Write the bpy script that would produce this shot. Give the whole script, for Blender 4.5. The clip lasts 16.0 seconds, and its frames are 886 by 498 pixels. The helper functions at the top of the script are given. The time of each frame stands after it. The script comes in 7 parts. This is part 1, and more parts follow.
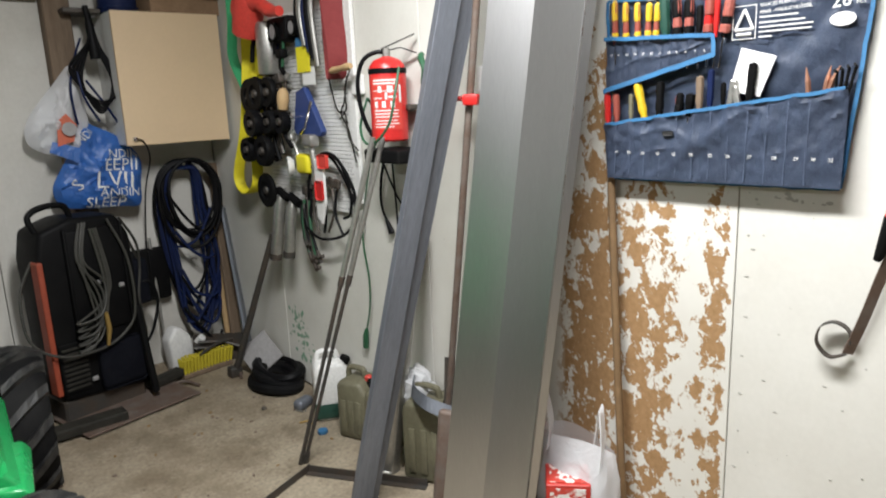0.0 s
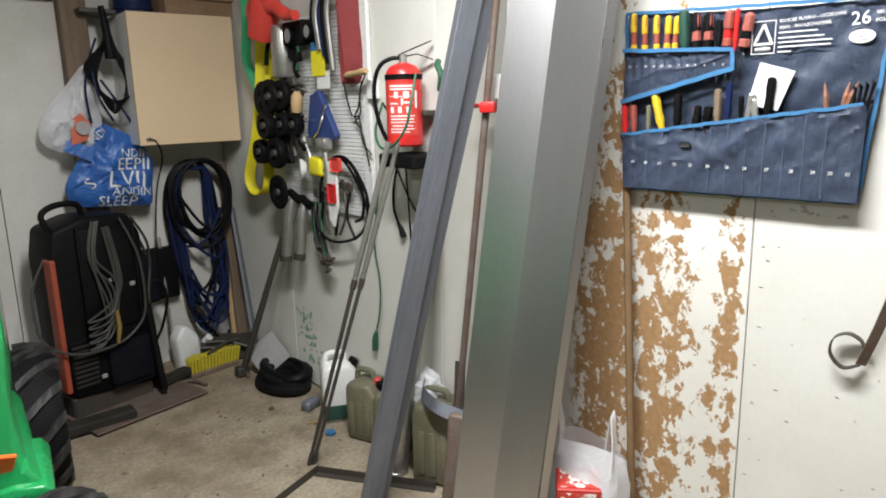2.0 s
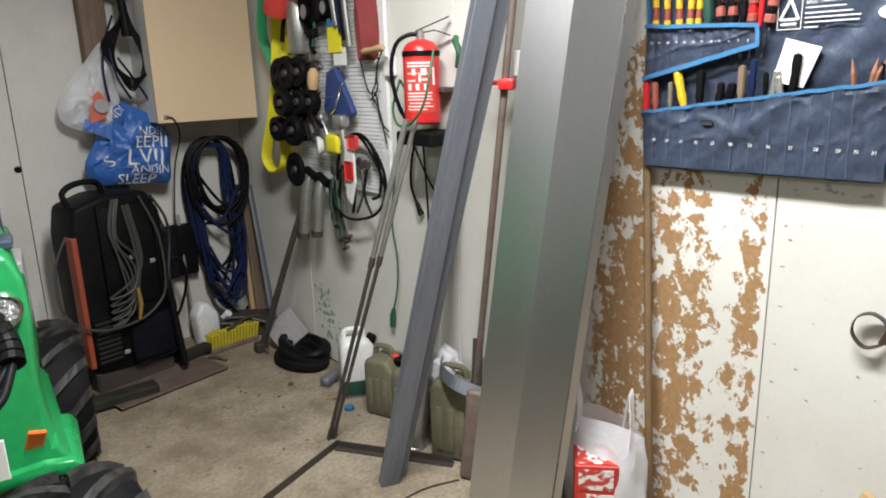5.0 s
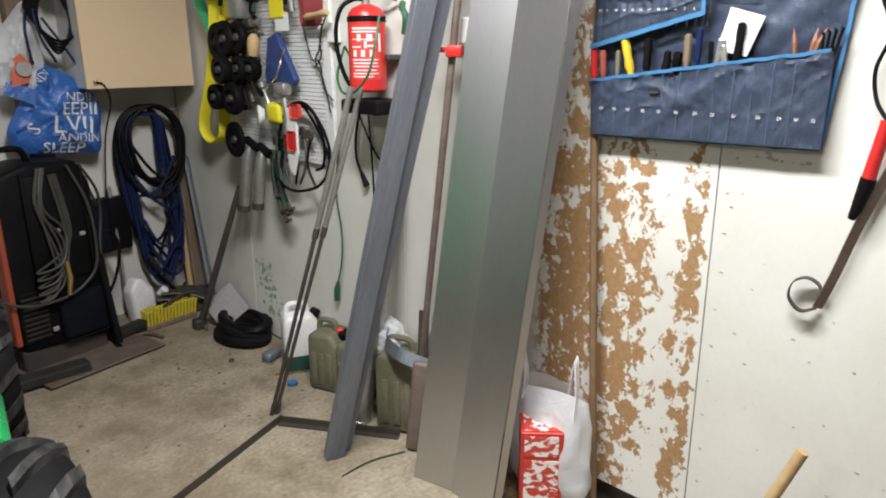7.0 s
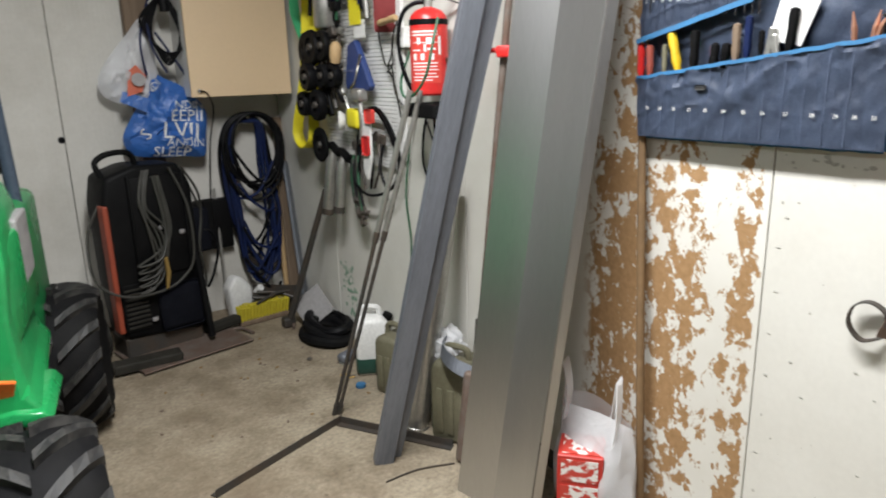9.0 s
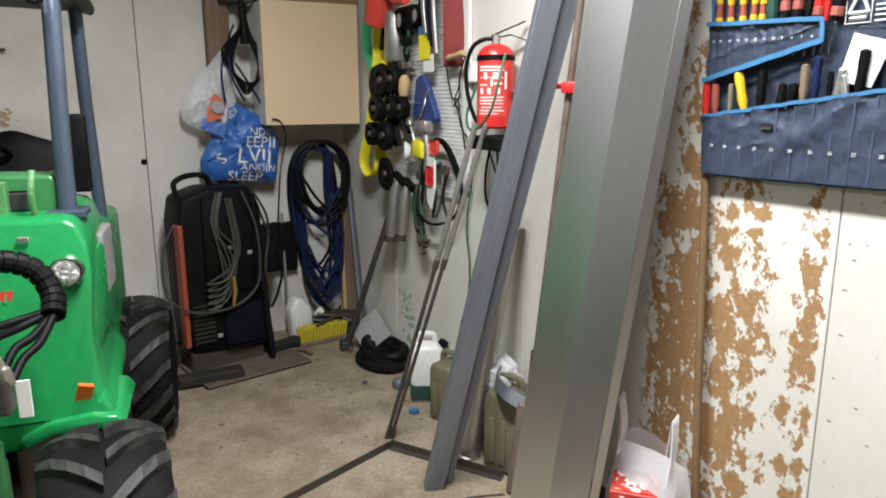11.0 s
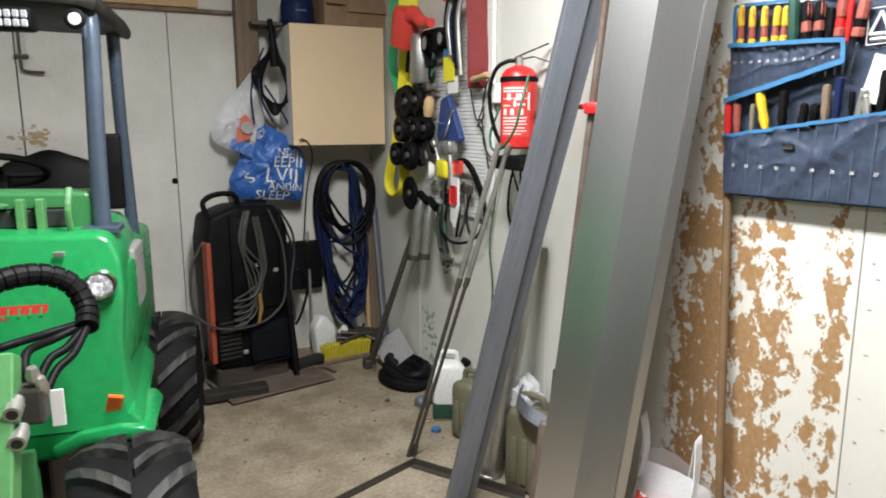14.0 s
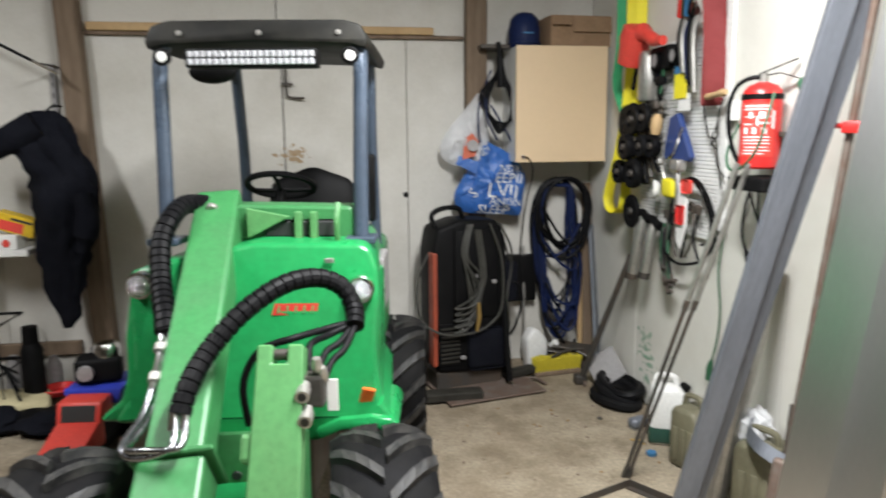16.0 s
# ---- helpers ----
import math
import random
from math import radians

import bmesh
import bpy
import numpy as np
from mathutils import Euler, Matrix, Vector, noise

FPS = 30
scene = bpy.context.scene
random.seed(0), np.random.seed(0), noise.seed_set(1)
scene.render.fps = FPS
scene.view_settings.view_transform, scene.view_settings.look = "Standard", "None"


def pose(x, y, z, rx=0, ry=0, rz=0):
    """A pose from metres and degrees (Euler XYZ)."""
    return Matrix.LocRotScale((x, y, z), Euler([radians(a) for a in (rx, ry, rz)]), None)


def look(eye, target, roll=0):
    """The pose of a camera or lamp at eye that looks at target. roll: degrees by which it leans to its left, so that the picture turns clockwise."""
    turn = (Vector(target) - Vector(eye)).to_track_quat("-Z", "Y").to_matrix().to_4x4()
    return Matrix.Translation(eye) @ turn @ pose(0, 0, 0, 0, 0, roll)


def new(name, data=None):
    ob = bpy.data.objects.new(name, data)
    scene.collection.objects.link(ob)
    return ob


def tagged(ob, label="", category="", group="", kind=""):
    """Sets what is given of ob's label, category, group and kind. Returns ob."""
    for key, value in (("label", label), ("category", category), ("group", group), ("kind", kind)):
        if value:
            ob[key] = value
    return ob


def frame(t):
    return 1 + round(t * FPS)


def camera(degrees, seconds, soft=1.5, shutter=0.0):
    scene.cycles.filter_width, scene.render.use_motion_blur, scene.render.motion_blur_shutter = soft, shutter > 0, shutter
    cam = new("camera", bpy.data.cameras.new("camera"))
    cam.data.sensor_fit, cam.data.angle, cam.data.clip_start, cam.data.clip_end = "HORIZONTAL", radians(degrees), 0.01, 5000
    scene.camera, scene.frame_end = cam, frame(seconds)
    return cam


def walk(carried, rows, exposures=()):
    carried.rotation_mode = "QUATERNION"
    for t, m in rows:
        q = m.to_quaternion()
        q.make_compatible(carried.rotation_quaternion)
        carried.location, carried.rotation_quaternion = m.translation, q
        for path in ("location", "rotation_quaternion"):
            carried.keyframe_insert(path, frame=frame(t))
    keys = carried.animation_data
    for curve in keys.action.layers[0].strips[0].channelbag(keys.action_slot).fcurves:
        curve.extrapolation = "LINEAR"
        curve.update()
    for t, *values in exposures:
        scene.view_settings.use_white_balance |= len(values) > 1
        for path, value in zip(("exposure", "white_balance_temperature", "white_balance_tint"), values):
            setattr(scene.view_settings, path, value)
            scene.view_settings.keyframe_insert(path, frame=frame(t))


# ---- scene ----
from mathutils.bvhtree import BVHTree

cam = camera(65.3, 16.0, soft=1.9, shutter=0.5)
PATH = [
    (0, (0.49, 0.314, 1.453), (1.76, 1.798, 1.023), -2.3),
    (0.5, (0.465, 0.321, 1.468), (1.738, 1.818, 1.094), -3.1),
    (1, (0.449, 0.326, 1.462), (1.73, 1.814, 1.084), -2.7),
    (1.5, (0.447, 0.328, 1.462), (1.736, 1.8, 1.05), -1.7),
    (2, (0.436, 0.331, 1.467), (1.71, 1.813, 1.045), -1.3),
    (2.5, (0.438, 0.338, 1.465), (1.699, 1.826, 1.023), -1.3),
    (3, (0.437, 0.344, 1.456), (1.707, 1.825, 1.014), -1.0),
    (3.5, (0.435, 0.342, 1.464), (1.684, 1.833, 0.995), -1.5),
    (4, (0.43, 0.349, 1.462), (1.675, 1.841, 0.989), -1.6),
    (4.2, (0.448, 0.336, 1.47), (1.676, 1.838, 0.983), -2.0),
    (6.3, (0.378, 0.357, 1.484), (1.62, 1.843, 0.982), -1.1),
    (6.5, (0.392, 0.36, 1.464), (1.634, 1.835, 0.932), -1.2),
    (7, (0.423, 0.363, 1.439), (1.768, 1.737, 0.89), -0.3),
    (7.5, (0.456, 0.361, 1.458), (1.795, 1.754, 0.943), -2.2),
    (8, (0.504, 0.323, 1.484), (1.793, 1.784, 1.03), -3.8),
    (8.5, (0.635, 0.252, 1.423), (1.803, 1.804, 0.948), -1.3),
    (9, (0.689, 0.224, 1.403), (1.731, 1.852, 0.89), -1.4),
    (9.5, (0.664, 0.225, 1.411), (1.606, 1.922, 0.929), 0.8),
    (9.7, (0.662, 0.206, 1.42), (1.576, 1.913, 0.922), 0.4),
    (11.8, (0.655, 0.177, 1.389), (1.567, 1.917, 1.009), -0.4),
    (12, (0.655, 0.172, 1.39), (1.56, 1.912, 1.001), -0.6),
    (12.5, (0.657, 0.184, 1.392), (1.522, 1.946, 1.008), -0.6),
    (13, (0.656, 0.187, 1.397), (1.52, 1.953, 1.029), -0.5),
    (13.5, (0.652, 0.17, 1.396), (1.552, 1.924, 1.057), 0.0),
    (14, (0.649, 0.163, 1.395), (1.505, 1.934, 1.036), -0.1),
    (14.5, (0.627, 0.164, 1.4), (1.423, 1.961, 1.029), -0.6),
    (15, (0.6, 0.154, 1.403), (1.306, 1.994, 1.06), -0.3),
    (15.5, (0.558, 0.161, 1.413), (1.104, 2.052, 1.054), 0.1),
    (16, (0.519, 0.128, 1.423), (0.842, 2.076, 1.102), -0.5),
]
walk(cam, [(t, look(eye, target, roll)) for t, eye, target, roll in PATH], [(0.0, 0.0), (9.0, 0.0), (12.0, 0.1), (14.5, 0.2), (16.0, 0.5)])

# ---- light: fluorescent tubes under the roof, dim surroundings ----
world = bpy.data.worlds.new("world")
scene.world = world
world.use_nodes = True
world.node_tree.nodes["Background"].inputs[0].default_value = (0.9, 0.95, 1.0, 1)
world.node_tree.nodes["Background"].inputs[1].default_value = 0.006


def tube_lamp(x, y, z, length, power, along="y", size=0.12):
    data = bpy.data.lights.new("tube_light", "AREA")
    data.shape, data.size, data.size_y = "RECTANGLE", (size if along == "y" else length), (length if along == "y" else size)
    data.energy, data.color = power, (0.985, 0.99, 1.0)
    ob = new("tube_light", data)
    ob.matrix_world = pose(x, y, z)
    return ob


tube_lamp(1.12, 1.28, 2.6, 1.4, 120, size=0.2)
tube_lamp(-1.45, 1.8, 2.64, 1.2, 52)
scene.view_settings.exposure = 0.0

# ---- materials ----
def material(name, base, rough=0.6, metal=0.0, spec=0.5):
    m = bpy.data.materials.new(name)
    m.use_nodes = True
    b = m.node_tree.nodes["Principled BSDF"]
    b.inputs["Base Color"].default_value = (*base, 1)
    b.inputs["Roughness"].default_value = rough
    b.inputs["Metallic"].default_value = metal
    b.inputs["Specular IOR Level"].default_value = spec
    return m


def rig(m):
    return m.node_tree.nodes, m.node_tree.links, m.node_tree.nodes["Principled BSDF"]


def noise_tex(m, scale, detail=4, rough=0.6, stretch=None, distortion=0.0):
    n, l, b = rig(m)
    co = n.new("ShaderNodeTexCoord")
    mp = n.new("ShaderNodeMapping")
    if stretch:
        mp.inputs["Scale"].default_value = stretch
    t = n.new("ShaderNodeTexNoise")
    t.inputs["Scale"].default_value, t.inputs["Detail"].default_value = scale, detail
    t.inputs["Roughness"].default_value, t.inputs["Distortion"].default_value = rough, distortion
    l.new(co.outputs["Object"], mp.inputs["Vector"])
    l.new(mp.outputs["Vector"], t.inputs["Vector"])
    return t.outputs["Fac"]


def ramp(m, fac, stops):
    n, l, b = rig(m)
    r = n.new("ShaderNodeValToRGB")
    e = r.color_ramp.elements
    while len(e) < len(stops):
        e.new(0.5)
    for el, (p, c) in zip(e, stops):
        el.position, el.color = p, ((*c, 1) if len(c) == 3 else c)
    l.new(fac, r.inputs["Fac"])
    return r.outputs["Color"]


def mixed(m, fac, a, b2, mode="MIX"):
    n, l, b = rig(m)
    x = n.new("ShaderNodeMix")
    x.data_type, x.blend_type = "RGBA", mode
    for sock, v in ((x.inputs[0], fac), (x.inputs[6], a), (x.inputs[7], b2)):
        if hasattr(v, "links"):
            l.new(v, sock)
        elif isinstance(v, (int, float)):
            sock.default_value = v
        else:
            sock.default_value = (*v, 1)
    return x.outputs[2]


def bumped(m, fac, strength=0.2, dist=0.01):
    n, l, b = rig(m)
    k = n.new("ShaderNodeBump")
    k.inputs["Strength"].default_value, k.inputs["Distance"].default_value = strength, dist
    l.new(fac, k.inputs["Height"])
    if b.inputs["Normal"].links:
        l.new(b.inputs["Normal"].links[0].from_socket, k.inputs["Normal"])
    l.new(k.outputs["Normal"], b.inputs["Normal"])


def worn(name, base, dirt, rough=0.55, metal=0.0, scale=7.0, amount=0.5, grain=90.0, bump=0.08, rough_to=None, stretch=None, dist=0.004, tone=0.1):
    """A surface with stains on a large scale and grain on a small one."""
    m = material(name, base, rough, metal)
    n, l, b = rig(m)
    big = noise_tex(m, scale, 6, 0.65, stretch)
    fine = noise_tex(m, grain, 3, 0.6, stretch)
    mask = ramp(m, big, [(0.42, (0, 0, 0)), (0.72, (amount, amount, amount))])
    col = mixed(m, mask, base, dirt)
    tone = ramp(m, fine, [(0.3, (1 - tone * 1.4,) * 3), (0.7, (1 + tone * 0.6,) * 3)])
    l.new(mixed(m, 1.0, col, tone, "MULTIPLY"), b.inputs["Base Color"])
    r2 = rough_to if rough_to is not None else min(1, rough + 0.18)
    l.new(ramp(m, big, [(0.35, (rough,) * 3), (0.75, (r2,) * 3)]), b.inputs["Roughness"])
    if bump:
        bumped(m, fine, bump, dist)
    return m


M = {}
M["wall"] = worn("white_wall_board", (0.66, 0.65, 0.60), (0.50, 0.48, 0.42), 0.5, 0, 1.6, 0.5, 60, 0.012, tone=0.02)
M["wall_back"] = worn("grey_white_back_wall", (0.60, 0.585, 0.54), (0.44, 0.42, 0.37), 0.6, 0, 1.8, 0.7, 50, 0.015, tone=0.03)
# dark base colour stands in for an unlit garage, so little light bounces
M["farwall"] = worn("dark_unseen_wall", (0.13, 0.105, 0.08), (0.08, 0.065, 0.05), 0.8, 0, 2, 0.6, 30, 0.1)
M["floor"] = worn("concrete", (0.32, 0.27, 0.195), (0.13, 0.097, 0.06), 0.75, 0, 4.2, 0.85, 55, 0.35, tone=0.22)
n_, l_, b_ = rig(M["floor"])
grime = ramp(M["floor"], noise_tex(M["floor"], 1.3, 8, 0.72), [(0.46, (0, 0, 0)), (0.66, (0.75,) * 3)])
speck = ramp(M["floor"], noise_tex(M["floor"], 34, 5, 0.7), [(0.60, (0, 0, 0)), (0.70, (0.8,) * 3)])
base_ = b_.inputs["Base Color"].links[0].from_socket
l_.new(mixed(M["floor"], speck, mixed(M["floor"], grime, base_, (0.145, 0.105, 0.065)), (0.09, 0.068, 0.045)), b_.inputs["Base Color"])
M["ceiling"] = worn("ceiling_board", (0.6, 0.6, 0.57), (0.45, 0.44, 0.4), 0.7, 0, 2, 0.5, 40, 0.05)
M["oldwood"] = worn("old_timber", (0.19, 0.135, 0.09), (0.09, 0.062, 0.042), 0.75, 0, 4, 0.8, 30, 0.3, None, (6, 6, 0.6))
M["palewood"] = worn("pale_timber", (0.5, 0.34, 0.17), (0.33, 0.21, 0.1), 0.65, 0, 5, 0.6, 40, 0.15)
M["stick"] = worn("dark_ash_wood", (0.22, 0.135, 0.065), (0.13, 0.08, 0.04), 0.6, 0, 6, 0.6, 40, 0.1)
M["beech"] = worn("beech_laminate", (0.66, 0.50, 0.32), (0.58, 0.43, 0.27), 0.42, 0, 1.5, 0.4, 60, 0.004, tone=0.015)
M["steel"] = worn("brushed_sheet_steel", (0.56, 0.56, 0.56), (0.45, 0.45, 0.445), 0.38, 1.0, 1.2, 0.25, 60, 0.01, 0.42, (5, 5, 0.25), tone=0.04)
M["barsteel"] = worn("blue_grey_mill_steel", (0.19, 0.205, 0.235), (0.095, 0.103, 0.12), 0.42, 0.45, 5, 0.7, 60, 0.05, 0.6, (5, 5, 0.5))
M["darksteel"] = worn("dark_steel", (0.07, 0.066, 0.06), (0.12, 0.075, 0.045), 0.5, 0.5, 8, 0.6, 80, 0.1)
M["rust"] = worn("rusty_pipe", (0.16, 0.11, 0.085), (0.22, 0.2, 0.18), 0.55, 0.4, 14, 0.7, 80, 0.15)
M["green"] = worn("green_paint", (0.013, 0.25, 0.07), (0.018, 0.17, 0.05), 0.25, 0, 3, 0.6, 40, 0.02, 0.4)
M["boomgreen"] = worn("boom_green_paint", (0.042, 0.20, 0.065), (0.045, 0.14, 0.055), 0.34, 0, 5, 0.7, 50, 0.03, 0.5)
M["greenlight"] = worn("light_green_paint", (0.085, 0.255, 0.09), (0.08, 0.18, 0.065), 0.4, 0, 4, 0.7, 50, 0.03, 0.55)
M["tyre"] = worn("tyre_rubber", (0.006, 0.006, 0.0066), (0.02, 0.019, 0.017), 0.6, 0, 6, 0.5, 60, 0.12, 0.75)
M["mud"] = worn("muddy_rubber", (0.10, 0.095, 0.08), (0.03, 0.03, 0.028), 0.8, 0, 18, 0.9, 90, 0.3)
M["black"] = worn("black_plastic", (0.004, 0.004, 0.0044), (0.010, 0.0098, 0.0092), 0.5, 0, 9, 0.5, 90, 0.06)
M["rubber"] = worn("black_hose", (0.0045, 0.0045, 0.0052), (0.010, 0.010, 0.0105), 0.4, 0, 12, 0.5, 90, 0.06)
M["cable"] = worn("grey_cable", (0.032, 0.030, 0.025), (0.012, 0.0115, 0.010), 0.55, 0, 12, 0.6, 90, 0.05)
M["ropspaint"] = worn("slate_blue_paint", (0.062, 0.085, 0.12), (0.035, 0.045, 0.06), 0.25, 0.2, 5, 0.6, 50, 0.02)
M["navy"] = worn("navy_canvas", (0.088, 0.115, 0.18), (0.055, 0.07, 0.11), 0.38, 0, 9, 0.7, 240, 0.2, 0.55)
M["bluetrim"] = worn("blue_binding", (0.035, 0.16, 0.33), (0.03, 0.09, 0.19), 0.6, 0, 12, 0.5, 150, 0.2)
M["bluehose"] = worn("navy_hose", (0.010, 0.018, 0.065), (0.02, 0.024, 0.045), 0.4, 0, 8, 0.5, 80, 0.05)
M["red"] = worn("red_paint", (0.56, 0.022, 0.02), (0.40, 0.02, 0.018), 0.3, 0, 5, 0.4, 60, 0.03)
M["redplastic"] = worn("red_plastic", (0.62, 0.055, 0.04), (0.46, 0.045, 0.035), 0.38, 0, 6, 0.4, 80, 0.03)
M["orange"] = worn("orange_red_paint", (0.55, 0.10, 0.035), (0.34, 0.07, 0.03), 0.45, 0, 5, 0.6, 60, 0.04)
M["amber"] = worn("amber_reflector", (0.75, 0.14, 0.02), (0.6, 0.1, 0.02), 0.25, 0, 20, 0.4, 120, 0.1)
M["waist"] = worn("dull_red_handle", (0.30, 0.07, 0.05), (0.2, 0.05, 0.04), 0.4, 0, 30, 0.6, 90, 0.05)
M["salmon"] = worn("faded_red_handle", (0.36, 0.10, 0.075), (0.2, 0.05, 0.04), 0.45, 0, 40, 0.7, 90, 0.05)
M["handleyellow"] = worn("yellow_handle", (0.62, 0.42, 0.02), (0.4, 0.24, 0.02), 0.35, 0, 40, 0.6, 90, 0.05)
M["white"] = worn("white_plastic", (0.75, 0.75, 0.73), (0.6, 0.59, 0.55), 0.4, 0, 6, 0.4, 80, 0.03)
M["print"] = material("white_print", (0.72, 0.72, 0.70), 0.6)
M["blackprint"] = material("black_print", (0.02, 0.02, 0.02), 0.6)
M["olive"] = worn("olive_drab_paint", (0.165, 0.155, 0.10), (0.10, 0.09, 0.06), 0.5, 0.1, 7, 0.6, 70, 0.06)
M["galv"] = worn("galvanised_steel", (0.50, 0.49, 0.46), (0.33, 0.32, 0.29), 0.35, 0.85, 10, 0.7, 70, 0.06, 0.5)
M["pipesteel"] = worn("bright_steel_pipe", (0.34, 0.35, 0.37), (0.22, 0.22, 0.23), 0.2, 1.0, 20, 0.6, 80, 0.03)
M["chrome"] = material("chrome", (0.75, 0.75, 0.75), 0.15, 1.0)
M["yellow"] = worn("yellow_webbing", (0.80, 0.70, 0.02), (0.62, 0.52, 0.02), 0.6, 0, 9, 0.5, 200, 0.3)
M["greenweb"] = worn("green_webbing", (0.03, 0.33, 0.13), (0.03, 0.22, 0.09), 0.65, 0, 9, 0.5, 200, 0.3)
M["cloth"] = worn("dark_cloth", (0.005, 0.0056, 0.009), (0.011, 0.0118, 0.016), 0.9, 0, 8, 0.6, 180, 0.35)
M["bluebag"] = worn("blue_bag_film", (0.035, 0.13, 0.42), (0.03, 0.09, 0.30), 0.32, 0, 6, 0.5, 60, 0.12)
M["cardboard"] = worn("brown_cardboard", (0.26, 0.165, 0.095), (0.19, 0.115, 0.065), 0.8, 0, 6, 0.6, 80, 0.1)


def add_ribs(m, scale, strength):
    """Fine upright ribs pressed into a board."""
    n, l, b = rig(m)
    co = n.new("ShaderNodeTexCoord")
    w = n.new("ShaderNodeTexWave")
    w.bands_direction = "X"
    w.inputs["Scale"].default_value, w.inputs["Distortion"].default_value = scale, 0.0
    l.new(co.outputs["Object"], w.inputs["Vector"])
    bumped(m, w.outputs["Fac"], strength, 0.002)


add_ribs(M["wall_back"], 14.0, 0.16)
bumped(M["navy"], noise_tex(M["navy"], 13, 4, 0.55, (1, 1.3, 0.5), 0.5), 0.35, 0.02)
bumped(M["bluebag"], noise_tex(M["bluebag"], 26, 3, 0.5, None, 1.0), 0.5, 0.015)
bumped(M["cloth"], noise_tex(M["cloth"], 14, 3, 0.5, None, 0.8), 0.5, 0.02)


def peeling_paint():
    """White paint flaking in upright bands off a brown board."""
    m = material("peeling_white_paint", (0.66, 0.65, 0.60), 0.5)
    n, l, b = rig(m)
    co = n.new("ShaderNodeTexCoord")
    sep = n.new("ShaderNodeSeparateXYZ")
    l.new(co.outputs["Object"], sep.inputs[0])

    def span(sock, a, c):
        r = n.new("ShaderNodeMapRange")
        r.inputs["From Min"].default_value, r.inputs["From Max"].default_value = a, c
        l.new(sock, r.inputs["Value"])
        return r.outputs[0]
    bands = ramp(m, span(sep.outputs["Y"], 1.12, 1.92), [(0.0, (0.05,) * 3), (0.03, (0.5,) * 3), (0.10, (0.56,) * 3), (0.14, (0.25,) * 3), (0.2, (0.3,) * 3), (0.26, (0.58,) * 3), (0.40, (0.52,) * 3), (0.44, (0.45,) * 3), (0.50, (0.66,) * 3), (0.62, (0.62,) * 3), (0.70, (0.45,) * 3), (0.86, (0.3,) * 3)])
    tall = ramp(m, span(sep.outputs["Z"], 0.1, 1.75), [(0.0, (0.44,) * 3), (0.1, (0.5,) * 3), (0.35, (0.52,) * 3), (0.60, (0.47,) * 3), (0.72, (0.40,) * 3), (1.0, (0.36,) * 3)])
    big = noise_tex(m, 23.0, 10, 0.68, (1, 1.0, 0.8), 0.2)
    total = None
    for sock, gain in ((bands, 0.42), (tall, 0.8), (big, 1.0)):
        k = n.new("ShaderNodeMath")
        k.operation = "MULTIPLY_ADD"
        l.new(sock, k.inputs[0])
        k.inputs[1].default_value = gain
        if total is None:
            k.inputs[2].default_value = 0.0
        else:
            l.new(total, k.inputs[2])
        total = k.outputs[0]
    mask = ramp(m, span(total, 0.6, 1.6), [(0.496, (0, 0, 0)), (0.512, (1, 1, 1))])
    edge = ramp(m, span(sep.outputs["Y"], 1.12, 1.92), [(0.0, (1, 1, 1)), (0.68, (1, 1, 1)), (0.74, (0, 0, 0))])
    mask = mixed(m, 1.0, mask, edge, "MULTIPLY")
    fine = noise_tex(m, 60, 4)
    stain = noise_tex(m, 2.0, 5)
    brown = ramp(m, fine, [(0.3, (0.27, 0.155, 0.065)), (0.7, (0.36, 0.215, 0.10))])
    white = ramp(m, stain, [(0.35, (0.68, 0.67, 0.62)), (0.75, (0.56, 0.54, 0.48))])
    l.new(mixed(m, mask, white, brown), b.inputs["Base Color"])
    l.new(ramp(m, mask, [(0, (0.45,) * 3), (1, (0.85,) * 3)]), b.inputs["Roughness"])
    bumped(m, mask, -0.6, 0.0015)
    bumped(m, fine, 0.1, 0.002)
    return m


M["peeling"] = peeling_paint()


def film(name, tint, alpha):
    """Thin crinkled plastic film that lets some light through."""
    m = material(name, tint, 0.25)
    n, l, b = rig(m)
    b.inputs["Alpha"].default_value = alpha
    f = noise_tex(m, 22, 5, 0.6, None, 0.6)
    bumped(m, f, 0.5, 0.01)
    return m


M["film"] = film("milky_carrier_bag_film", (0.80, 0.81, 0.83), 0.62)
M["canvas_red"] = worn("red_printed_box", (0.50, 0.035, 0.025), (0.36, 0.03, 0.02), 0.4, 0, 9, 0.5, 90, 0.05)
M["boxprint"] = material("red_on_white_print", (0.7, 0.68, 0.65), 0.4)
rig(M["boxprint"])[1].new(ramp(M["boxprint"], noise_tex(M["boxprint"], 34, 3, 0.5, (1, 1, 1.6), 0.4), [(0.46, (0.72, 0.70, 0.67)), (0.52, (0.50, 0.05, 0.035))]), rig(M["boxprint"])[2].inputs["Base Color"])
M["greylid"] = worn("dull_grey_sheet", (0.30, 0.29, 0.29), (0.22, 0.21, 0.2), 0.55, 0.2, 5, 0.5, 60, 0.05)
M["fluid"] = worn("dark_green_fluid", (0.02, 0.07, 0.05), (0.02, 0.05, 0.04), 0.3, 0, 9, 0.4, 60, 0.02)
M["brass"] = worn("dull_brass", (0.42, 0.28, 0.09), (0.3, 0.19, 0.06), 0.4, 0.7, 12, 0.5, 80, 0.05)
M["bristle"] = worn("yellow_bristle", (0.60, 0.50, 0.03), (0.42, 0.34, 0.03), 0.7, 0, 30, 0.5, 200, 0.2)
M["greenprint"] = worn("green_cable", (0.02, 0.10, 0.045), (0.02, 0.06, 0.03), 0.45, 0, 10, 0.4, 80, 0.03)
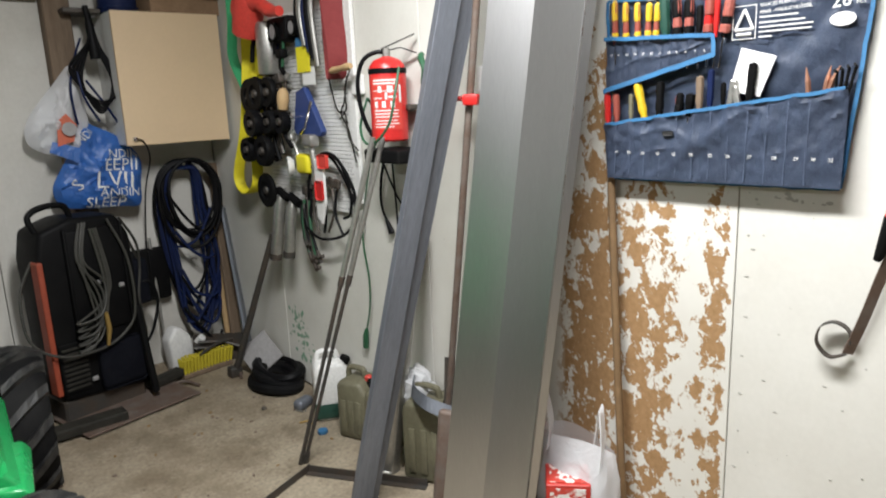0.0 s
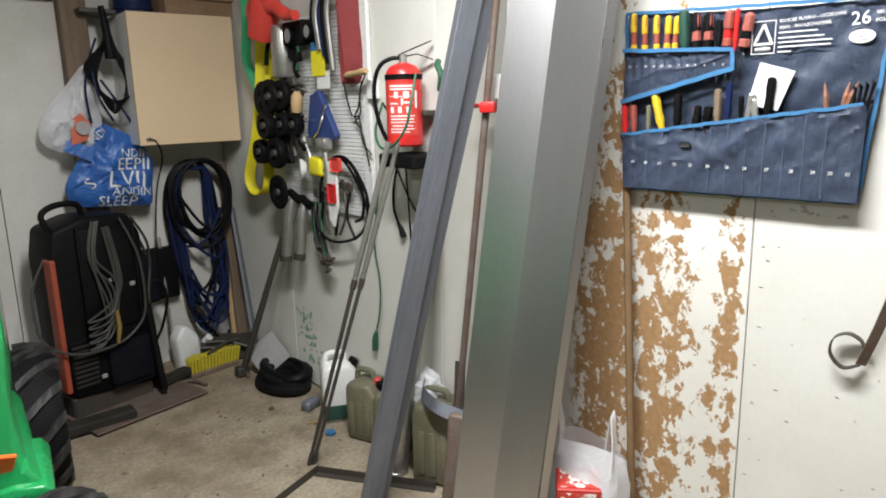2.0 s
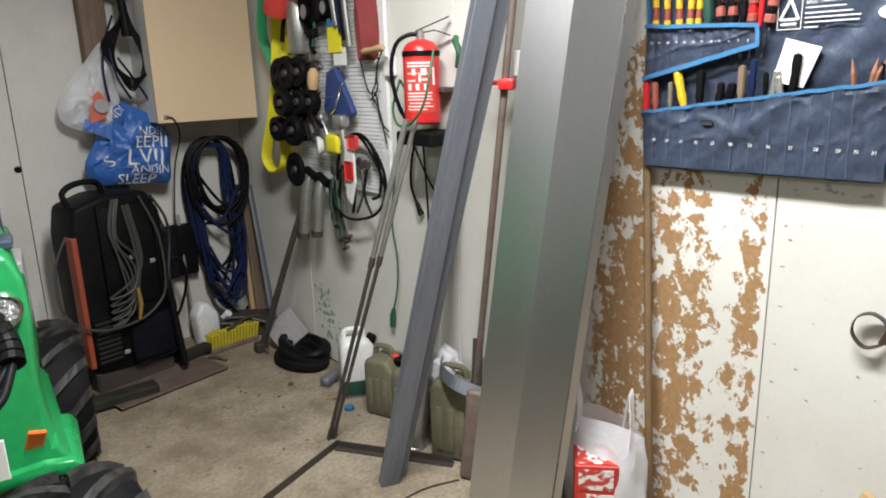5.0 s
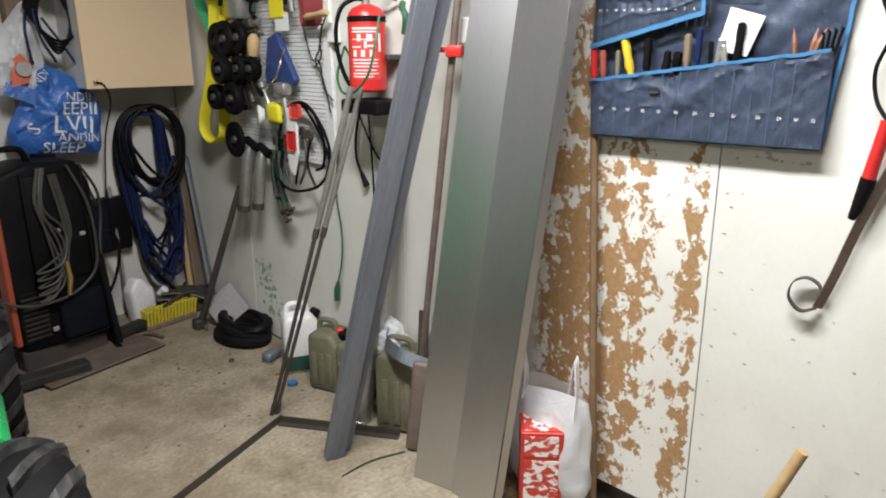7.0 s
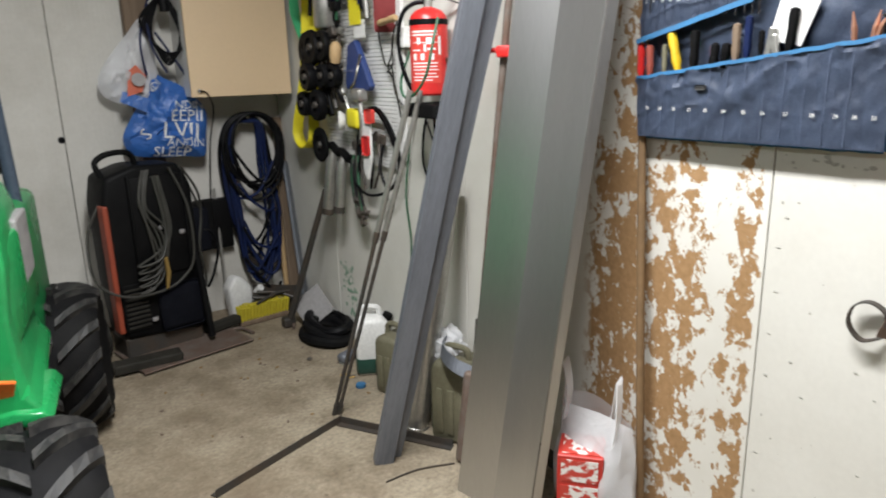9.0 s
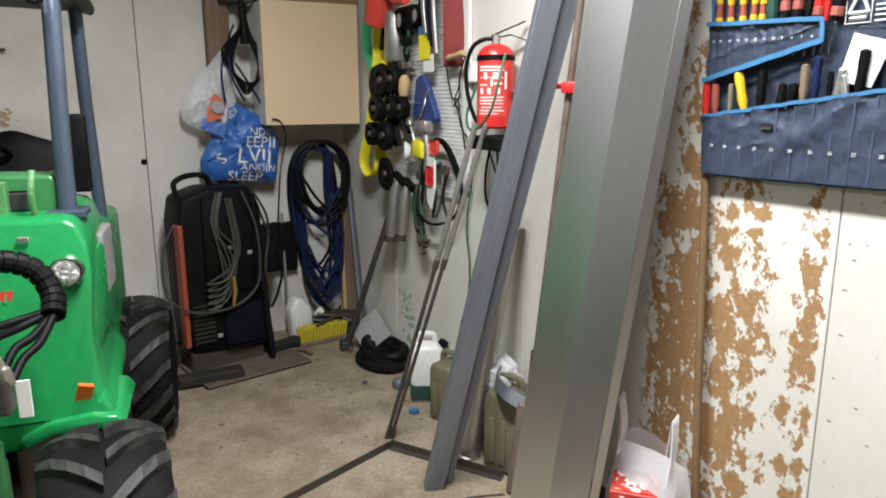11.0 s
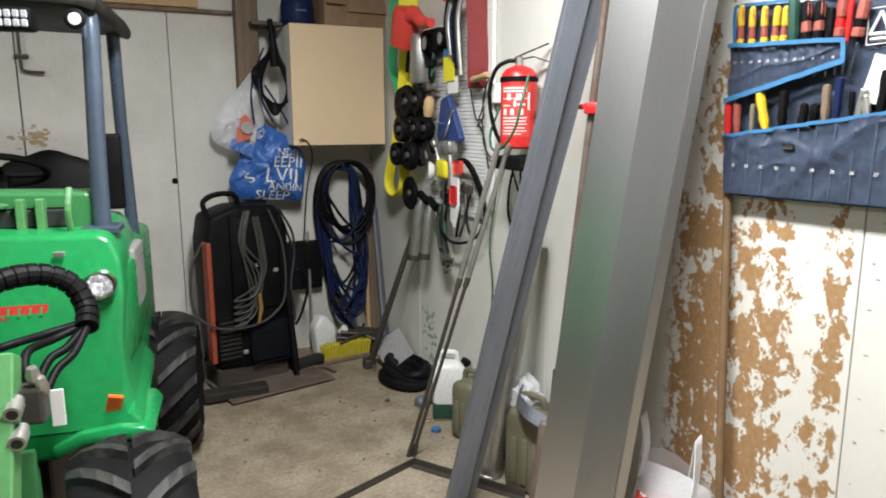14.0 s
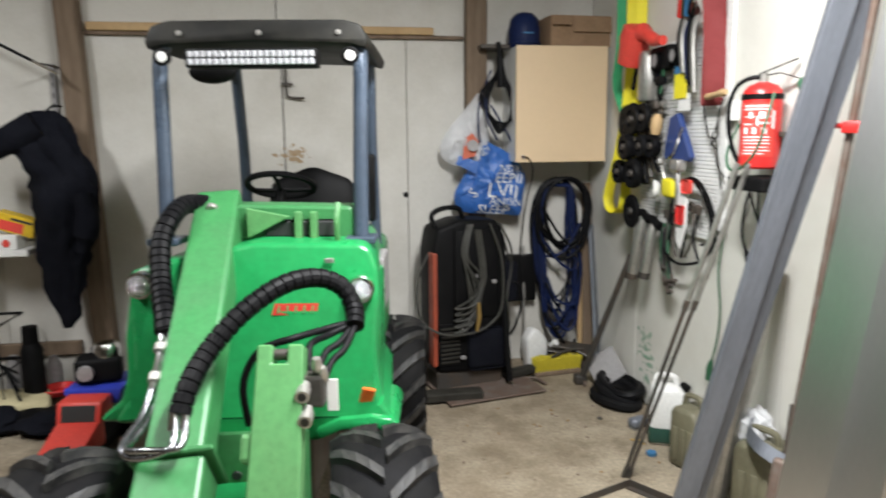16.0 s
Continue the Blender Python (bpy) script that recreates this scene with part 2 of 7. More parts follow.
M["leaf"] = worn("dry_litter", (0.22, 0.13, 0.05), (0.1, 0.06, 0.025), 0.8, 0, 20, 0.7, 90, 0.2)
M["copper"] = material("copper_wire", (0.34, 0.17, 0.11), 0.4, 0.6)
M["tealp"] = worn("mint_plastic", (0.25, 0.55, 0.45), (0.2, 0.45, 0.38), 0.5, 0, 8, 0.4, 60, 0.02)
M["glass"] = worn("lamp_lens", (0.75, 0.76, 0.78), (0.25, 0.26, 0.28), 0.08, 0.85, 60, 0.9, 110, 0.9, 0.2, dist=0.02)
M["ledlens"] = worn("led_reflector", (0.52, 0.53, 0.55), (0.35, 0.36, 0.38), 0.2, 0.3, 60, 0.6, 90, 0.2)

for key in ("black", "rubber", "tyre", "cloth", "cable", "bluehose"):
    M[key].node_tree.nodes["Principled BSDF"].inputs["Specular IOR Level"].default_value = 0.1

M["scuff"] = worn("grey_scuff", (0.42, 0.41, 0.37), (0.5, 0.49, 0.45), 0.7, 0, 30, 0.7, 80, 0.05)
M["ruststain"] = worn("rust_stain", (0.36, 0.25, 0.14), (0.5, 0.45, 0.36), 0.8, 0, 30, 0.7, 80, 0.05)


# ---- mesh helpers ----
def mesh_ob(name, bm, mat, parent=None, label="", smooth=False):
    me = bpy.data.meshes.new(name)
    bmesh.ops.recalc_face_normals(bm, faces=bm.faces)
    bm.to_mesh(me)
    bm.free()
    if smooth:
        for p in me.polygons:
            p.use_smooth = True
        me.set_sharp_from_angle(angle=radians(38))
    for m in (mat if isinstance(mat, (list, tuple)) else [mat]):
        me.materials.append(M[m] if isinstance(m, str) else m)
    ob = new(name, me)
    if parent is not None:
        ob.parent = parent
    if label:
        tagged(ob, label)
    return ob


def part(name, bm, mat, parent, label="", smooth=False):
    return mesh_ob(name, bm, mat, parent, label, smooth)


def thing(name, m, label, category, group="", kind=""):
    ob = new(name)
    ob.empty_display_size = 0.05
    ob.matrix_world = m
    return tagged(ob, label, category, group, kind)


def solo(name, bm, mat, label, category, m=None, group="", kind="", smooth=False):
    ob = mesh_ob(name, bm, mat, None, "", smooth)
    if m is not None:
        ob.matrix_world = m
    return tagged(ob, label, category, group, kind)


def box(bm, x0, x1, y0, y1, z0, z1, bevel=0.0, seg=2, m=None):
    r = bmesh.ops.create_cube(bm, size=1)
    v = r["verts"]
    bmesh.ops.scale(bm, vec=(x1 - x0, y1 - y0, z1 - z0), verts=v)
    bmesh.ops.translate(bm, vec=((x0 + x1) / 2, (y0 + y1) / 2, (z0 + z1) / 2), verts=v)
    if bevel:
        e = list({e for a in v for e in a.link_edges})
        out = bmesh.ops.bevel(bm, geom=e, offset=bevel, segments=seg, affect="EDGES", profile=0.5)
        v = list({q for f in out["faces"] for q in f.verts} | {q for q in v if q.is_valid})
    if m is not None:
        bmesh.ops.transform(bm, matrix=m, verts=v)
    return bm


def boxm(*a, **k):
    return box(bmesh.new(), *a, **k)


def prism(outline, depth, bevel=0.0, axis="y", m=None, bm=None, seg=2):
    """An outline of (a, b) extruded by depth: along y the outline is (x, z), along x (y, z), along z (x, y)."""
    bm = bm or bmesh.new()
    put = {"y": lambda a, b, d: (a, d, b), "x": lambda a, b, d: (d, a, b), "z": lambda a, b, d: (a, b, d)}[axis]
    vs = [bm.verts.new(put(a, b, 0)) for a, b in outline]
    f = bm.faces.new(vs)
    g = bmesh.ops.extrude_face_region(bm, geom=[f])
    vv = [q for q in g["geom"] if isinstance(q, bmesh.types.BMVert)]
    bmesh.ops.translate(bm, vec=put(0, 0, depth), verts=vv)
    allv = vs + vv
    if bevel:
        e = list({e for a in allv for e in a.link_edges})
        out = bmesh.ops.bevel(bm, geom=e, offset=bevel, segments=seg, affect="EDGES", profile=0.5)
        allv = list({q for fc in out["faces"] for q in fc.verts} | {q for q in allv if q.is_valid})
    if m is not None:
        bmesh.ops.transform(bm, matrix=m, verts=allv)
    return bm


def frame_of(d):
    d = Vector(d).normalized()
    up = Vector((0, 0, 1)) if abs(d.z) < 0.95 else Vector((1, 0, 0))
    u = d.cross(up).normalized()
    return u, u.cross(d).normalized(), d


def tube(bm, pts, r, n=8, closed=False, caps=True):
    """A tube along points; r is one radius or one for each point."""
    pts = [Vector(p) for p in pts]
    k = len(pts)
    rings = []
    u = None
    for i, p in enumerate(pts):
        if closed:
            d = pts[(i + 1) % k] - pts[i - 1]
        else:
            d = pts[min(i + 1, k - 1)] - pts[max(i - 1, 0)]
        d.normalize()
        if u is None:
            u = frame_of(d)[0]
        u = (u - d * u.dot(d))
        if u.length < 1e-5:
            u = frame_of(d)[0]
        u.normalize()
        w = d.cross(u)
        rr = r[i] if isinstance(r, (list, tuple)) else r
        rings.append([bm.verts.new(p + (u * math.cos(a) + w * math.sin(a)) * rr) for a in (2 * math.pi * j / n for j in range(n))])
    for i in range(k if closed else k - 1):
        a, b = rings[i], rings[(i + 1) % k]
        for j in range(n):
            bm.faces.new((a[j], a[(j + 1) % n], b[(j + 1) % n], b[j]))
    if caps and not closed:
        bm.faces.new(rings[0][::-1])
        bm.faces.new(rings[-1])
    return bm


def spline(ctrl, n=8, closed=False):
    """Points on a smooth curve through ctrl."""
    c = [Vector(p) for p in ctrl]
    k = len(c)
    out = []
    for i in range(k if closed else k - 1):
        p0 = c[(i - 1) % k] if closed or i > 0 else c[0]
        p1, p2 = c[i], c[(i + 1) % k]
        p3 = c[(i + 2) % k] if closed or i + 2 < k else c[-1]
        for j in range(n):
            t = j / n
            out.append(0.5 * ((2 * p1) + (p2 - p0) * t + (2 * p0 - 5 * p1 + 4 * p2 - p3) * t * t + (3 * p1 - p0 - 3 * p2 + p3) * t ** 3))
    if not closed:
        out.append(c[-1])
    return out


def lathe(bm, profile, n=20, m=None):
    """Turn (radius, height) round z."""
    rings = []
    for r, z in profile:
        if r < 1e-5:
            rings.append([bm.verts.new((0, 0, z))])
        else:
            rings.append([bm.verts.new((r * math.cos(2 * math.pi * j / n), r * math.sin(2 * math.pi * j / n), z)) for j in range(n)])
    for a, b in zip(rings, rings[1:]):
        for j in range(n):
            q = [a[j % len(a)], a[(j + 1) % len(a)], b[(j + 1) % len(b)], b[j % len(b)]]
            q = list(dict.fromkeys(q))
            if len(q) > 2:
                bm.faces.new(q)
    for ring in (rings[0], rings[-1]):
        if len(ring) > 2:
            bm.faces.new(ring)
    if m is not None:
        bmesh.ops.transform(bm, matrix=m, verts=[v for r in rings for v in r])
    return bm


def between(a, b):
    """The pose whose z runs from a to b."""
    a, b = Vector(a), Vector(b)
    return Matrix.Translation(a) @ (b - a).to_track_quat("Z", "Y").to_matrix().to_4x4()


def strip(bm, pts, width_dir, w, thick=0.003):
    """A flat band along points, w wide in width_dir."""
    pts = [Vector(p) for p in pts]
    wd = Vector(width_dir).normalized()
    ring = []
    for i, p in enumerate(pts):
        d = (pts[min(i + 1, len(pts) - 1)] - pts[max(i - 1, 0)]).normalized()
        nn = d.cross(wd).normalized() * thick / 2
        ring.append([bm.verts.new(p + s * wd * w / 2 + q * nn) for s, q in ((1, 1), (-1, 1), (-1, -1), (1, -1))])
    for a, b in zip(ring, ring[1:]):
        for j in range(4):
            bm.faces.new((a[j], a[(j + 1) % 4], b[(j + 1) % 4], b[j]))
    bm.faces.new(ring[0][::-1])
    bm.faces.new(ring[-1])
    return bm


def words(text, size, m, mat, parent, name="lettering", depth=0.0004, align="LEFT"):
    cu = bpy.data.curves.new(name, "FONT")
    cu.body, cu.size, cu.extrude, cu.align_x, cu.resolution_u = text, size, depth, align, 2
    tmp = bpy.data.objects.new(name, cu)
    scene.collection.objects.link(tmp)
    me = bpy.data.meshes.new_from_object(tmp.evaluated_get(bpy.context.evaluated_depsgraph_get()))
    bpy.data.objects.remove(tmp)
    me.materials.clear()
    me.materials.append(M[mat])
    ob = new(name, me)
    ob.parent = parent
    ob.matrix_local = m
    return ob


# ---- the room ----
XR, YB, XL, YF, ZC = 2.15, 4.30, -4.5, -4.5, 3.05
tagged(mesh_ob("floor", boxm(XL - 0.2, XR + 0.3, YF - 0.2, YB + 0.3, -0.15, 0.0), "floor"), "worn stained concrete garage floor", "floor", "", "structure")
tagged(mesh_ob("ceiling", boxm(XL - 0.2, XR + 0.3, YF - 0.2, YB + 0.3, ZC, ZC + 0.1), "ceiling"), "plain off-white board ceiling", "ceiling", "", "structure")
# west and south walls: added out of view, darkened to keep reflections low
tagged(mesh_ob("wall_west", boxm(XL - 0.15, XL, YF, YB, 0, ZC), "farwall"), "unseen closing wall coloured dark to cut bounce light and reflections", "wall", "", "structure")
tagged(mesh_ob("wall_south", boxm(XL - 0.15, XR + 0.15, YF - 0.15, YF, 0, ZC), "farwall"), "unseen closing wall coloured dark to cut bounce light and reflections", "wall", "", "structure")

# back wall: board leaves with open joints between two timber posts
wall_north = tagged(mesh_ob("wall_north", boxm(XL - 0.15, XR + 0.15, YB + 0.022, YB + 0.17, 0, ZC), "darksteel"), "grey-white ribbed board back wall with stains", "wall", "", "structure")
for x0, x1, z0, z1 in ((XL, -1.3, 0, ZC), (-1.297, -0.80, 0, ZC), (-0.797, 0.277, 0.03, 1.99), (0.284, 0.998, 0.03, 1.99), (1.002, 1.40, 0.03, 1.99), (-0.797, 0.262, 1.996, ZC), (0.267, 1.40, 1.996, ZC), (1.404, XR, 0, ZC)):
    part("panel", boxm(x0, x1, YB, YB + 0.02, z0, z1, 0.002, 1), "wall_back", wall_north)

# right wall: white boards about 1.2 m wide, standing clear of the floor on a dark sill
wall_east = tagged(mesh_ob("wall_east", boxm(XR + 0.016, XR + 0.16, YF, YB, 0.09, ZC), "wall"), "white painted board wall with peeling paint", "wall", "", "structure")
cuts = (YF, -1.32, -0.10, 1.12, 2.34, 3.56, YB)
for a, b in zip(cuts, cuts[1:]):
    part("panel", boxm(XR, XR + 0.014, a + 0.0015, b - 0.0015, 0.10 if a < 2 else 0.012, ZC, 0.0015, 1), "peeling" if a == 1.12 else "wall", wall_east)
tagged(mesh_ob("wall_sill", boxm(XR + 0.03, XR + 0.15, YF, YB, 0, 0.088), "darksteel"), "dark damp sill under the wall boards", "sill", "", "structure")


def timber_post(x0, x1, y0, lean=0.0, name="timber_post"):
    bm = boxm(x0, x1, y0, YB - 0.003, 0, ZC, 0.006, 1)
    bmesh.ops.subdivide_edges(bm, edges=[e for e in bm.edges if abs(e.verts[0].co.z - e.verts[1].co.z) > 1], cuts=24)
    for v in bm.verts:
        v.co.x += lean * (1.5 - v.co.z) + 0.004 * noise.noise(Vector((v.co.x * 3, 0, v.co.z * 2.5)))
    return solo(name, bm, "oldwood", "old rough brown timber post against the back wall", "post", group="posts at the back wall")


timber_post(-0.855, -0.745, 4.18, 0.028)
timber_post(1.345, 1.465, 4.20)
solo("wall_batten", boxm(-0.78, 1.34, YB - 0.03, YB - 0.004, 1.985, 2.006, 0.003, 1), "oldwood", "brown timber batten across the back wall", "batten")
solo("wooden_lath", boxm(-0.74, 0.1, YB - 0.045, YB - 0.006, 2.008, 2.052, 0.004, 1), "palewood", "pale timber lath resting on the wall batten", "lath", group="laths on the batten")
solo("wooden_lath", boxm(0.5, 1.16, YB - 0.045, YB - 0.006, 2.008, 2.05, 0.004, 1), "palewood", "pale timber lath resting on the wall batten", "lath", group="laths on the batten")
bolt = thing("door_bolt", pose(0.306, YB - 0.025, 1.65), "black iron cane bolt on the back wall boards", "bolt")
part("bolt_rod", tube(bmesh.new(), spline([(0, 0, 0.25), (0, 0, 0.03), (0.012, -0.002, 0.006), (0.03, -0.004, 0), (0.1, -0.01, -0.002)], 4), 0.007, 8), "darksteel", bolt, smooth=True)
for z in (0.07, 0.2):
    part("bolt_keep", boxm(-0.028, 0.035, -0.012, 0.022, z, z + 0.014, 0.002, 1), "darksteel", bolt)
solo("skirting_plank", boxm(-1.9, -0.91, YB - 0.035, YB - 0.003, 0.2, 0.28, 0.004, 1), "oldwood", "brown plank fixed low on the back wall", "plank")
solo("wall_socket", boxm(-0.75, -0.715, YB - 0.03, YB - 0.003, 0.21, 0.31, 0.006, 2), "white", "small grey-white socket low on the back wall", "socket")
hole = tagged(mesh_ob("knot_hole", lathe(bmesh.new(), [(0.014, 0), (0.017, 0.002), (0.012, 0.004), (0, 0.004)], 12, pose(0.985, YB - 0.001, 1.078, 90, 0, 0)), "black"), "dark bolt hole in the back wall board", "hole", "", "structure")

# screw heads and scuffs on the white wall, rust bleeding on the back wall
rs = random.Random(11)
bm = bmesh.new()
spots = [(1.09 + rs.uniform(-0.006, 0.006), 0.25 + 0.105 * k, 0.0035) for k in range(10)]
spots += [(rs.uniform(0.55, 1.08), rs.uniform(0.3, 1.2), rs.uniform(0.001, 0.0035)) for k in range(46)]
spots += [(rs.uniform(1.9, 3.4), rs.uniform(0.3, 1.2), rs.uniform(0.001, 0.003)) for k in range(40)]
spots += [(rs.gauss(0.985, 0.04), 1.19 + rs.gauss(0, 0.006), rs.uniform(0.001, 0.006)) for k in range(12)]
for y, z, r in spots:
    lathe(bm, [(0, 0), (r, 0), (0, 0.0007)], 7, Matrix.Translation((XR - 0.0012, y, z)) @ Euler((radians(90), 0, radians(-90))).to_matrix().to_4x4() @ Matrix.Diagonal((rs.uniform(0.7, 2.2), rs.uniform(0.5, 1.1), 1, 1)))
tagged(mesh_ob("wall_scuffs", bm, M["scuff"]), "small dark scuffs and screw heads on the wall", "scuff", "", "stuff")
bm = bmesh.new()
for k in range(60):
    x, z, r = 0.335 + rs.gauss(0, 0.045), 1.33 + rs.gauss(0, 0.025), rs.uniform(0.002, 0.011)
    lathe(bm, [(0, 0), (r, 0), (0, 0.0007)], 8, pose(x, YB - 0.0012, z, 90, 0, 0) @ Matrix.Diagonal((rs.uniform(0.7, 2), rs.uniform(0.5, 1.4), 1, 1)))
tagged(mesh_ob("rust_stains", bm, M["ruststain"]), "brown rust stains bleeding on the back wall board", "stain", "", "stuff")


# ---- along the right wall: folded sheets and bars leaning on it ----
def folded_sheet(base, top, height, thick=0.003):
    """A sheet folded along its length: plan points at the floor and at 2 m, run up to height."""
    bm = bmesh.new()
    rows = []
    for z in (0.0, height * 0.33, height * 0.66, height):
        k = z / 2.0
        rows.append([Vector((a[0] + (b[0] - a[0]) * k, a[1] + (b[1] - a[1]) * k, z)) for a, b in zip(base, top)])
    vs = [[bm.verts.new(p) for p in r] for r in rows]
    for a, b in zip(vs, vs[1:]):
        for j in range(len(base) - 1):
            bm.faces.new((a[j], a[j + 1], b[j + 1], b[j]))
    bmesh.ops.recalc_face_normals(bm, faces=bm.faces)
    g = bmesh.ops.solidify(bm, geom=bm.faces[:], thickness=thick)
    return bm


sheets = thing("steel_sheet_profile", pose(0, 0, 0), "long folded bright steel sheet profile leaning on the wall", "steel sheet")
SL = (0.182, -0.158)


def leaned(plan):
    return [(x + SL[0], y + SL[1]) for x, y in plan]


PLAN = [(1.833, 1.953), (1.868, 1.802), (1.832, 1.597)]
LIP = [(1.8325, 1.595), (1.852, 1.583), (1.858, 1.588)]
part("folded_sheet", folded_sheet(PLAN, leaned(PLAN), 2.15), "steel", sheets)
part("edge_lip", folded_sheet(LIP, leaned(LIP), 2.15), "steel", sheets, "bright folded lip along the edge")


def leaning(name, a, b, profile, mat, label, category, group="", twist=0.0):
    """A bar of the given cross-section (points in its own x, y) from a to b."""
    a, b = Vector(a), Vector(b)
    return solo(name, prism(profile, (b - a).length, 0.0015, "z", seg=1), mat, label, category, between(a, b) @ pose(0, 0, 0, 0, 0, twist), group)


def on_line(a, b, z):
    k = z / 2.0
    return (a[0] + (b[0] - a[0]) * k, a[1] + (b[1] - a[1]) * k, z)


ubar = [(-0.035, -0.02), (0.035, -0.02), (0.035, 0.02), (0.029, 0.02), (0.029, -0.012), (-0.029, -0.012), (-0.029, 0.02), (-0.035, 0.02)]
B0, B2 = (1.705, 2.255), (2.015, 1.935)
leaning("steel_channel_bar", (*B0, 0.0), on_line(B0, B2, 2.62), ubar, "barsteel", "long blue-grey steel channel bar leaning on the wall", "steel bar", "leaning bars", 298)
leaning("steel_channel_bar", (1.752, 2.262, 0.0), on_line((1.752, 2.262), (2.085, 1.915), 2.3), [(-0.028, -0.004), (0.028, -0.004), (0.028, 0.022), (0.022, 0.022), (0.022, 0.004), (-0.028, 0.004)], "barsteel", "thinner blue-grey steel angle bar behind the channel bar", "steel bar", "leaning bars", 298)
pipe_ob = thing("galvanised_pipe", between((1.935, 2.40, 0.0), (2.07, 2.33, 1.0)), "dull galvanised steel downpipe length leaning on the wall", "pipe")
part("pipe", lathe(bmesh.new(), [(0.046, 0.012), (0.046, 1.0), (0.043, 1.0), (0.043, 0.012)], 28), "galv", pipe_ob, smooth=True)
part("bead", lathe(bmesh.new(), [(0.046, 0.0), (0.0495, 0.004), (0.0495, 0.012), (0.046, 0.016)], 28), "galv", pipe_ob, "rolled bead at the foot", True)
part("seam", boxm(-0.004, 0.004, -0.0485, -0.045, 0.012, 1.0, 0.001, 1, pose(0, 0, 0, 0, 0, -75)), "galv", pipe_ob, "bright lengthwise seam")
for k, (a, b, r) in enumerate((((1.707, 2.69), (2.08, 2.23), 0.0085), ((1.724, 2.684), (2.135, 2.225), 0.0078))):
    z1 = 1.31
    o = thing("steel_rod", pose(0, 0, 0), "thin round steel rod leaning on the wall", "rod", "leaning rods")
    part("rod", tube(bmesh.new(), [(*a, 0.004), on_line(a, b, z1)], r, 10), "darksteel", o, smooth=True)
    part("sleeve", tube(bmesh.new(), [on_line(a, b, 0.78), on_line(a, b, z1 + 0.01)], r + 0.003, 10), "galv", o, "bright upper end of the rod", smooth=True)
    part("collar", tube(bmesh.new(), [on_line(a, b, 0.76), on_line(a, b, 0.80)], r + 0.004, 10), "darksteel", o, smooth=True)
    part("foot", tube(bmesh.new(), [(*a, 0.0), on_line(a, b, 0.05)], r + 0.003, 8), "darksteel", o)
clamp = thing("pipe_clamp", pose(0, 0, 0), "rusty pipe bar clamp with red cast jaw leaning on the wall", "clamp")
part("pipe", tube(bmesh.new(), [(2.06, 2.2, 0.0), (2.062, 1.86, 2.3)], 0.0125, 10), "rust", clamp, smooth=True)
part("jaw", boxm(-0.022, 0.022, -0.03, 0.022, -0.018, 0.018, 0.007, 2, pose(2.052, 1.975, 1.44, 0, 0, 30)), "red", clamp, "red painted cast jaw", True)
part("jaw_screw", tube(bmesh.new(), [(2.045, 2.007, 1.445), (2.03, 2.032, 1.445)], 0.008, 8), "red", clamp, smooth=True)
solo("junction_box", boxm(XR - 0.045, XR - 0.002, 1.917, 1.997, 1.462, 1.545, 0.006, 2), "white", "small white plastic junction box on the wall", "junction box")
solo("cable_conduit", tube(bmesh.new(), [(XR - 0.012, 1.957, 1.545), (XR - 0.012, 1.957, 2.84)], 0.009, 8), "white", "white plastic conduit running up the wall", "conduit", smooth=True)
solo("broom_handle", tube(bmesh.new(), [(2.105, 1.395, 0.0), (2.112, 1.44, 0.65), (2.126, 1.487, 1.30)], [0.0115, 0.0115, 0.011], 10), "stick", "bare wooden broom handle leaning on the peeling wall", "broom handle", smooth=True)

# angle iron frame pieces and litter on the floor
iron = thing("angle_iron_frame", pose(0, 0, 0), "dark bent angle iron lying on the concrete floor", "angle iron")
part("long_leg", prism([(0, 0), (0.03, 0), (0.03, 0.004), (0.004, 0.004), (0.004, 0.03), (0, 0.03)], 0.62, 0.0, "y", pose(1.708, 2.614, 0.001, 0, 0, 112)), "darksteel", iron)
part("short_leg", prism([(0, 0), (0.03, 0), (0.03, 0.004), (0.004, 0.004), (0.004, 0.03), (0, 0.03)], 0.5, 0.0, "y", pose(1.70, 2.61, 0.001, 0, 0, -147)), "darksteel", iron)
solo("wire_offcut", tube(bmesh.new(), spline([(1.65, 2.13, 0.004), (1.78, 2.13, 0.006), (1.91, 2.09, 0.004)], 5), 0.003, 6), "darksteel", "thin dark wire offcut on the concrete floor", "wire")


# ---- tool roll ----
def on_roll(y, z, d=0.02):
    return Vector((XR - d, y, z))


roll = thing("tool_roll", pose(0, 0, 0), "dark blue canvas wrench roll hung on the wall", "tool roll")
TL, TR, BR, BL = (1.50, 1.685), (0.847, 1.655), (0.884, 1.221), (1.478, 1.211)


def sheet_uv(u, v):
    top = Vector(TL) * (1 - u) + Vector(TR) * u
    bot = Vector(BL) * (1 - u) + Vector(BR) * u
    p = top * (1 - v) + bot * v
    p.y -= 0.012 * math.sin(math.pi * u) * (1 - v) * 0.6
    return p


bm = bmesh.new()
NU, NV = 60, 40
grid = []
for j in range(NV + 1):
    row = []
    for i in range(NU + 1):
        u, v = i / NU, j / NV
        p = sheet_uv(u, v)
        fold = abs(noise.noise(Vector((u * 7 + v * 5, v * 2 - u * 2, 7.0))))
        w = noise.noise(Vector((u * 5 + v * 4, v * 3 - u * 3, 1.0))) * 0.007 + noise.noise(Vector((u * 16, v * 12, 4.0))) * 0.004 + 0.012 * max(0.0, 0.12 - fold) / 0.12 * 0.5
        if v > 0.6:
            w += 0.004 * math.sin(u * 13 * math.pi * 2) * (v - 0.6) / 0.4
        row.append(bm.verts.new((XR - 0.016 + w, p.x, p.y)))
    grid.append(row)
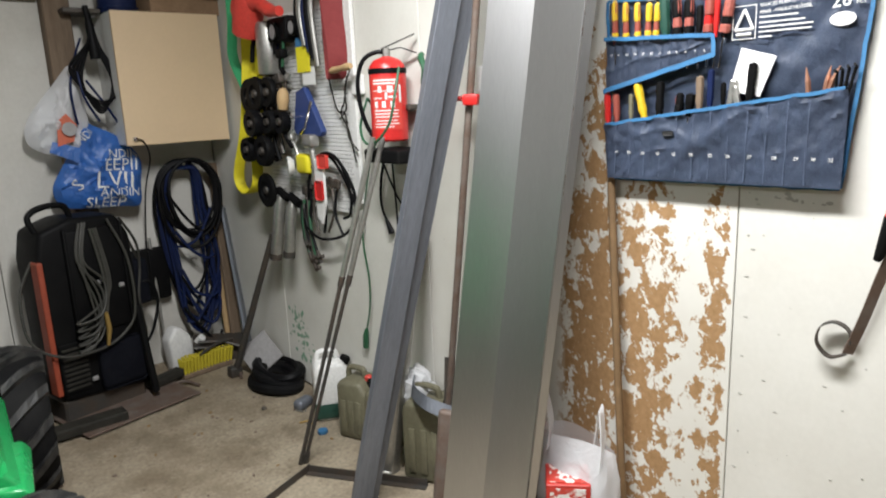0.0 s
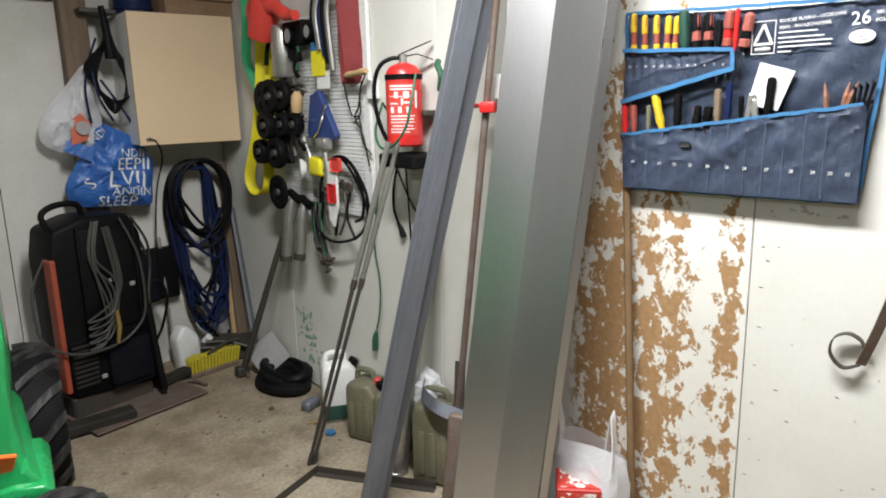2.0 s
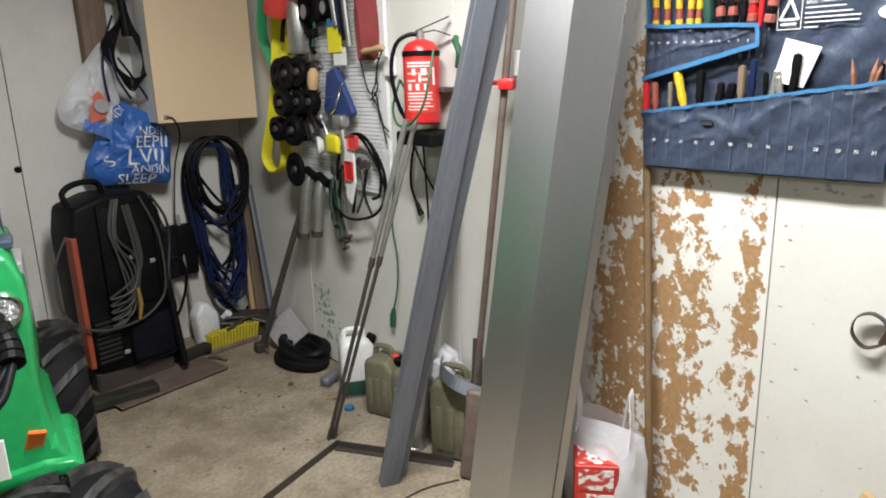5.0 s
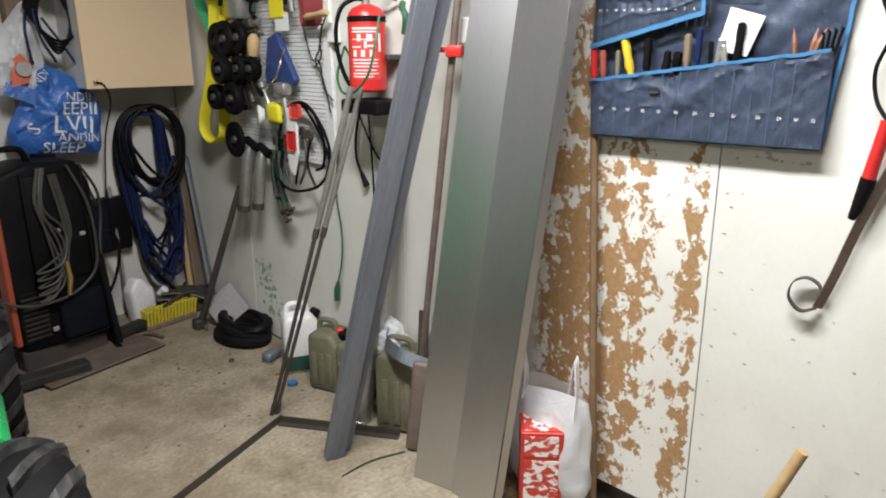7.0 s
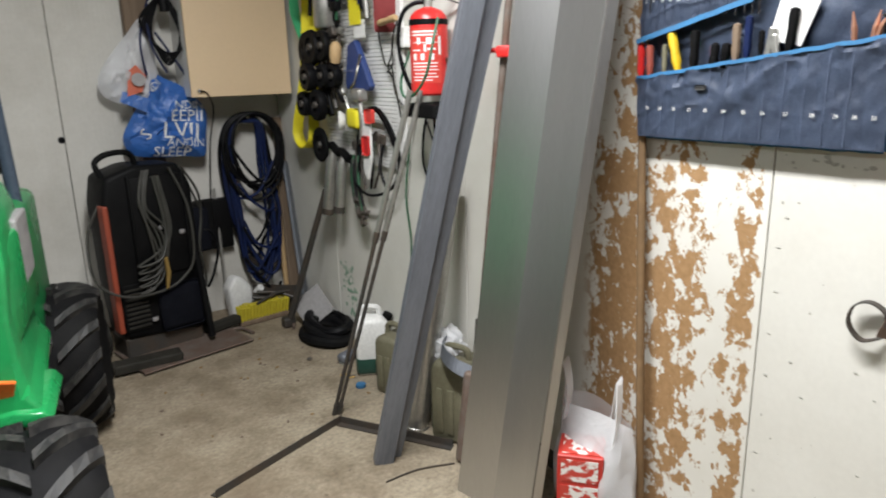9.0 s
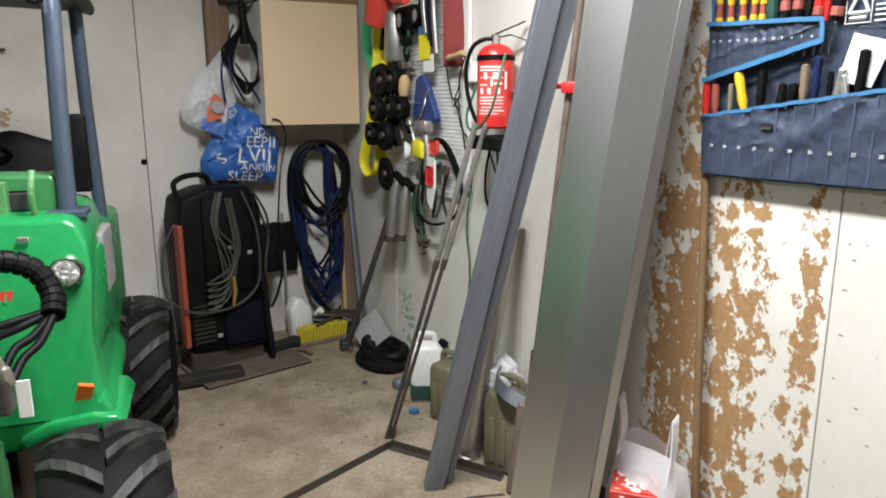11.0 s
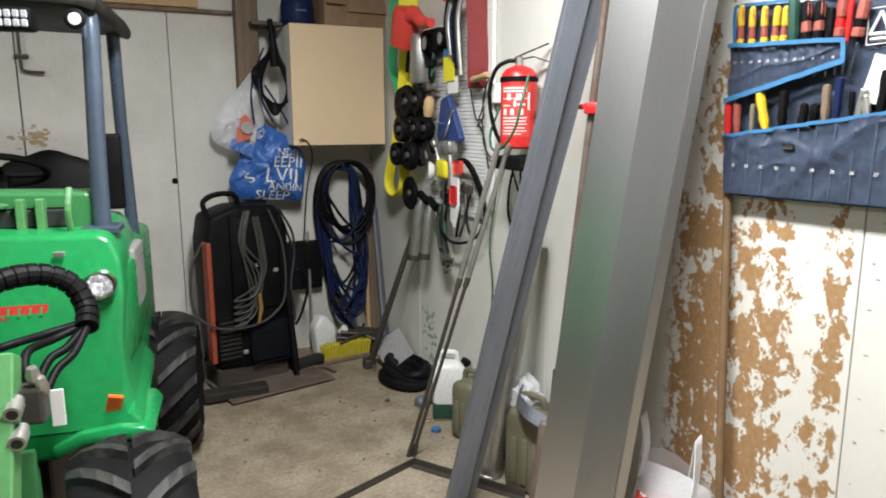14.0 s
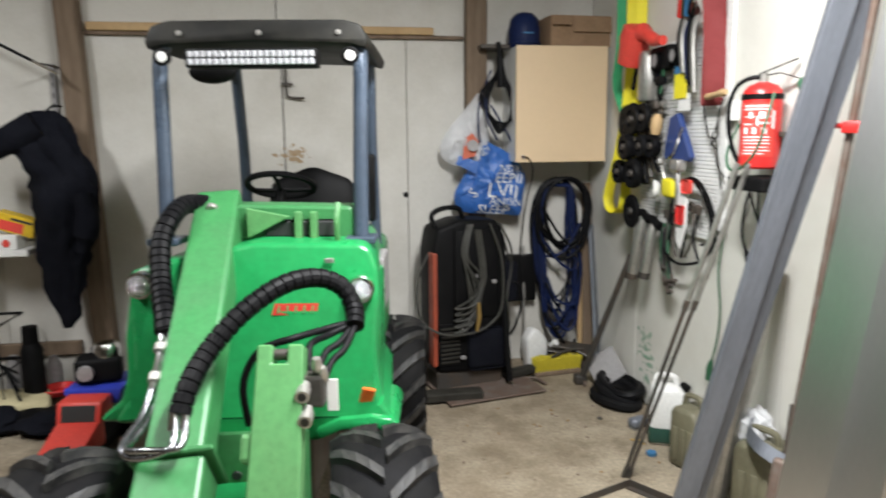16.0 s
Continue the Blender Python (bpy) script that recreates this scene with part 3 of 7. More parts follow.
for a, b in zip(grid, grid[1:]):
    for i in range(NU):
        bm.faces.new((a[i], a[i + 1], b[i + 1], b[i]))
bmesh.ops.solidify(bm, geom=bm.faces[:], thickness=0.002)
part("canvas", bm, "navy", roll, smooth=True)


def flat_band(pts, w, name, mat, parent, d=0.025, thick=0.002):
    ring = [Vector((XR - d + 0.002 * noise.noise(Vector((p[0] * 9, p[1] * 9, 0))), p[0] + 0.003 * noise.noise(Vector((p[0] * 24, p[1] * 24, 5))), p[1] + 0.003 * noise.noise(Vector((p[0] * 28, p[1] * 28, 2))))) for p in pts]
    bm = bmesh.new()
    vs = []
    for i, p in enumerate(ring):
        t = (ring[min(i + 1, len(ring) - 1)] - ring[max(i - 1, 0)]).normalized()
        n2 = Vector((0, -t.z, t.y)) * w / 2
        vs.append([bm.verts.new(p + n2), bm.verts.new(p - n2), bm.verts.new(p - n2 + Vector((thick, 0, 0))), bm.verts.new(p + n2 + Vector((thick, 0, 0)))])
    for a, b in zip(vs, vs[1:]):
        for j in range(4):
            bm.faces.new((a[j], a[(j + 1) % 4], b[(j + 1) % 4], b[j]))
    bm.faces.new(vs[0][::-1])
    bm.faces.new(vs[-1])
    return part(name, bm, mat, parent)


def seg(a, b, n=10):
    return [(a[0] + (b[0] - a[0]) * i / n, a[1] + (b[1] - a[1]) * i / n) for i in range(n + 1)]


def pocket(outline_top, outline_bot, name, d):
    """A sewn pocket front, wrinkled, between an upper and a lower edge."""
    bm = bmesh.new()
    rows = []
    nu, nv = 96, 26
    for j in range(nv + 1):
        v = j / nv
        row = []
        for i in range(nu + 1):
            u = i / nu
            a = Vector(outline_top[0]).lerp(Vector(outline_top[1]), u)
            b = Vector(outline_bot[0]).lerp(Vector(outline_bot[1]), u)
            p = a.lerp(b, v)
            crease = max(0.0, 0.13 - abs(noise.noise(Vector((p.x * 9 + p.y * 13, p.y * 7 - p.x * 5, 3.0))))) / 0.13
            w = 0.004 * abs(math.sin(u * 13 * math.pi)) + 0.006 * crease + 0.009 * noise.noise(Vector((p.x * 16 + p.y * 12, p.y * 8 - p.x * 6, 9))) + 0.004 * noise.noise(Vector((p.x * 30, p.y * 22, 2))) + 0.003 * noise.noise(Vector((p.x * 70, p.y * 60, 5)))
            row.append(bm.verts.new((XR - d - w * (0.35 + 0.65 * (1 - v)), p.x, p.y)))
        rows.append(row)
    for a, b in zip(rows, rows[1:]):
        for i in range(nu):
            bm.faces.new((a[i], a[i + 1], b[i + 1], b[i]))
    bmesh.ops.solidify(bm, geom=bm.faces[:], thickness=0.0015)
    return part(name, bm, "navy", roll, smooth=True)


pocket(((1.49, 1.358), (0.874, 1.436)), ((1.478, 1.214), (0.876, 1.224)), "pocket_front", 0.046)
pocket(((1.492, 1.585), (1.182, 1.57)), ((1.49, 1.452), (1.178, 1.526)), "pocket_front", 0.040)
for a, b in ((TL, TR), (TR, BR), (BR, BL), (BL, TL)):
    flat_band([tuple(q) for q in seg(a, b, 30)], 0.0085, "binding", "bluetrim", roll)
flat_band(seg((1.492, 1.587), (1.182, 1.571)), 0.010, "pocket_binding", "bluetrim", roll, 0.052)
flat_band(seg((1.182, 1.574), (1.176, 1.522), 4), 0.010, "pocket_binding", "bluetrim", roll, 0.052)
flat_band(seg((1.176, 1.526), (1.492, 1.45)), 0.012, "pocket_binding", "bluetrim", roll, 0.052)
flat_band(seg((1.487, 1.360), (0.880, 1.437), 32), 0.0085, "pocket_binding", "bluetrim", roll, 0.052)
# stitched seams between the pockets
for i in range(12):
    y = 1.45 - 0.0455 * i
    zt = 1.36 + (1.487 - y) / 0.615 * 0.075
    flat_band(seg((y, zt - 0.006), (y + 0.002, 1.225), 5), 0.002, "seam", "navy", roll, 0.051, 0.001)
roman = [(1.446, "19"), (1.405, "20"), (1.362, "21"), (1.318, "22"), (1.272, "23"), (1.224, "24"), (1.173, "25"), (1.128, "26"), (1.075, "27"), (1.018, "28"), (0.97, "29"), (0.933, "30"), (0.897, "32")]
FACE = Euler((radians(90), 0, radians(-90))).to_matrix().to_4x4()


def wall_text(text, size, y, z, mat="print", d=0.0525, lean=0.0, parent=roll):
    return words(text, size, Matrix.Translation((XR - d, y, z)) @ FACE @ pose(0, 0, 0, 0, 0, lean), mat, parent)


for y, t in roman:
    wall_text(t, 0.011, y + 0.006, 1.283)
for k, t in enumerate(("17", "9", "13", "14", "15", "12", "11", "10", "9", "8", "7", "6")):
    wall_text(t, 0.009, 1.474 - 0.0245 * k, 1.54 - 0.0006 * k, d=0.047)
wall_text("26", 0.040, 0.930, 1.604, d=0.025, lean=3)
wall_text("szt.", 0.013, 0.882, 1.624, d=0.025, lean=3)
wall_text("PCS", 0.011, 0.882, 1.607, d=0.025, lean=3)
wall_text("KLUCZE PLASKO - OCZKOWE", 0.0104, 1.082, 1.624, d=0.025, lean=2)
wall_text("RING - MAULSCHLÜSSEL", 0.0104, 1.082, 1.609, d=0.025, lean=2)
for z, w in ((1.600, 0.085), (1.588, 0.10), (1.578, 0.118), (1.568, 0.115), (1.557, 0.03)):
    part("print_bar", boxm(XR - 0.0265, XR - 0.0255, 1.082 - w, 1.082, z, z + 0.0028), "print", roll)
bm = bmesh.new()
for a, b in (((1.144, 1.556), (1.144, 1.63)), ((1.09, 1.556), (1.09, 1.63)), ((1.144, 1.556), (1.09, 1.556)), ((1.144, 1.63), (1.09, 1.63)), ((1.138, 1.577), (1.096, 1.577)), ((1.138, 1.577), (1.117, 1.622)), ((1.096, 1.577), (1.117, 1.622))):
    r = 0.0035 if a[1] in (1.577,) else 0.0012
    tube(bm, [(XR - 0.0262, *a), (XR - 0.0262, *b)], r, 4)
tube(bm, [(XR - 0.0262, 1.135, 1.566), (XR - 0.0262, 1.1, 1.566)], 0.004, 4)
part("logo_frame", bm, "print", roll)
bm = bmesh.new()
lathe(bm, [(0.026, 0), (0.026, 0.0012), (0, 0.0012)], 24, Matrix.Translation((XR - 0.0255, 0.905, 1.58)) @ FACE @ Matrix.Diagonal((1.0, 0.55, 1, 1)))
part("oval_badge", bm, "white", roll, "pale printed oval")
bm = bmesh.new()
for k in (-1, 0, 1):
    box(bm, XR - 0.0274, XR - 0.0268, 0.897 + 0.006 * k, 0.912 + 0.006 * k, 1.578 + 0.006 * k, 1.5805 + 0.006 * k)
part("badge_print", bm, "greylid", roll)
part("dark_tear", boxm(XR - 0.053, XR - 0.052, 1.275, 1.305, 1.333, 1.345, 0.003, 1), "blackprint", roll)


def screwdriver(y0, z0, y1, z1, r, body, cap=None, d=0.034, label="", shape="round"):
    a, b = on_roll(y0, z0 - 0.035, d), on_roll(y1, z1, d)
    ob = thing("screwdriver", between(a, b), label, "screwdriver", "tools in the roll")
    h = (b - a).length
    part("handle", lathe(bmesh.new(), [(0, 0.02), (r * 0.6, 0.02), (r * 0.75, 0.04), (r, 0.055), (r * 0.86, h * 0.62), (r, h * 0.8), (r * 0.9, h - 0.004), (0, h)], 8), body, ob, smooth=True)
    if cap:
        part("handle_band", lathe(bmesh.new(), [(r * 0.8, 0.030), (r * 1.1, 0.032), (r * 1.1, 0.048), (r * 0.95, 0.05)], 10), cap, ob)
        part("handle_inset", lathe(bmesh.new(), [(r * 0.9, h * 0.62), (r * 1.05, h * 0.64), (r * 1.07, h * 0.8), (r * 1.0, h * 0.96), (r * 0.5, h + 0.002), (0, h + 0.002)], 10, pose(0, -r * 0.12, 0)), cap, ob)
    part("blade", lathe(bmesh.new(), [(0.003, -0.05), (0.003, 0.024)], 8), "chrome", ob)
    return ob


top_row = [(1.466, 1.586, 1.469, 1.682, 0.0085, "waist", "handleyellow"), (1.432, 1.583, 1.435, 1.674, 0.0085, "waist", "handleyellow"), (1.396, 1.583, 1.399, 1.67, 0.0085, "waist", "handleyellow"), (1.367, 1.583, 1.365, 1.665, 0.0085, "waist", "handleyellow"), (1.344, 1.582, 1.341, 1.662, 0.008, "waist", "handleyellow"), (1.312, 1.583, 1.322, 1.678, 0.014, "fluid", None), (1.28, 1.583, 1.287, 1.666, 0.012, "salmon", "black"), (1.252, 1.583, 1.252, 1.662, 0.012, "salmon", "black"), (1.225, 1.58, 1.224, 1.646, 0.009, "black", None), (1.202, 1.583, 1.2, 1.662, 0.011, "red", "waist"), (1.183, 1.581, 1.179, 1.667, 0.007, "red", None), (1.164, 1.579, 1.15, 1.651, 0.012, "black", "salmon")]
for a in top_row:
    col = {"waist": "yellow and dull red", "fluid": "dark green", "salmon": "faded red and black", "black": "black", "red": "red"}[a[5]]
    screwdriver(*a, label="%s handled screwdriver in the canvas tool roll" % col)
second = [(1.48, 1.363, 1.486, 1.448, 0.010, "red", None), (1.451, 1.372, 1.458, 1.442, 0.010, "waist", None), (1.408, 1.373, 1.41, 1.441, 0.007, "olive", None), (1.359, 1.382, 1.392, 1.469, 0.012, "handleyellow", None), (1.323, 1.385, 1.323, 1.471, 0.012, "black", None), (1.271, 1.394, 1.267, 1.437, 0.010, "salmon", "black"), (1.243, 1.397, 1.236, 1.438, 0.013, "black", None), (1.213, 1.4, 1.214, 1.479, 0.010, "oldwood", None), (1.186, 1.405, 1.185, 1.493, 0.009, "bluehose", None), (1.153, 1.411, 1.153, 1.462, 0.007, "black", None), (1.091, 1.413, 1.083, 1.503, 0.011, "black", None)]
for a in second:
    col = {"red": "red", "waist": "dull red", "olive": "olive", "handleyellow": "yellow ribbed", "black": "black", "salmon": "faded red", "oldwood": "wooden", "bluehose": "dark blue"}[a[5]]
    screwdriver(*a, d=0.04, label="%s handled tool in the lower roll pocket" % col)
card = solo("paper_card", prism([(1.118, 1.537), (1.035, 1.513), (1.069, 1.423), (1.143, 1.439)], 0.003, 0.001, "x", pose(XR - 0.032, 0, 0), seg=1), "print", "white rounded card tucked into the tool roll pocket", "card")
pl = thing("pliers", pose(XR - 0.04, 1.126, 1.40), "grey steel pliers head sticking out of a pocket", "pliers", "tools in the roll")
part("jaw", boxm(-0.006, 0.006, 0.002, 0.018, 0, 0.065, 0.004, 2, pose(0, 0, 0, 8, 0, 0)), "galv", pl)
part("jaw", boxm(-0.006, 0.006, -0.02, -0.004, 0, 0.05, 0.004, 2, pose(0, 0, 0, -14, 0, 0)), "galv", pl)
for y0, dy in ((0.959, 0.009), (0.927, -0.01), (0.921, -0.022)):
    o = thing("scissor_blade", pose(XR - 0.036, y0, 1.42), "copper coloured blade tip in the tool roll pocket", "blade", "tools in the roll")
    part("blade", tube(bmesh.new(), [(0, 0, 0), (0, dy * 0.4, 0.035), (0, dy, 0.065)], [0.006, 0.006, 0.001], 6), "copper", o)
for k in range(4):
    o = thing("hex_key", pose(XR - 0.036, 0.905 - k * 0.008, 1.42, 4 * k, 0, 0), "black hex key standing in the tool roll pocket", "hex key", "tools in the roll")
    part("key", tube(bmesh.new(), [(0, 0, 0), (0, 0, 0.05 + 0.004 * k), (-0.012, 0, 0.055 + 0.004 * k)], 0.0035, 6), "black", o)

# ---- hanging beside the roll ----
strap = thing("leather_strap", pose(0, 0, 0), "worn brown leather strap looped at the end, hung on the wall", "strap")
part("band", strip(bmesh.new(), spline([(XR - 0.03, 0.70, 1.30), (XR - 0.03, 0.743, 1.177), (XR - 0.028, 0.781, 1.061), (XR - 0.024, 0.814, 0.937), (XR - 0.02, 0.841, 0.851)], 6), (-0.6, 0.75, 0.2), 0.022, 0.004), "rust", strap)
part("loop", strip(bmesh.new(), spline([(XR - 0.02, 0.841, 0.851), (XR - 0.03, 0.875, 0.838), (XR - 0.03, 0.904, 0.866), (XR - 0.03, 0.898, 0.905), (XR - 0.03, 0.868, 0.922), (XR - 0.02, 0.842, 0.905), (XR - 0.018, 0.836, 0.875)], 6), (1, 0.15, 0), 0.02, 0.003), "darksteel", strap)
torch = thing("hand_grip_tool", pose(0, 0, 0), "red and black hand grip hanging from a black cable", "hand tool")
part("grip", tube(bmesh.new(), [(XR - 0.04, 0.756, 1.295), (XR - 0.04, 0.774, 1.169)], [0.013, 0.015], 10), "red", torch, "bright red grip", True)
part("nose", tube(bmesh.new(), [(XR - 0.04, 0.773, 1.172), (XR - 0.04, 0.788, 1.10), (XR - 0.04, 0.795, 1.078)], [0.017, 0.012, 0.008], 10), "black", torch, "ribbed black nose", True)
part("cord", tube(bmesh.new(), spline([(XR - 0.04, 0.756, 1.295), (XR - 0.03, 0.785, 1.335), (XR - 0.025, 0.797, 1.40), (XR - 0.025, 0.775, 1.475), (XR - 0.025, 0.79, 1.51), (XR - 0.025, 0.805, 1.55), (XR - 0.02, 0.79, 1.60), (XR - 0.02, 0.74, 1.60)], 6), 0.0045, 8), "rubber", torch, smooth=True)
solo("wooden_stake", tube(bmesh.new(), [(XR - 0.22, 0.97, 0.0), (XR - 0.15, 0.788, 0.545)], [0.014, 0.014], 10), "palewood", "round wooden stake leaning beside the white wall", "stake", smooth=True)

# ---- carrier bag with the printed box ----
bagthing = thing("carrier_bag", pose(0, 0, 0), "milky white plastic carrier bag with handles, full", "carrier bag")
bm = bmesh.new()
rings = []
for k in range(15):
    v = k / 14
    z = 0.025 + 0.40 * v
    wy = 0.155 * (1 - 0.15 * v) * (0.62 + 0.38 * min(1, v * 5))
    wx = 0.085 * (0.6 + 0.4 * min(1, v * 4)) * (1 - 0.55 * max(0, v - 0.55) / 0.45)
    ring = []
    for j in range(36):
        a = 2 * math.pi * j / 36
        q = 1 + 0.10 * noise.noise(Vector((math.cos(a) * 2.2, math.sin(a) * 2.2, v * 3.2))) + 0.05 * noise.noise(Vector((math.cos(a) * 7, math.sin(a) * 7, v * 7)))
        sag = 0.05 * math.sin(a * 2 + 0.6) * max(0, v - 0.7)
        ring.append(bm.verts.new((2.045 + wx * math.cos(a) * q, 1.53 + wy * math.sin(a) * q, z + sag)))
    rings.append(ring)
for a, b in zip(rings, rings[1:]):
    for j in range(36):
        bm.faces.new((a[j], a[(j + 1) % 36], b[(j + 1) % 36], b[j]))
bm.faces.new(rings[0][::-1])
part("bag_body", bm, "film", bagthing, smooth=True)
for y, zt, yt in ((1.445, 0.545, 1.45), (1.64, 0.53, 1.665)):
    part("bag_handle", strip(bmesh.new(), spline([(2.00, y - 0.03, 0.38), (2.02, y - 0.022, 0.46), (2.045, yt, zt), (2.055, y + 0.024, 0.46), (2.05, y + 0.032, 0.38)], 6), (0.85, 0.3, 0.25), 0.04, 0.003), "film", bagthing, smooth=True)
pb = thing("printed_box", pose(1.985, 1.525, 0.145, 0, 0, 42), "red and white printed cardboard box inside the bag", "box")
part("carton", boxm(-0.062, 0.062, -0.065, 0.065, -0.1, 0.18, 0.003, 1), "canvas_red", pb)
for a in ((-0.0645, -0.0625, -0.052, 0.054, -0.07, 0.085), (-0.0645, -0.0625, -0.05, 0.054, 0.10, 0.168), (-0.05, 0.052, -0.0675, -0.0655, -0.07, 0.085), (-0.05, 0.052, -0.0675, -0.0655, 0.10, 0.168), (-0.05, 0.05, -0.053, 0.053, 0.1805, 0.1825)):
    part("printed_field", boxm(*a), "boxprint", pb, "white field with red print")
rnd = random.Random(5)
bm = bmesh.new()
for k in range(150):
    p = Vector((rnd.uniform(1.93, 2.12), rnd.uniform(1.42, 1.72), rnd.uniform(0.003, 0.02)))
    box(bm, -0.012, 0.012, -0.006, 0.006, -0.001, 0.001, 0, 1, Matrix.Translation(p) @ Euler((rnd.uniform(-0.5, 0.5), rnd.uniform(-0.5, 0.5), rnd.uniform(0, 6))).to_matrix().to_4x4())
solo("dry_litter", bm, "leaf", "dry brown leaf and wood litter on the floor", "litter", kind="stuff")

# ---- fire extinguisher ----
ext = thing("fire_extinguisher", pose(2.05, 2.41, 1.30) @ Matrix.Scale(0.88, 4), "red powder fire extinguisher with printed label on a wall bracket", "fire extinguisher")
part("cylinder", lathe(bmesh.new(), [(0, 0), (0.07, 0.0), (0.077, 0.008), (0.077, 0.285), (0.072, 0.31), (0.055, 0.33), (0.025, 0.342), (0.018, 0.345), (0, 0.345)], 32), "red", ext, smooth=True)
part("strap_band", lathe(bmesh.new(), [(0.0775, 0.275), (0.0795, 0.276), (0.0795, 0.296), (0.0765, 0.297)], 32), "black", ext)
part("neck", lathe(bmesh.new(), [(0.017, 0.34), (0.017, 0.375), (0.012, 0.38), (0, 0.38)], 14), "galv", ext)
dirn = Vector((-0.62, -0.72, 0)).normalized()
side = Vector((0.72, -0.62, 0)).normalized()
part("carry_lever", strip(bmesh.new(), [Vector((0, 0, 0.365)) - side * 0.02, Vector((0, 0, 0.378)) + side * 0.06, Vector((0, 0, 0.355)) + side * 0.125], dirn, 0.02, 0.004), "black", ext)
part("squeeze_lever", strip(bmesh.new(), [Vector((0, 0, 0.375)) - side * 0.02, Vector((0, 0, 0.395)) + side * 0.03, Vector((0, 0, 0.43)) + side * 0.12], dirn, 0.018, 0.004), "black", ext)
lab = bmesh.new()
a0 = math.atan2(dirn.y, dirn.x)
ring = []
for k in range(13):
    a = a0 - 0.95 + 1.75 * k / 12
    ring.append([lab.verts.new((0.0778 * math.cos(a), 0.0778 * math.sin(a), z)) for z in (0.05, 0.262)])
for p, q in zip(ring, ring[1:]):
    lab.faces.new((p[0], q[0], q[1], p[1]))
part("label_plate", lab, "redplastic", ext)
for z0, z1, s0, s1 in ((0.245, 0.252, -0.8, 0.6), (0.233, 0.239, -0.8, 0.6), (0.20, 0.226, -0.5, -0.3), (0.20, 0.226, 0.0, 0.3), (0.205, 0.208, -0.8, 0.6), (0.175, 0.18, -0.8, -0.3), (0.172, 0.2, -0.12, 0.0), (0.178, 0.186, 0.05, 0.5), (0.14, 0.165, -0.75, -0.55), (0.14, 0.165, -0.3, -0.1), (0.14, 0.165, 0.15, 0.4), (0.125, 0.13, -0.8, 0.6), (0.112, 0.117, -0.8, 0.55), (0.1, 0.104, -0.8, 0.6), (0.085, 0.089, -0.7, 0.5), (0.072, 0.076, -0.8, 0.6), (0.06, 0.064, -0.8, 0.3), (0.16, 0.23, 0.64, 0.78)):
    bm = bmesh.new()
    n = max(2, int((s1 - s0) * 8))
    ring = []
    for k in range(n + 1):
        a = a0 + s0 + (s1 - s0) * k / n
        ring.append([bm.verts.new((0.0784 * math.cos(a), 0.0784 * math.sin(a), z)) for z in (z0, z1)])
    for p, q in zip(ring, ring[1:]):
        bm.faces.new((p[0], q[0], q[1], p[1]))
    part("label_print", bm, "print", ext)
part("hose", tube(bmesh.new(), spline([(0, 0, 0.362), tuple(-side * 0.05 + Vector((0, 0, 0.362))), tuple(-side * 0.10 + Vector((0, 0, 0.33))), tuple(-side * 0.125 + Vector((0, 0, 0.25))), tuple(-side * 0.12 + Vector((0, 0, 0.15))), tuple(-side * 0.095 + Vector((0, 0, 0.06))), tuple(-side * 0.06 + Vector((0, 0, 0.0)))], 6), 0.009, 8), "rubber", ext, "black rubber hose", True)
solo("wall_bracket", boxm(1.985, XR - 0.002, 2.285, 2.50, 1.222, 1.272, 0.008, 2), "black", "black plastic bracket under the extinguisher", "bracket")
solo("lower_wall_bracket", boxm(XR - 0.07, XR - 0.002, 2.33, 2.44, 1.41, 1.43, 0.004, 1), "darksteel", "dark steel strap holding the extinguisher to the wall", "bracket")
gc = thing("green_cable", pose(0, 0, 0), "green extension cable looped over the extinguisher, plug hanging down", "cable")
gx = XR - 0.02
part("cord", tube(bmesh.new(), spline([(2.02, 2.30, 1.56), (1.985, 2.285, 1.47), (1.965, 2.30, 1.37), (1.955, 2.37, 1.305), (1.96, 2.45, 1.30), (2.0, 2.53, 1.36), (2.06, 2.56, 1.46)], 7), 0.005, 8), "greenprint", gc, smooth=True)
part("cord", tube(bmesh.new(), spline([(2.06, 2.56, 1.46), (gx, 2.58, 1.35), (gx, 2.66, 1.22), (gx, 2.72, 1.05), (gx, 2.758, 0.865), (gx, 2.73, 0.7), (gx, 2.739, 0.562), (gx, 2.78, 0.44)], 6), 0.0042, 6), "greenprint", gc, smooth=True)
part("plug", tube(bmesh.new(), [(gx, 2.775, 0.455), (gx, 2.785, 0.42), (gx, 2.79, 0.365)], [0.008, 0.014, 0.013], 8), "greenprint", gc, smooth=True)
part("cord", tube(bmesh.new(), spline([(2.10, 2.27, 1.60), (2.08, 2.25, 1.585), (2.07, 2.22, 1.55), (2.08, 2.24, 1.50)], 5), 0.012, 8), "greenprint", gc, smooth=True)
bc = thing("black_cable", pose(0, 0, 0), "black power cable with plug hanging on the wall", "cable", "hanging cables")
part("cord", tube(bmesh.new(), spline([(gx, 2.56, 1.24), (gx, 2.60, 1.13), (gx, 2.606, 1.029), (gx, 2.57, 0.96)], 6), 0.006, 6), "rubber", bc, smooth=True)
part("plug", tube(bmesh.new(), [(gx, 2.575, 0.97), (gx, 2.545, 0.92)], [0.008, 0.014], 8), "rubber", bc, smooth=True)
bc = thing("black_cable", pose(0, 0, 0), "thin black cable hanging down the white wall", "cable", "hanging cables")
part("cord", tube(bmesh.new(), spline([(gx, 2.60, 1.24), (gx, 2.50, 1.08), (gx, 2.40, 0.98), (gx, 2.36, 0.97)], 6), 0.004, 6), "rubber", bc, smooth=True)
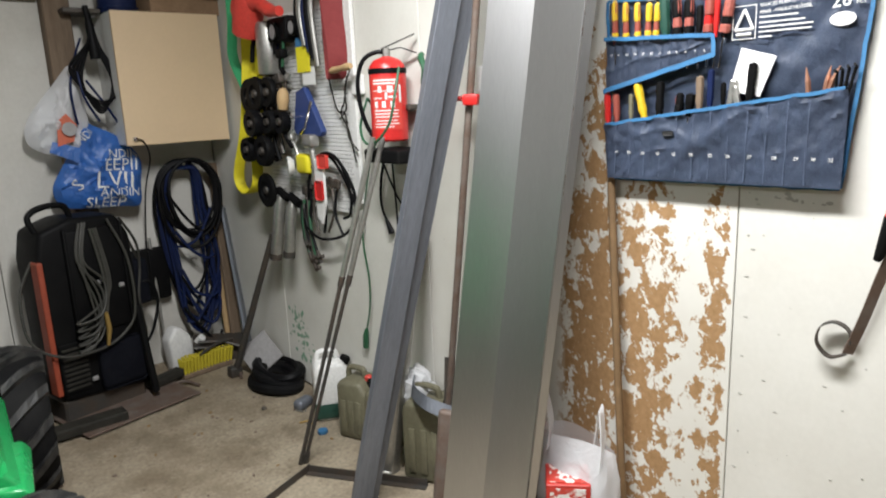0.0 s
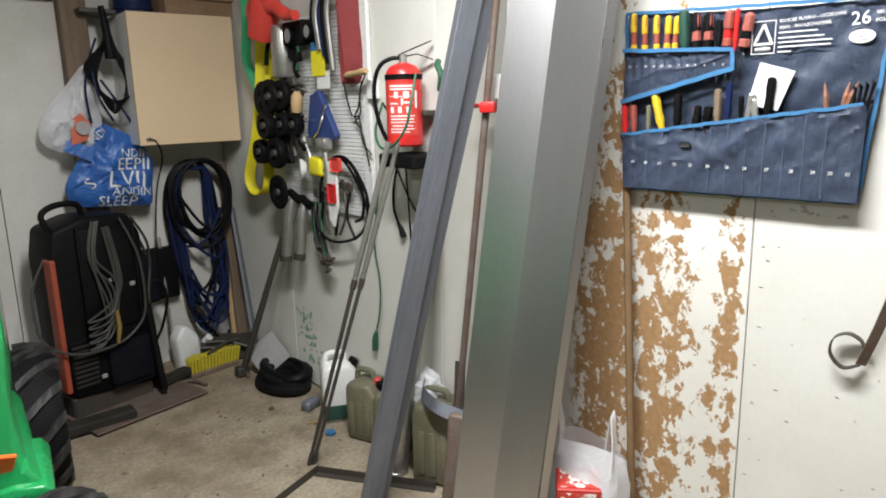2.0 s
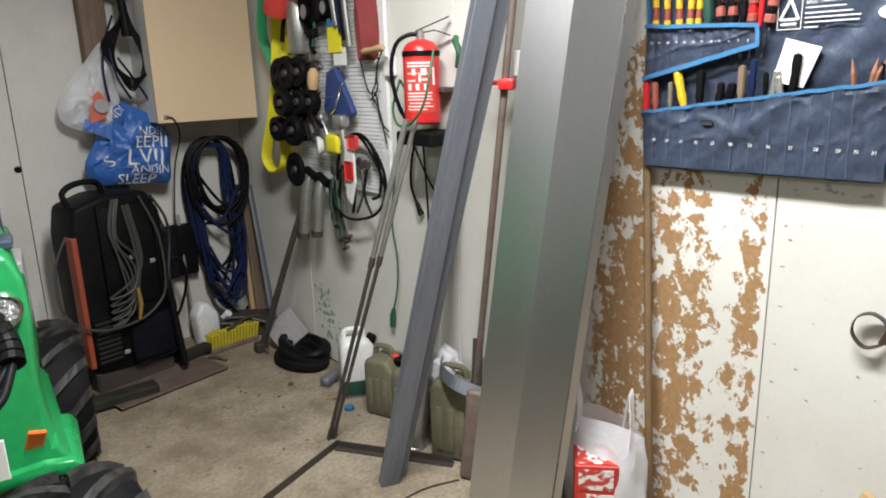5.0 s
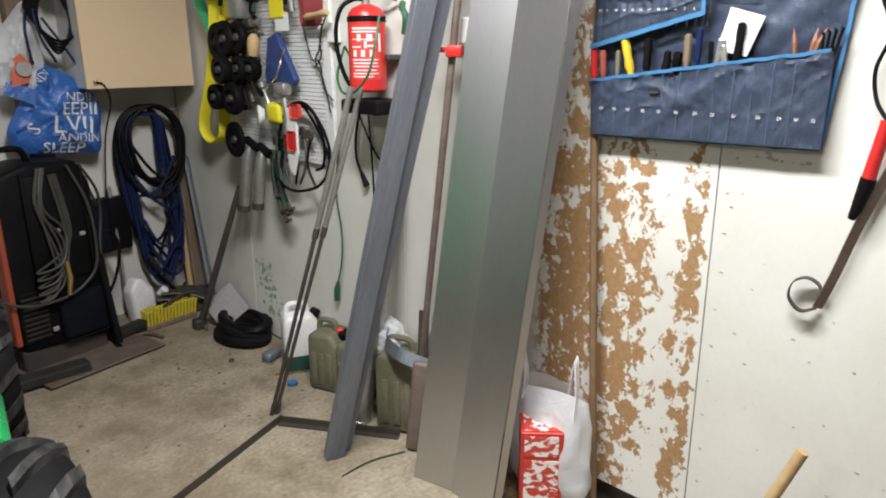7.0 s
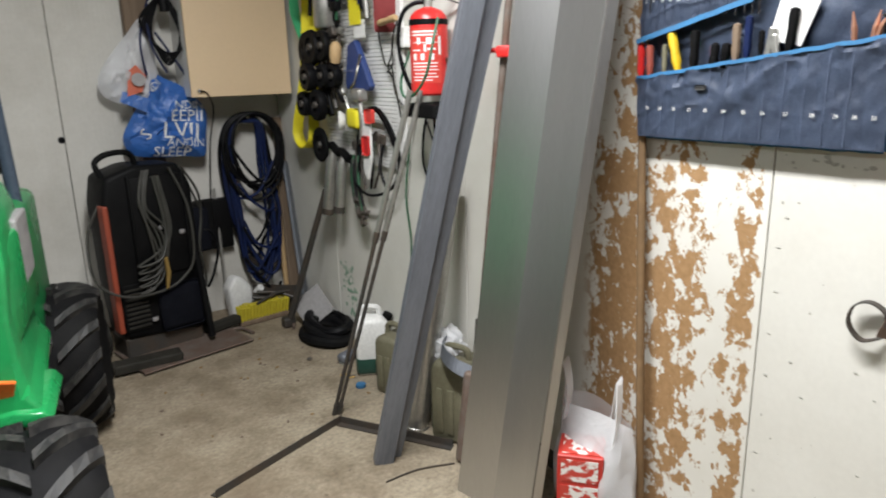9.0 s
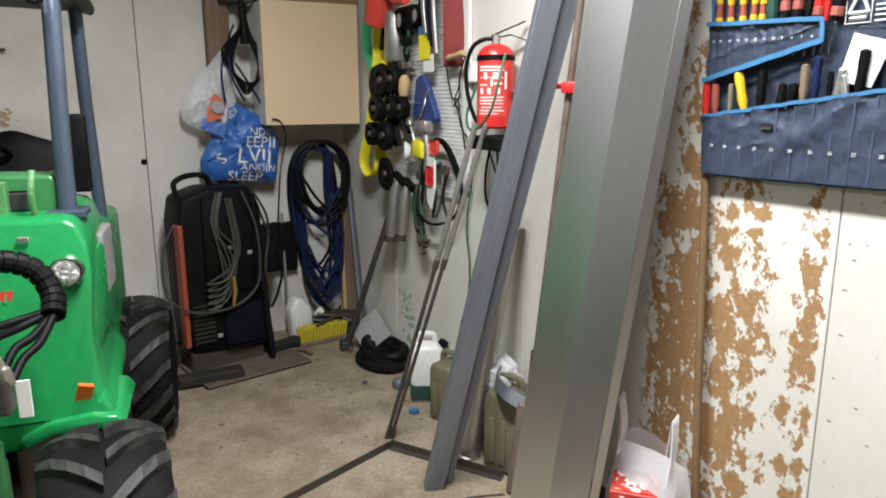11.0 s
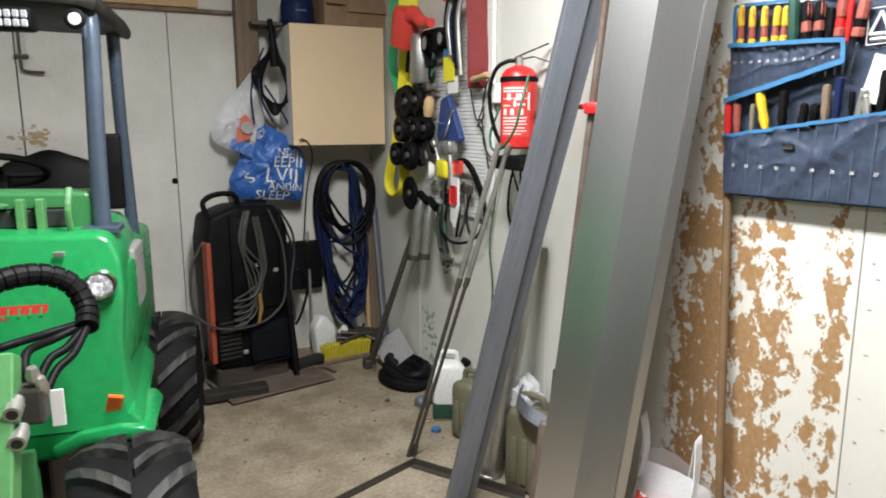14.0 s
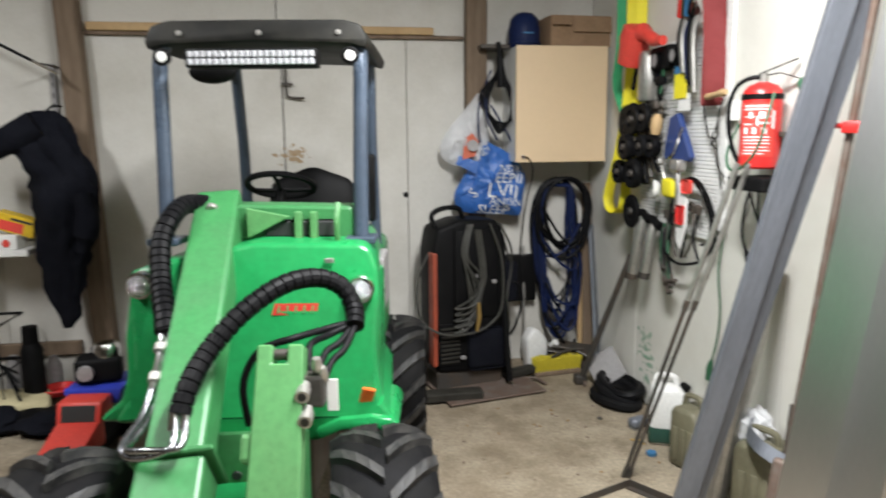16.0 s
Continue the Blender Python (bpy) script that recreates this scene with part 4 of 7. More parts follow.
bc = thing("black_cable", pose(0, 0, 0), "thin black cable hanging down the white wall", "cable", "hanging cables")
part("cord", tube(bmesh.new(), spline([(gx, 2.52, 1.24), (gx, 2.50, 0.9), (gx, 2.51, 0.6)], 6), 0.004, 6), "rubber", bc, smooth=True)


# ---- slotted tool panel on the right wall, near the corner ----
px = XR - 0.02
rack = thing("slat_panel", pose(0, 0, 0), "white slotted tool panel fixed to the wall, full of hung tools", "tool panel")
for k in range(26):
    z = 0.97 + 0.034 * k
    part("slat", boxm(XR - 0.016, XR - 0.003, 2.80, 3.54, z, z + 0.0318, 0.002, 1), "white", rack)
bm = bmesh.new()
for k in range(26):
    for j in range(36):
        y, z = 2.815 + 0.02 * j, 0.985 + 0.034 * k
        vs = [bm.verts.new((XR - 0.0165, y + a, z + b)) for a, b in ((0, 0), (0.007, 0), (0.007, 0.005), (0, 0.005))]
        bm.faces.new(vs)
punched = part("punched_slotting", bm, "blackprint", rack, "rows of small dark punched slots")
tagged(punched, "rows of small dark punched slots", kind="stuff")
part("side_strip", boxm(XR - 0.022, XR - 0.003, 2.745, 2.795, 1.02, 2.2, 0.003, 1), "white", rack)
solo("small_socket", boxm(XR - 0.04, XR - 0.002, 2.695, 2.742, 1.475, 1.555, 0.005, 2), "white", "small white wall socket beside the panel", "socket")

can = thing("funnel_jug", pose(XR - 0.13, 3.42, 1.85), "bright red plastic measuring jug with a spout", "jug")
part("body", lathe(bmesh.new(), [(0, -0.09), (0.055, -0.09), (0.062, -0.085), (0.075, 0.06), (0.07, 0.09), (0.02, 0.098), (0, 0.098)], 20, pose(0, 0, 0, 28, 0, 0)), "redplastic", can, smooth=True)
part("spout", tube(bmesh.new(), spline([(0, -0.02, 0.05), (0, -0.10, 0.05), (0, -0.22, 0.0), (0, -0.30, -0.01)], 5), [0.045] * 6 + [0.03] * 5 + [0.022] * 5, 12), "redplastic", can, smooth=True)
part("handle", tube(bmesh.new(), spline([(0, 0.05, 0.07), (0, 0.12, 0.09), (0, 0.15, 0.04), (0, 0.10, -0.03), (0, 0.06, -0.05)], 6), 0.011, 8), "redplastic", can, smooth=True)


def sling(name, ctrl, w, mat, label, wd):
    return solo(name, strip(bmesh.new(), spline(ctrl, 8), wd, w, 0.006), mat, label, "lifting sling", smooth=False)


sling("webbing_sling", [(px - 0.03, 3.63, 2.15), (px - 0.03, 3.625, 1.733), (px - 0.04, 3.70, 1.361), (px - 0.05, 3.81, 1.12), (px - 0.05, 3.80, 1.03), (px - 0.05, 3.715, 1.0), (px - 0.05, 3.61, 1.06), (px - 0.04, 3.61, 1.20), (px - 0.02, 3.60, 1.362), (px - 0.015, 3.56, 1.714), (px - 0.01, 3.56, 2.1)], 0.055, "yellow", "bright yellow webbing lifting sling hanging in a loop", (0.89, -0.45, 0.05))
sling("webbing_sling", [(px - 0.04, 3.74, 2.2), (px - 0.04, 3.735, 1.888), (px - 0.04, 3.77, 1.701), (px - 0.03, 3.70, 1.56), (px - 0.02, 3.66, 1.50)], 0.05, "greenweb", "green webbing lifting sling hanging on the wall", (0.89, -0.45, 0.05))
solo("steel_flask", lathe(bmesh.new(), [(0, 0), (0.05, 0), (0.056, 0.01), (0.056, 0.22), (0.05, 0.235), (0, 0.235)], 18), "galv", "dull grey metal canister hung on the panel", "canister", pose(px - 0.05, 3.36, 1.585), smooth=True)
solo("yellow_reel", lathe(bmesh.new(), [(0.0, 0), (0.045, 0), (0.05, 0.006), (0.05, 0.03), (0, 0.034)], 20), "yellow", "yellow plastic reel end hung on the panel", "reel", Matrix.Translation((px - 0.02, 3.565, 1.64)) @ FACE @ pose(0, 0, -0.03), smooth=True)
cardy = thing("tag_card", pose(0, 0, 0), "yellow and blue product card hanging on the panel", "card")
part("card", boxm(px - 0.058, px - 0.055, 2.99, 3.10, 1.58, 1.70, 0.001, 1), "yellow", cardy)
part("card_top", boxm(px - 0.0595, px - 0.0555, 2.992, 3.098, 1.688, 1.725, 0.001, 1), "bluetrim", cardy, "blue upper strip")
part("white_tag", boxm(px - 0.052, px - 0.05, 2.965, 3.07, 1.525, 1.60, 0.001, 1), "print", cardy)
belt = solo("sanding_belt", strip(bmesh.new(), spline([(px - 0.03, 2.86, 2.05), (px - 0.035, 2.815, 1.80), (px - 0.03, 2.80, 1.62), (px - 0.02, 2.83, 1.55), (px - 0.01, 2.86, 1.56), (px - 0.005, 2.87, 1.7), (px - 0.005, 2.88, 2.05)], 7), (0.85, -0.5, 0), 0.09, 0.003), "red", "dark red sanding belt hanging in a loop", "sanding belt")
bmat = worn("dark_red_abrasive", (0.20, 0.028, 0.028), (0.13, 0.02, 0.02), 0.8, 0, 9, 0.5, 200, 0.3)
belt.data.materials.clear()
belt.data.materials.append(bmat)
wb = thing("hand_brush", pose(0, 0, 0), "small wooden handled brush stuck out from the panel", "brush")
part("handle", tube(bmesh.new(), spline([(px - 0.05, 2.84, 1.575), (px - 0.06, 2.75, 1.58), (px - 0.07, 2.66, 1.585)], 5), [0.012, 0.013, 0.014, 0.013, 0.012, 0.011, 0.012, 0.014, 0.015, 0.014, 0.01], 10), "palewood", wb, smooth=True)


def disc(y, z, r, d, thick, mat, label, tilt=0.0):
    o = thing("grinding_disc", Matrix.Translation((px - d, y, z)) @ pose(0, 0, tilt) @ FACE, label, "disc", "discs on the panel")
    part("rim", lathe(bmesh.new(), [(0.018, 0), (r * 0.94, 0), (r, thick * 0.3), (r, thick * 0.7), (r * 0.94, thick), (r * 0.55, thick), (r * 0.5, thick * 0.7), (0.02, thick * 0.7)], 24), mat, o, smooth=True)
    part("hub", lathe(bmesh.new(), [(0, thick + 0.004), (0.016, thick + 0.004), (0.021, thick * 0.5), (0.021, 0)], 14), "darksteel", o)


for a in ((3.50, 1.49, 0.085, 0.08, 0.03, "black"), (3.40, 1.50, 0.08, 0.10, 0.03, "black"), (3.30, 1.505, 0.07, 0.09, 0.03, "black"), (3.41, 1.365, 0.065, 0.11, 0.05, "rubber"), (3.32, 1.37, 0.055, 0.07, 0.05, "tyre"), (3.24, 1.37, 0.055, 0.06, 0.04, "rubber"), (3.51, 1.238, 0.06, 0.10, 0.045, "rubber"), (3.38, 1.235, 0.075, 0.09, 0.04, "black"), (3.43, 1.04, 0.085, 0.08, 0.02, "black")):
    disc(*a, "black round grinding disc hung on a peg")
for y, z, l in ((3.46, 1.525, 0.12), (3.25, 1.53, 0.1), (3.35, 1.40, 0.12), (3.10, 1.39, 0.1)):
    solo("panel_hook", tube(bmesh.new(), [(XR - 0.018, y, z), (px - l, y, z), (px - l - 0.008, y, z + 0.012)], 0.003, 6), "chrome", "thin chrome wire hook on the slotted panel", "hook", group="panel hooks")
solo("wooden_peg", lathe(bmesh.new(), [(0, 0), (0.022, 0.006), (0.028, 0.04), (0.026, 0.08), (0.012, 0.10), (0, 0.10)], 12), "palewood", "short pale wooden handle hung on the panel", "handle", pose(px - 0.08, 3.22, 1.42, 10, 0, 0), smooth=True)
bag3 = thing("blue_dustpan", pose(0, 0, 0), "dark blue plastic dustpan hanging on the panel", "dustpan")
bm = prism([(3.13, 1.50), (3.06, 1.52), (2.93, 1.325), (2.95, 1.305), (3.16, 1.31), (3.17, 1.34)], 0.03, 0.006, "x", pose(px - 0.06, 0, 0))
M["panblue"] = worn("dark_blue_plastic", (0.02, 0.045, 0.17), (0.015, 0.03, 0.1), 0.45, 0, 8, 0.5, 80, 0.03)
part("pan", bm, "panblue", bag3)
part("wire_stem", tube(bmesh.new(), [(px - 0.066, 2.99, 1.455), (px - 0.066, 3.06, 1.34), (px - 0.068, 3.10, 1.318)], 0.006, 8), "chrome", bag3, smooth=True)
for k in range(5):
    y = 3.03 - 0.03 * k
    o = thing("brake_cleaner_hose", pose(0, 0, 0), "bunch of dark pipes and valves hanging on the panel", "air tool", "air tools")
    part("pipe", tube(bmesh.new(), spline([(px - 0.06, y, 1.95 - 0.02 * (k % 3)), (px - 0.07, y + 0.02, 1.83), (px - 0.06, y + 0.01, 1.72 - 0.03 * k)], 5), 0.012 + 0.004 * (k % 2), 8), ("black", "galv", "bluehose", "rubber", "galv")[k], o, smooth=True)
    part("nozzle", tube(bmesh.new(), [(px - 0.075, y, 1.93), (px - 0.11, y - 0.05, 2.0 - 0.01 * k)], [0.02, 0.008], 8), ("red", "chrome", "bluetrim", "black", "chrome")[k], o, smooth=True)
for y, z, r, mat in ((3.24, 1.765, 0.036, "galv"), (3.07, 1.77, 0.032, "chrome")):
    g = thing("pressure_gauge", Matrix.Translation((px - 0.07, y, z)) @ FACE, "round air pressure gauge with dark rim", "gauge", "gauges on the panel")
    part("case", lathe(bmesh.new(), [(0, 0), (r, 0), (r + 0.004, 0.006), (r + 0.004, 0.022), (r - 0.003, 0.024), (r - 0.003, 0.018), (0, 0.018)], 20), "black", g, smooth=True)
    part("dial", lathe(bmesh.new(), [(r - 0.004, 0.019), (0, 0.0195)], 20), "greylid", g)
solo("reel_box", boxm(px - 0.075, px - 0.0, 3.14, 3.33, 1.72, 1.83, 0.02, 3), "rubber", "dark oily tool body hung on the panel", "tool")
lampo = thing("work_torch", pose(0, 0, 0), "white and yellow hand lamp hanging on the panel", "torch")
part("reflector", lathe(bmesh.new(), [(0, 0), (0.03, 0.002), (0.045, 0.02), (0.047, 0.03), (0.04, 0.034), (0, 0.03)], 18, Matrix.Translation((px - 0.05, 3.21, 1.165)) @ FACE @ pose(0, 0, 0, 0, -25, 0)), "white", lampo, smooth=True)
part("body", boxm(px - 0.07, px - 0.02, 3.06, 3.17, 1.135, 1.225, 0.018, 3), "yellow", lampo, smooth=True)
for loop in ([(3.045, 1.143), (2.99, 1.215), (2.88, 1.235), (2.79, 1.17), (2.735, 1.06), (2.76, 0.95), (2.84, 0.88), (3.0, 0.845), (3.11, 0.88), (3.15, 0.97)], [(3.03, 1.15), (2.95, 1.225), (2.84, 1.20), (2.78, 1.09), (2.80, 0.98), (2.86, 0.95)], [(3.13, 1.0), (3.09, 1.12), (3.02, 1.2), (2.92, 1.22), (2.82, 1.12), (2.75, 0.99), (2.77, 0.93)]):
    o = thing("cable_loop", pose(0, 0, 0), "black cable hung in loops over the tool panel", "cable", "hanging cables")
    dd = rnd.uniform(0.03, 0.06)
    part("cord", tube(bmesh.new(), spline([(px - dd - 0.01 * math.sin(i), y, z) for i, (y, z) in enumerate(loop)], 6), 0.0065, 8), "rubber", o, smooth=True)
rw = thing("red_white_pouch", pose(0, 0, 0), "red and white blister pack hanging on the panel", "pack")
part("pack", prism([(3.01, 1.21), (2.92, 1.21), (2.92, 1.02), (2.96, 0.92), (2.995, 0.95), (3.0, 1.1)], 0.012, 0.003, "x", pose(px - 0.075, 0, 0)), "white", rw)
part("red_field", boxm(px - 0.0785, px - 0.0752, 2.925, 2.985, 1.03, 1.115, 0.01, 2), "red", rw)
part("red_field", boxm(px - 0.0785, px - 0.0752, 2.88, 2.95, 1.17, 1.23, 0.01, 2), "redplastic", rw)
for y0, z0, y1, z1, r in ((3.36, 1.02, 3.44, 0.70, 0.028), (3.25, 1.0, 3.30, 0.73, 0.026)):
    o = thing("grease_gun", pose(0, 0, 0), "dull steel cylinder grease gun hanging nose up", "grease gun", "grease guns")
    part("barrel", tube(bmesh.new(), [(px - 0.05, y0, z0), (px - 0.06, y0 + (y1 - y0) * 0.12, z0 - 0.04), (px - 0.07, y1, z1)], [0.014, r, r], 14), "galv", o, smooth=True)
    part("head", tube(bmesh.new(), [(px - 0.05, y0 + 0.03, z0 + 0.02), (px - 0.05, y0 - 0.06, z0 - 0.015)], 0.02, 8), "black", o, smooth=True)
    part("end_cap", tube(bmesh.new(), [(px - 0.069, y1 - 0.002, z1 + 0.02), (px - 0.071, y1 + 0.003, z1 - 0.012)], r + 0.003, 14), "darksteel", o, smooth=True)
for k in range(7):
    y = 3.19 - 0.016 * k + rnd.uniform(-0.01, 0.01)
    o = thing("hung_wrench", pose(0, 0, 0), "dark steel spanner or hook hanging below the panel", "wrench", "hung wrenches")
    e = rnd.uniform(0.70, 0.82)
    part("shank", tube(bmesh.new(), spline([(px - 0.04, y, 1.01), (px - 0.05, y + rnd.uniform(-0.02, 0.02), 0.9), (px - 0.05, y - 0.03, e)], 5), 0.007, 6), ("rubber", "darksteel", "greenprint")[k % 3], o, smooth=True)
    part("jaw", tube(bmesh.new(), [(px - 0.05, y - 0.03, e + 0.01), (px - 0.055, y - 0.055, e - 0.02), (px - 0.055, y - 0.085, e - 0.005)], 0.010, 6), "darksteel", o)
for c in ([(2.93, 1.75), (2.92, 1.6), (2.86, 1.42), (2.80, 1.40), (2.78, 1.3), (2.72, 1.25)], [(2.77, 1.55), (2.80, 1.45), (2.83, 1.40), (2.78, 1.33), (2.74, 1.2)], [(2.74, 1.58), (2.79, 1.5), (2.79, 1.42), (2.84, 1.38)]):
    o = thing("thin_cord", pose(0, 0, 0), "thin dark cord trailing over the white wall", "cord", "thin cords")
    part("cord", tube(bmesh.new(), spline([(px - 0.02, *q) for q in c], 6), 0.0035, 6), "cable", o, smooth=True)
rk = random.Random(41)
for k in range(6):
    y, z = 3.16 - 0.055 * k + rk.uniform(-0.01, 0.01), 0.95 + rk.uniform(-0.05, 0.05)
    o = thing("hung_wrench", pose(0, 0, 0), "dark steel spanner or hook hanging below the panel", "wrench", "hung wrenches")
    part("shank", tube(bmesh.new(), spline([(px - 0.03, y, z + 0.12), (px - 0.045, y + rk.uniform(-0.03, 0.03), z), (px - 0.04, y + rk.uniform(-0.05, 0.05), z - 0.1)], 5), 0.006, 6), ("darksteel", "rubber")[k % 2], o, smooth=True)
    part("jaw", boxm(-0.008, 0.008, -0.022, 0.022, -0.012, 0.03, 0.005, 1, pose(px - 0.035, y, z + 0.12, rk.uniform(-30, 30), 0, 0)), "darksteel", o)
# more dark tools crowding the panel
for k in range(22):
    y, z = 2.98 + 0.5 * rnd.random(), rnd.choice((1.28, 1.36, 1.46, 1.56, 1.66, 1.76, 1.86)) + rnd.uniform(-0.03, 0.03)
    if y < 3.19 and 1.28 < z < 1.78:
        y += 0.27
    ln, w = rnd.uniform(0.07, 0.17), rnd.uniform(0.012, 0.028)
    o = thing("hung_tool", Matrix.Translation((px - rnd.uniform(0.035, 0.075), y, z)) @ pose(0, 0, 0, rnd.uniform(-25, 25), 0, 0), "dark hand tool hanging on the crowded panel", "tool", "tools on the panel")
    mm = ("black", "rubber", "darksteel", "bluehose", "greenprint", "galv", "black")[k % 7]
    part("head", boxm(-w, w, -w * 1.6, w * 1.6, 0, w * 2.2, w * 0.5, 2), mm, o, smooth=True)
    part("shaft", tube(bmesh.new(), spline([(0, 0, w), (0, rnd.uniform(-0.02, 0.02), -ln * 0.5), (0, rnd.uniform(-0.03, 0.03), -ln)], 4), w * 0.5, 8), mm if k % 3 else "darksteel", o, smooth=True)
    part("peg", tube(bmesh.new(), [(0, 0, w * 2), (0.06, 0, w * 2)], 0.003, 6), "chrome", o)
# green paint smears on the wall near the corner
bm = bmesh.new()
for k in range(70):
    a, b = rnd.gauss(3.42, 0.05), rnd.uniform(0.14, 0.42)
    lathe(bm, [(0, 0), (rnd.uniform(0.003, 0.011), 0), (0, 0.0006)], 7, Matrix.Translation((XR - 0.0015, a - (0.3 - b) * 0.4, b)) @ FACE @ Matrix.Diagonal((rnd.uniform(0.6, 1.8), rnd.uniform(0.6, 2.0), 1, 1)))
smear = solo("paint_smear", bm, "greenweb", "flecks of green paint smeared on the white wall", "paint", kind="stuff")
smear.data.materials.clear()
smear.data.materials.append(worn("faint_green_paint", (0.20, 0.36, 0.25), (0.4, 0.45, 0.38), 0.6, 0, 20, 0.8, 90, 0.1))


# ---- cans on the floor by the wall ----
def jerrycan(m, w, d, h, mat, label, fluid=False):
    o = thing("jerry_can", m, label, "canister", "canisters by the wall")
    part("can_body", prism([(-w / 2, 0), (w / 2, 0), (w / 2, h * 0.80), (w * 0.28, h), (-w * 0.40, h), (-w / 2, h * 0.88)], d, 0.022, "y", pose(0, -d / 2, 0), seg=3), mat, o, smooth=True)
    part("grip", tube(bmesh.new(), spline([(-w * 0.36, 0, h - 0.01), (-w * 0.30, 0, h + 0.035), (0, 0, h + 0.04), (w * 0.16, 0, h + 0.03), (w * 0.2, 0, h - 0.01)], 5), 0.013, 8), mat, o, smooth=True)
    part("cap", lathe(bmesh.new(), [(0.024, 0), (0.024, 0.03), (0.02, 0.034), (0, 0.034)], 14, pose(w * 0.36, 0, h * 0.9, 0, 30, 0)), "black", o, smooth=True)
    if fluid:
        part("fluid_level", prism([(-w / 2 - 0.002, 0.003), (w / 2 + 0.002, 0.003), (w / 2 + 0.002, h * 0.36), (-w / 2 - 0.002, h * 0.36)], d + 0.004, 0.022, "y", pose(0, -d / 2 - 0.002, 0), seg=3), "fluid", o, "dark green fluid in the lower third", True)
    else:
        for s in (-1, 1):
            for sx in (-0.25, 0.0, 0.25):
                part("pressed_rib", boxm(sx * w - 0.014, sx * w + 0.014, s * (d / 2 + 0.002) - 0.004, s * (d / 2 + 0.002) + 0.004, h * 0.12, h * 0.68, 0.004, 2), mat, o, smooth=True)
    return o


jerrycan(pose(2.055, 2.99, 0, 0, 0, -25), 0.17, 0.15, 0.28, "white", "translucent white plastic canister with dark fluid", True)
jerrycan(pose(2.045, 2.73, 0, 0, 0, -70), 0.16, 0.15, 0.27, "olive", "olive green steel jerry can standing by the wall")
jerrycan(pose(2.065, 2.56, 0, 0, 0, -80), 0.15, 0.14, 0.26, "olive", "olive green steel jerry can with red cap")
jerrycan(pose(2.05, 2.245, 0, 0, 0, -65), 0.19, 0.16, 0.33, "olive", "dirty olive steel jerry can by the sheets")
solo("red_stopper", lathe(bmesh.new(), [(0.017, 0), (0.018, 0.016), (0.012, 0.022), (0, 0.022)], 14), "redplastic", "small red screw cap on a can", "cap", pose(2.06, 2.68, 0.262), smooth=True)
solo("spray_can", lathe(bmesh.new(), [(0.02, 0), (0.024, 0.005), (0.024, 0.1), (0.014, 0.115), (0.014, 0.14), (0, 0.14)], 14), "black", "small black bottle standing behind the cans", "bottle", pose(2.115, 2.645, 0.0) @ Matrix.Diagonal((1, 1, 2.6, 1)), smooth=True)
bm = bmesh.new()
bmesh.ops.create_icosphere(bm, subdivisions=4, radius=1)
for v in bm.verts:
    c = v.co.copy()
    q = 1 + 0.35 * noise.noise(c * 1.8) + 0.16 * noise.noise(c * 5 + Vector((3, 0, 0)))
    v.co = Vector((c.x * 0.07 * q, c.y * 0.09 * q, c.z * 0.075 * q))
solo("crumpled_film", bm, "film", "crumpled white plastic film lying on the cans", "rag", pose(2.06, 2.36, 0.335), smooth=True)
solo("bent_blue_strip", strip(bmesh.new(), spline([(2.04, 2.33, 0.37), (1.97, 2.25, 0.375), (1.955, 2.15, 0.36), (2.0, 2.06, 0.335)], 6), (0.35, 0.2, 0.9), 0.05, 0.004), "barsteel", "blue-grey bent steel strip lying over the cans", "steel strip")
solo("rusty_casting", boxm(-0.035, 0.035, -0.045, 0.045, 0, 0.35, 0.015, 3, pose(1.965, 2.075, 0.0, 4, 6, 30)), "rust", "rusty brown iron casting standing beside the sheets", "casting", smooth=True)
solo("short_offcut", prism([(0, 0), (0.04, 0), (0.04, 0.005), (0.005, 0.005), (0.005, 0.04), (0, 0.04)], 0.5, 0, "z"), "darksteel", "short dark angle steel offcut leaning on the wall", "steel offcut", between((2.03, 2.11, 0.0), (2.115, 2.165, 0.52)))
solo("plastic_disc", lathe(bmesh.new(), [(0, 0), (0.022, 0), (0.024, 0.004), (0.022, 0.016), (0, 0.018)], 14), "bluetrim", "small light blue plastic lid on the floor", "lid", pose(1.915, 2.86, 0), smooth=True)
solo("dark_nut", lathe(bmesh.new(), [(0, 0), (0.012, 0), (0.014, 0.006), (0.01, 0.012), (0, 0.012)], 8), "darksteel", "small dark nut lying on the concrete", "nut", pose(1.84, 3.28, 0))
coil = thing("hose_bundle", pose(2.02, 3.50, 0), "dark coiled strap and hose lying on the floor", "hose")
for k in range(4):
    pts = [((0.105 - 0.012 * (k % 2)) * math.cos(a) + 0.014 * k, (0.17 - 0.018 * (k % 3)) * math.sin(a) + 0.012 * k, 0.026 + 0.017 * k + 0.008 * math.sin(2 * a + k)) for a in [2 * math.pi * j / 24 for j in range(24)]]
    part("turn", tube(bmesh.new(), pts, 0.026, 8, True), "rubber" if k % 2 else "tyre", coil, smooth=True)
solo("dark_glove", boxm(-0.05, 0.05, -0.03, 0.03, 0, 0.05, 0.02, 3, pose(1.99, 3.16, 0, 0, 0, 20)), "barsteel", "dark blue-grey glove lying on the floor", "glove", smooth=True)
for k in range(5):
    solo("metal_scrap", tube(bmesh.new(), [(0, 0, 0.004), (rnd.uniform(0.02, 0.05), rnd.uniform(-0.02, 0.02), 0.006)], 0.004, 6), ("brass", "galv", "darksteel")[k % 3], "small metal scrap lying on the concrete floor", "scrap", pose(rnd.uniform(1.9, 1.97), rnd.uniform(2.95, 3.15), 0.0, 0, 0, rnd.uniform(0, 360)), "scraps on the floor")

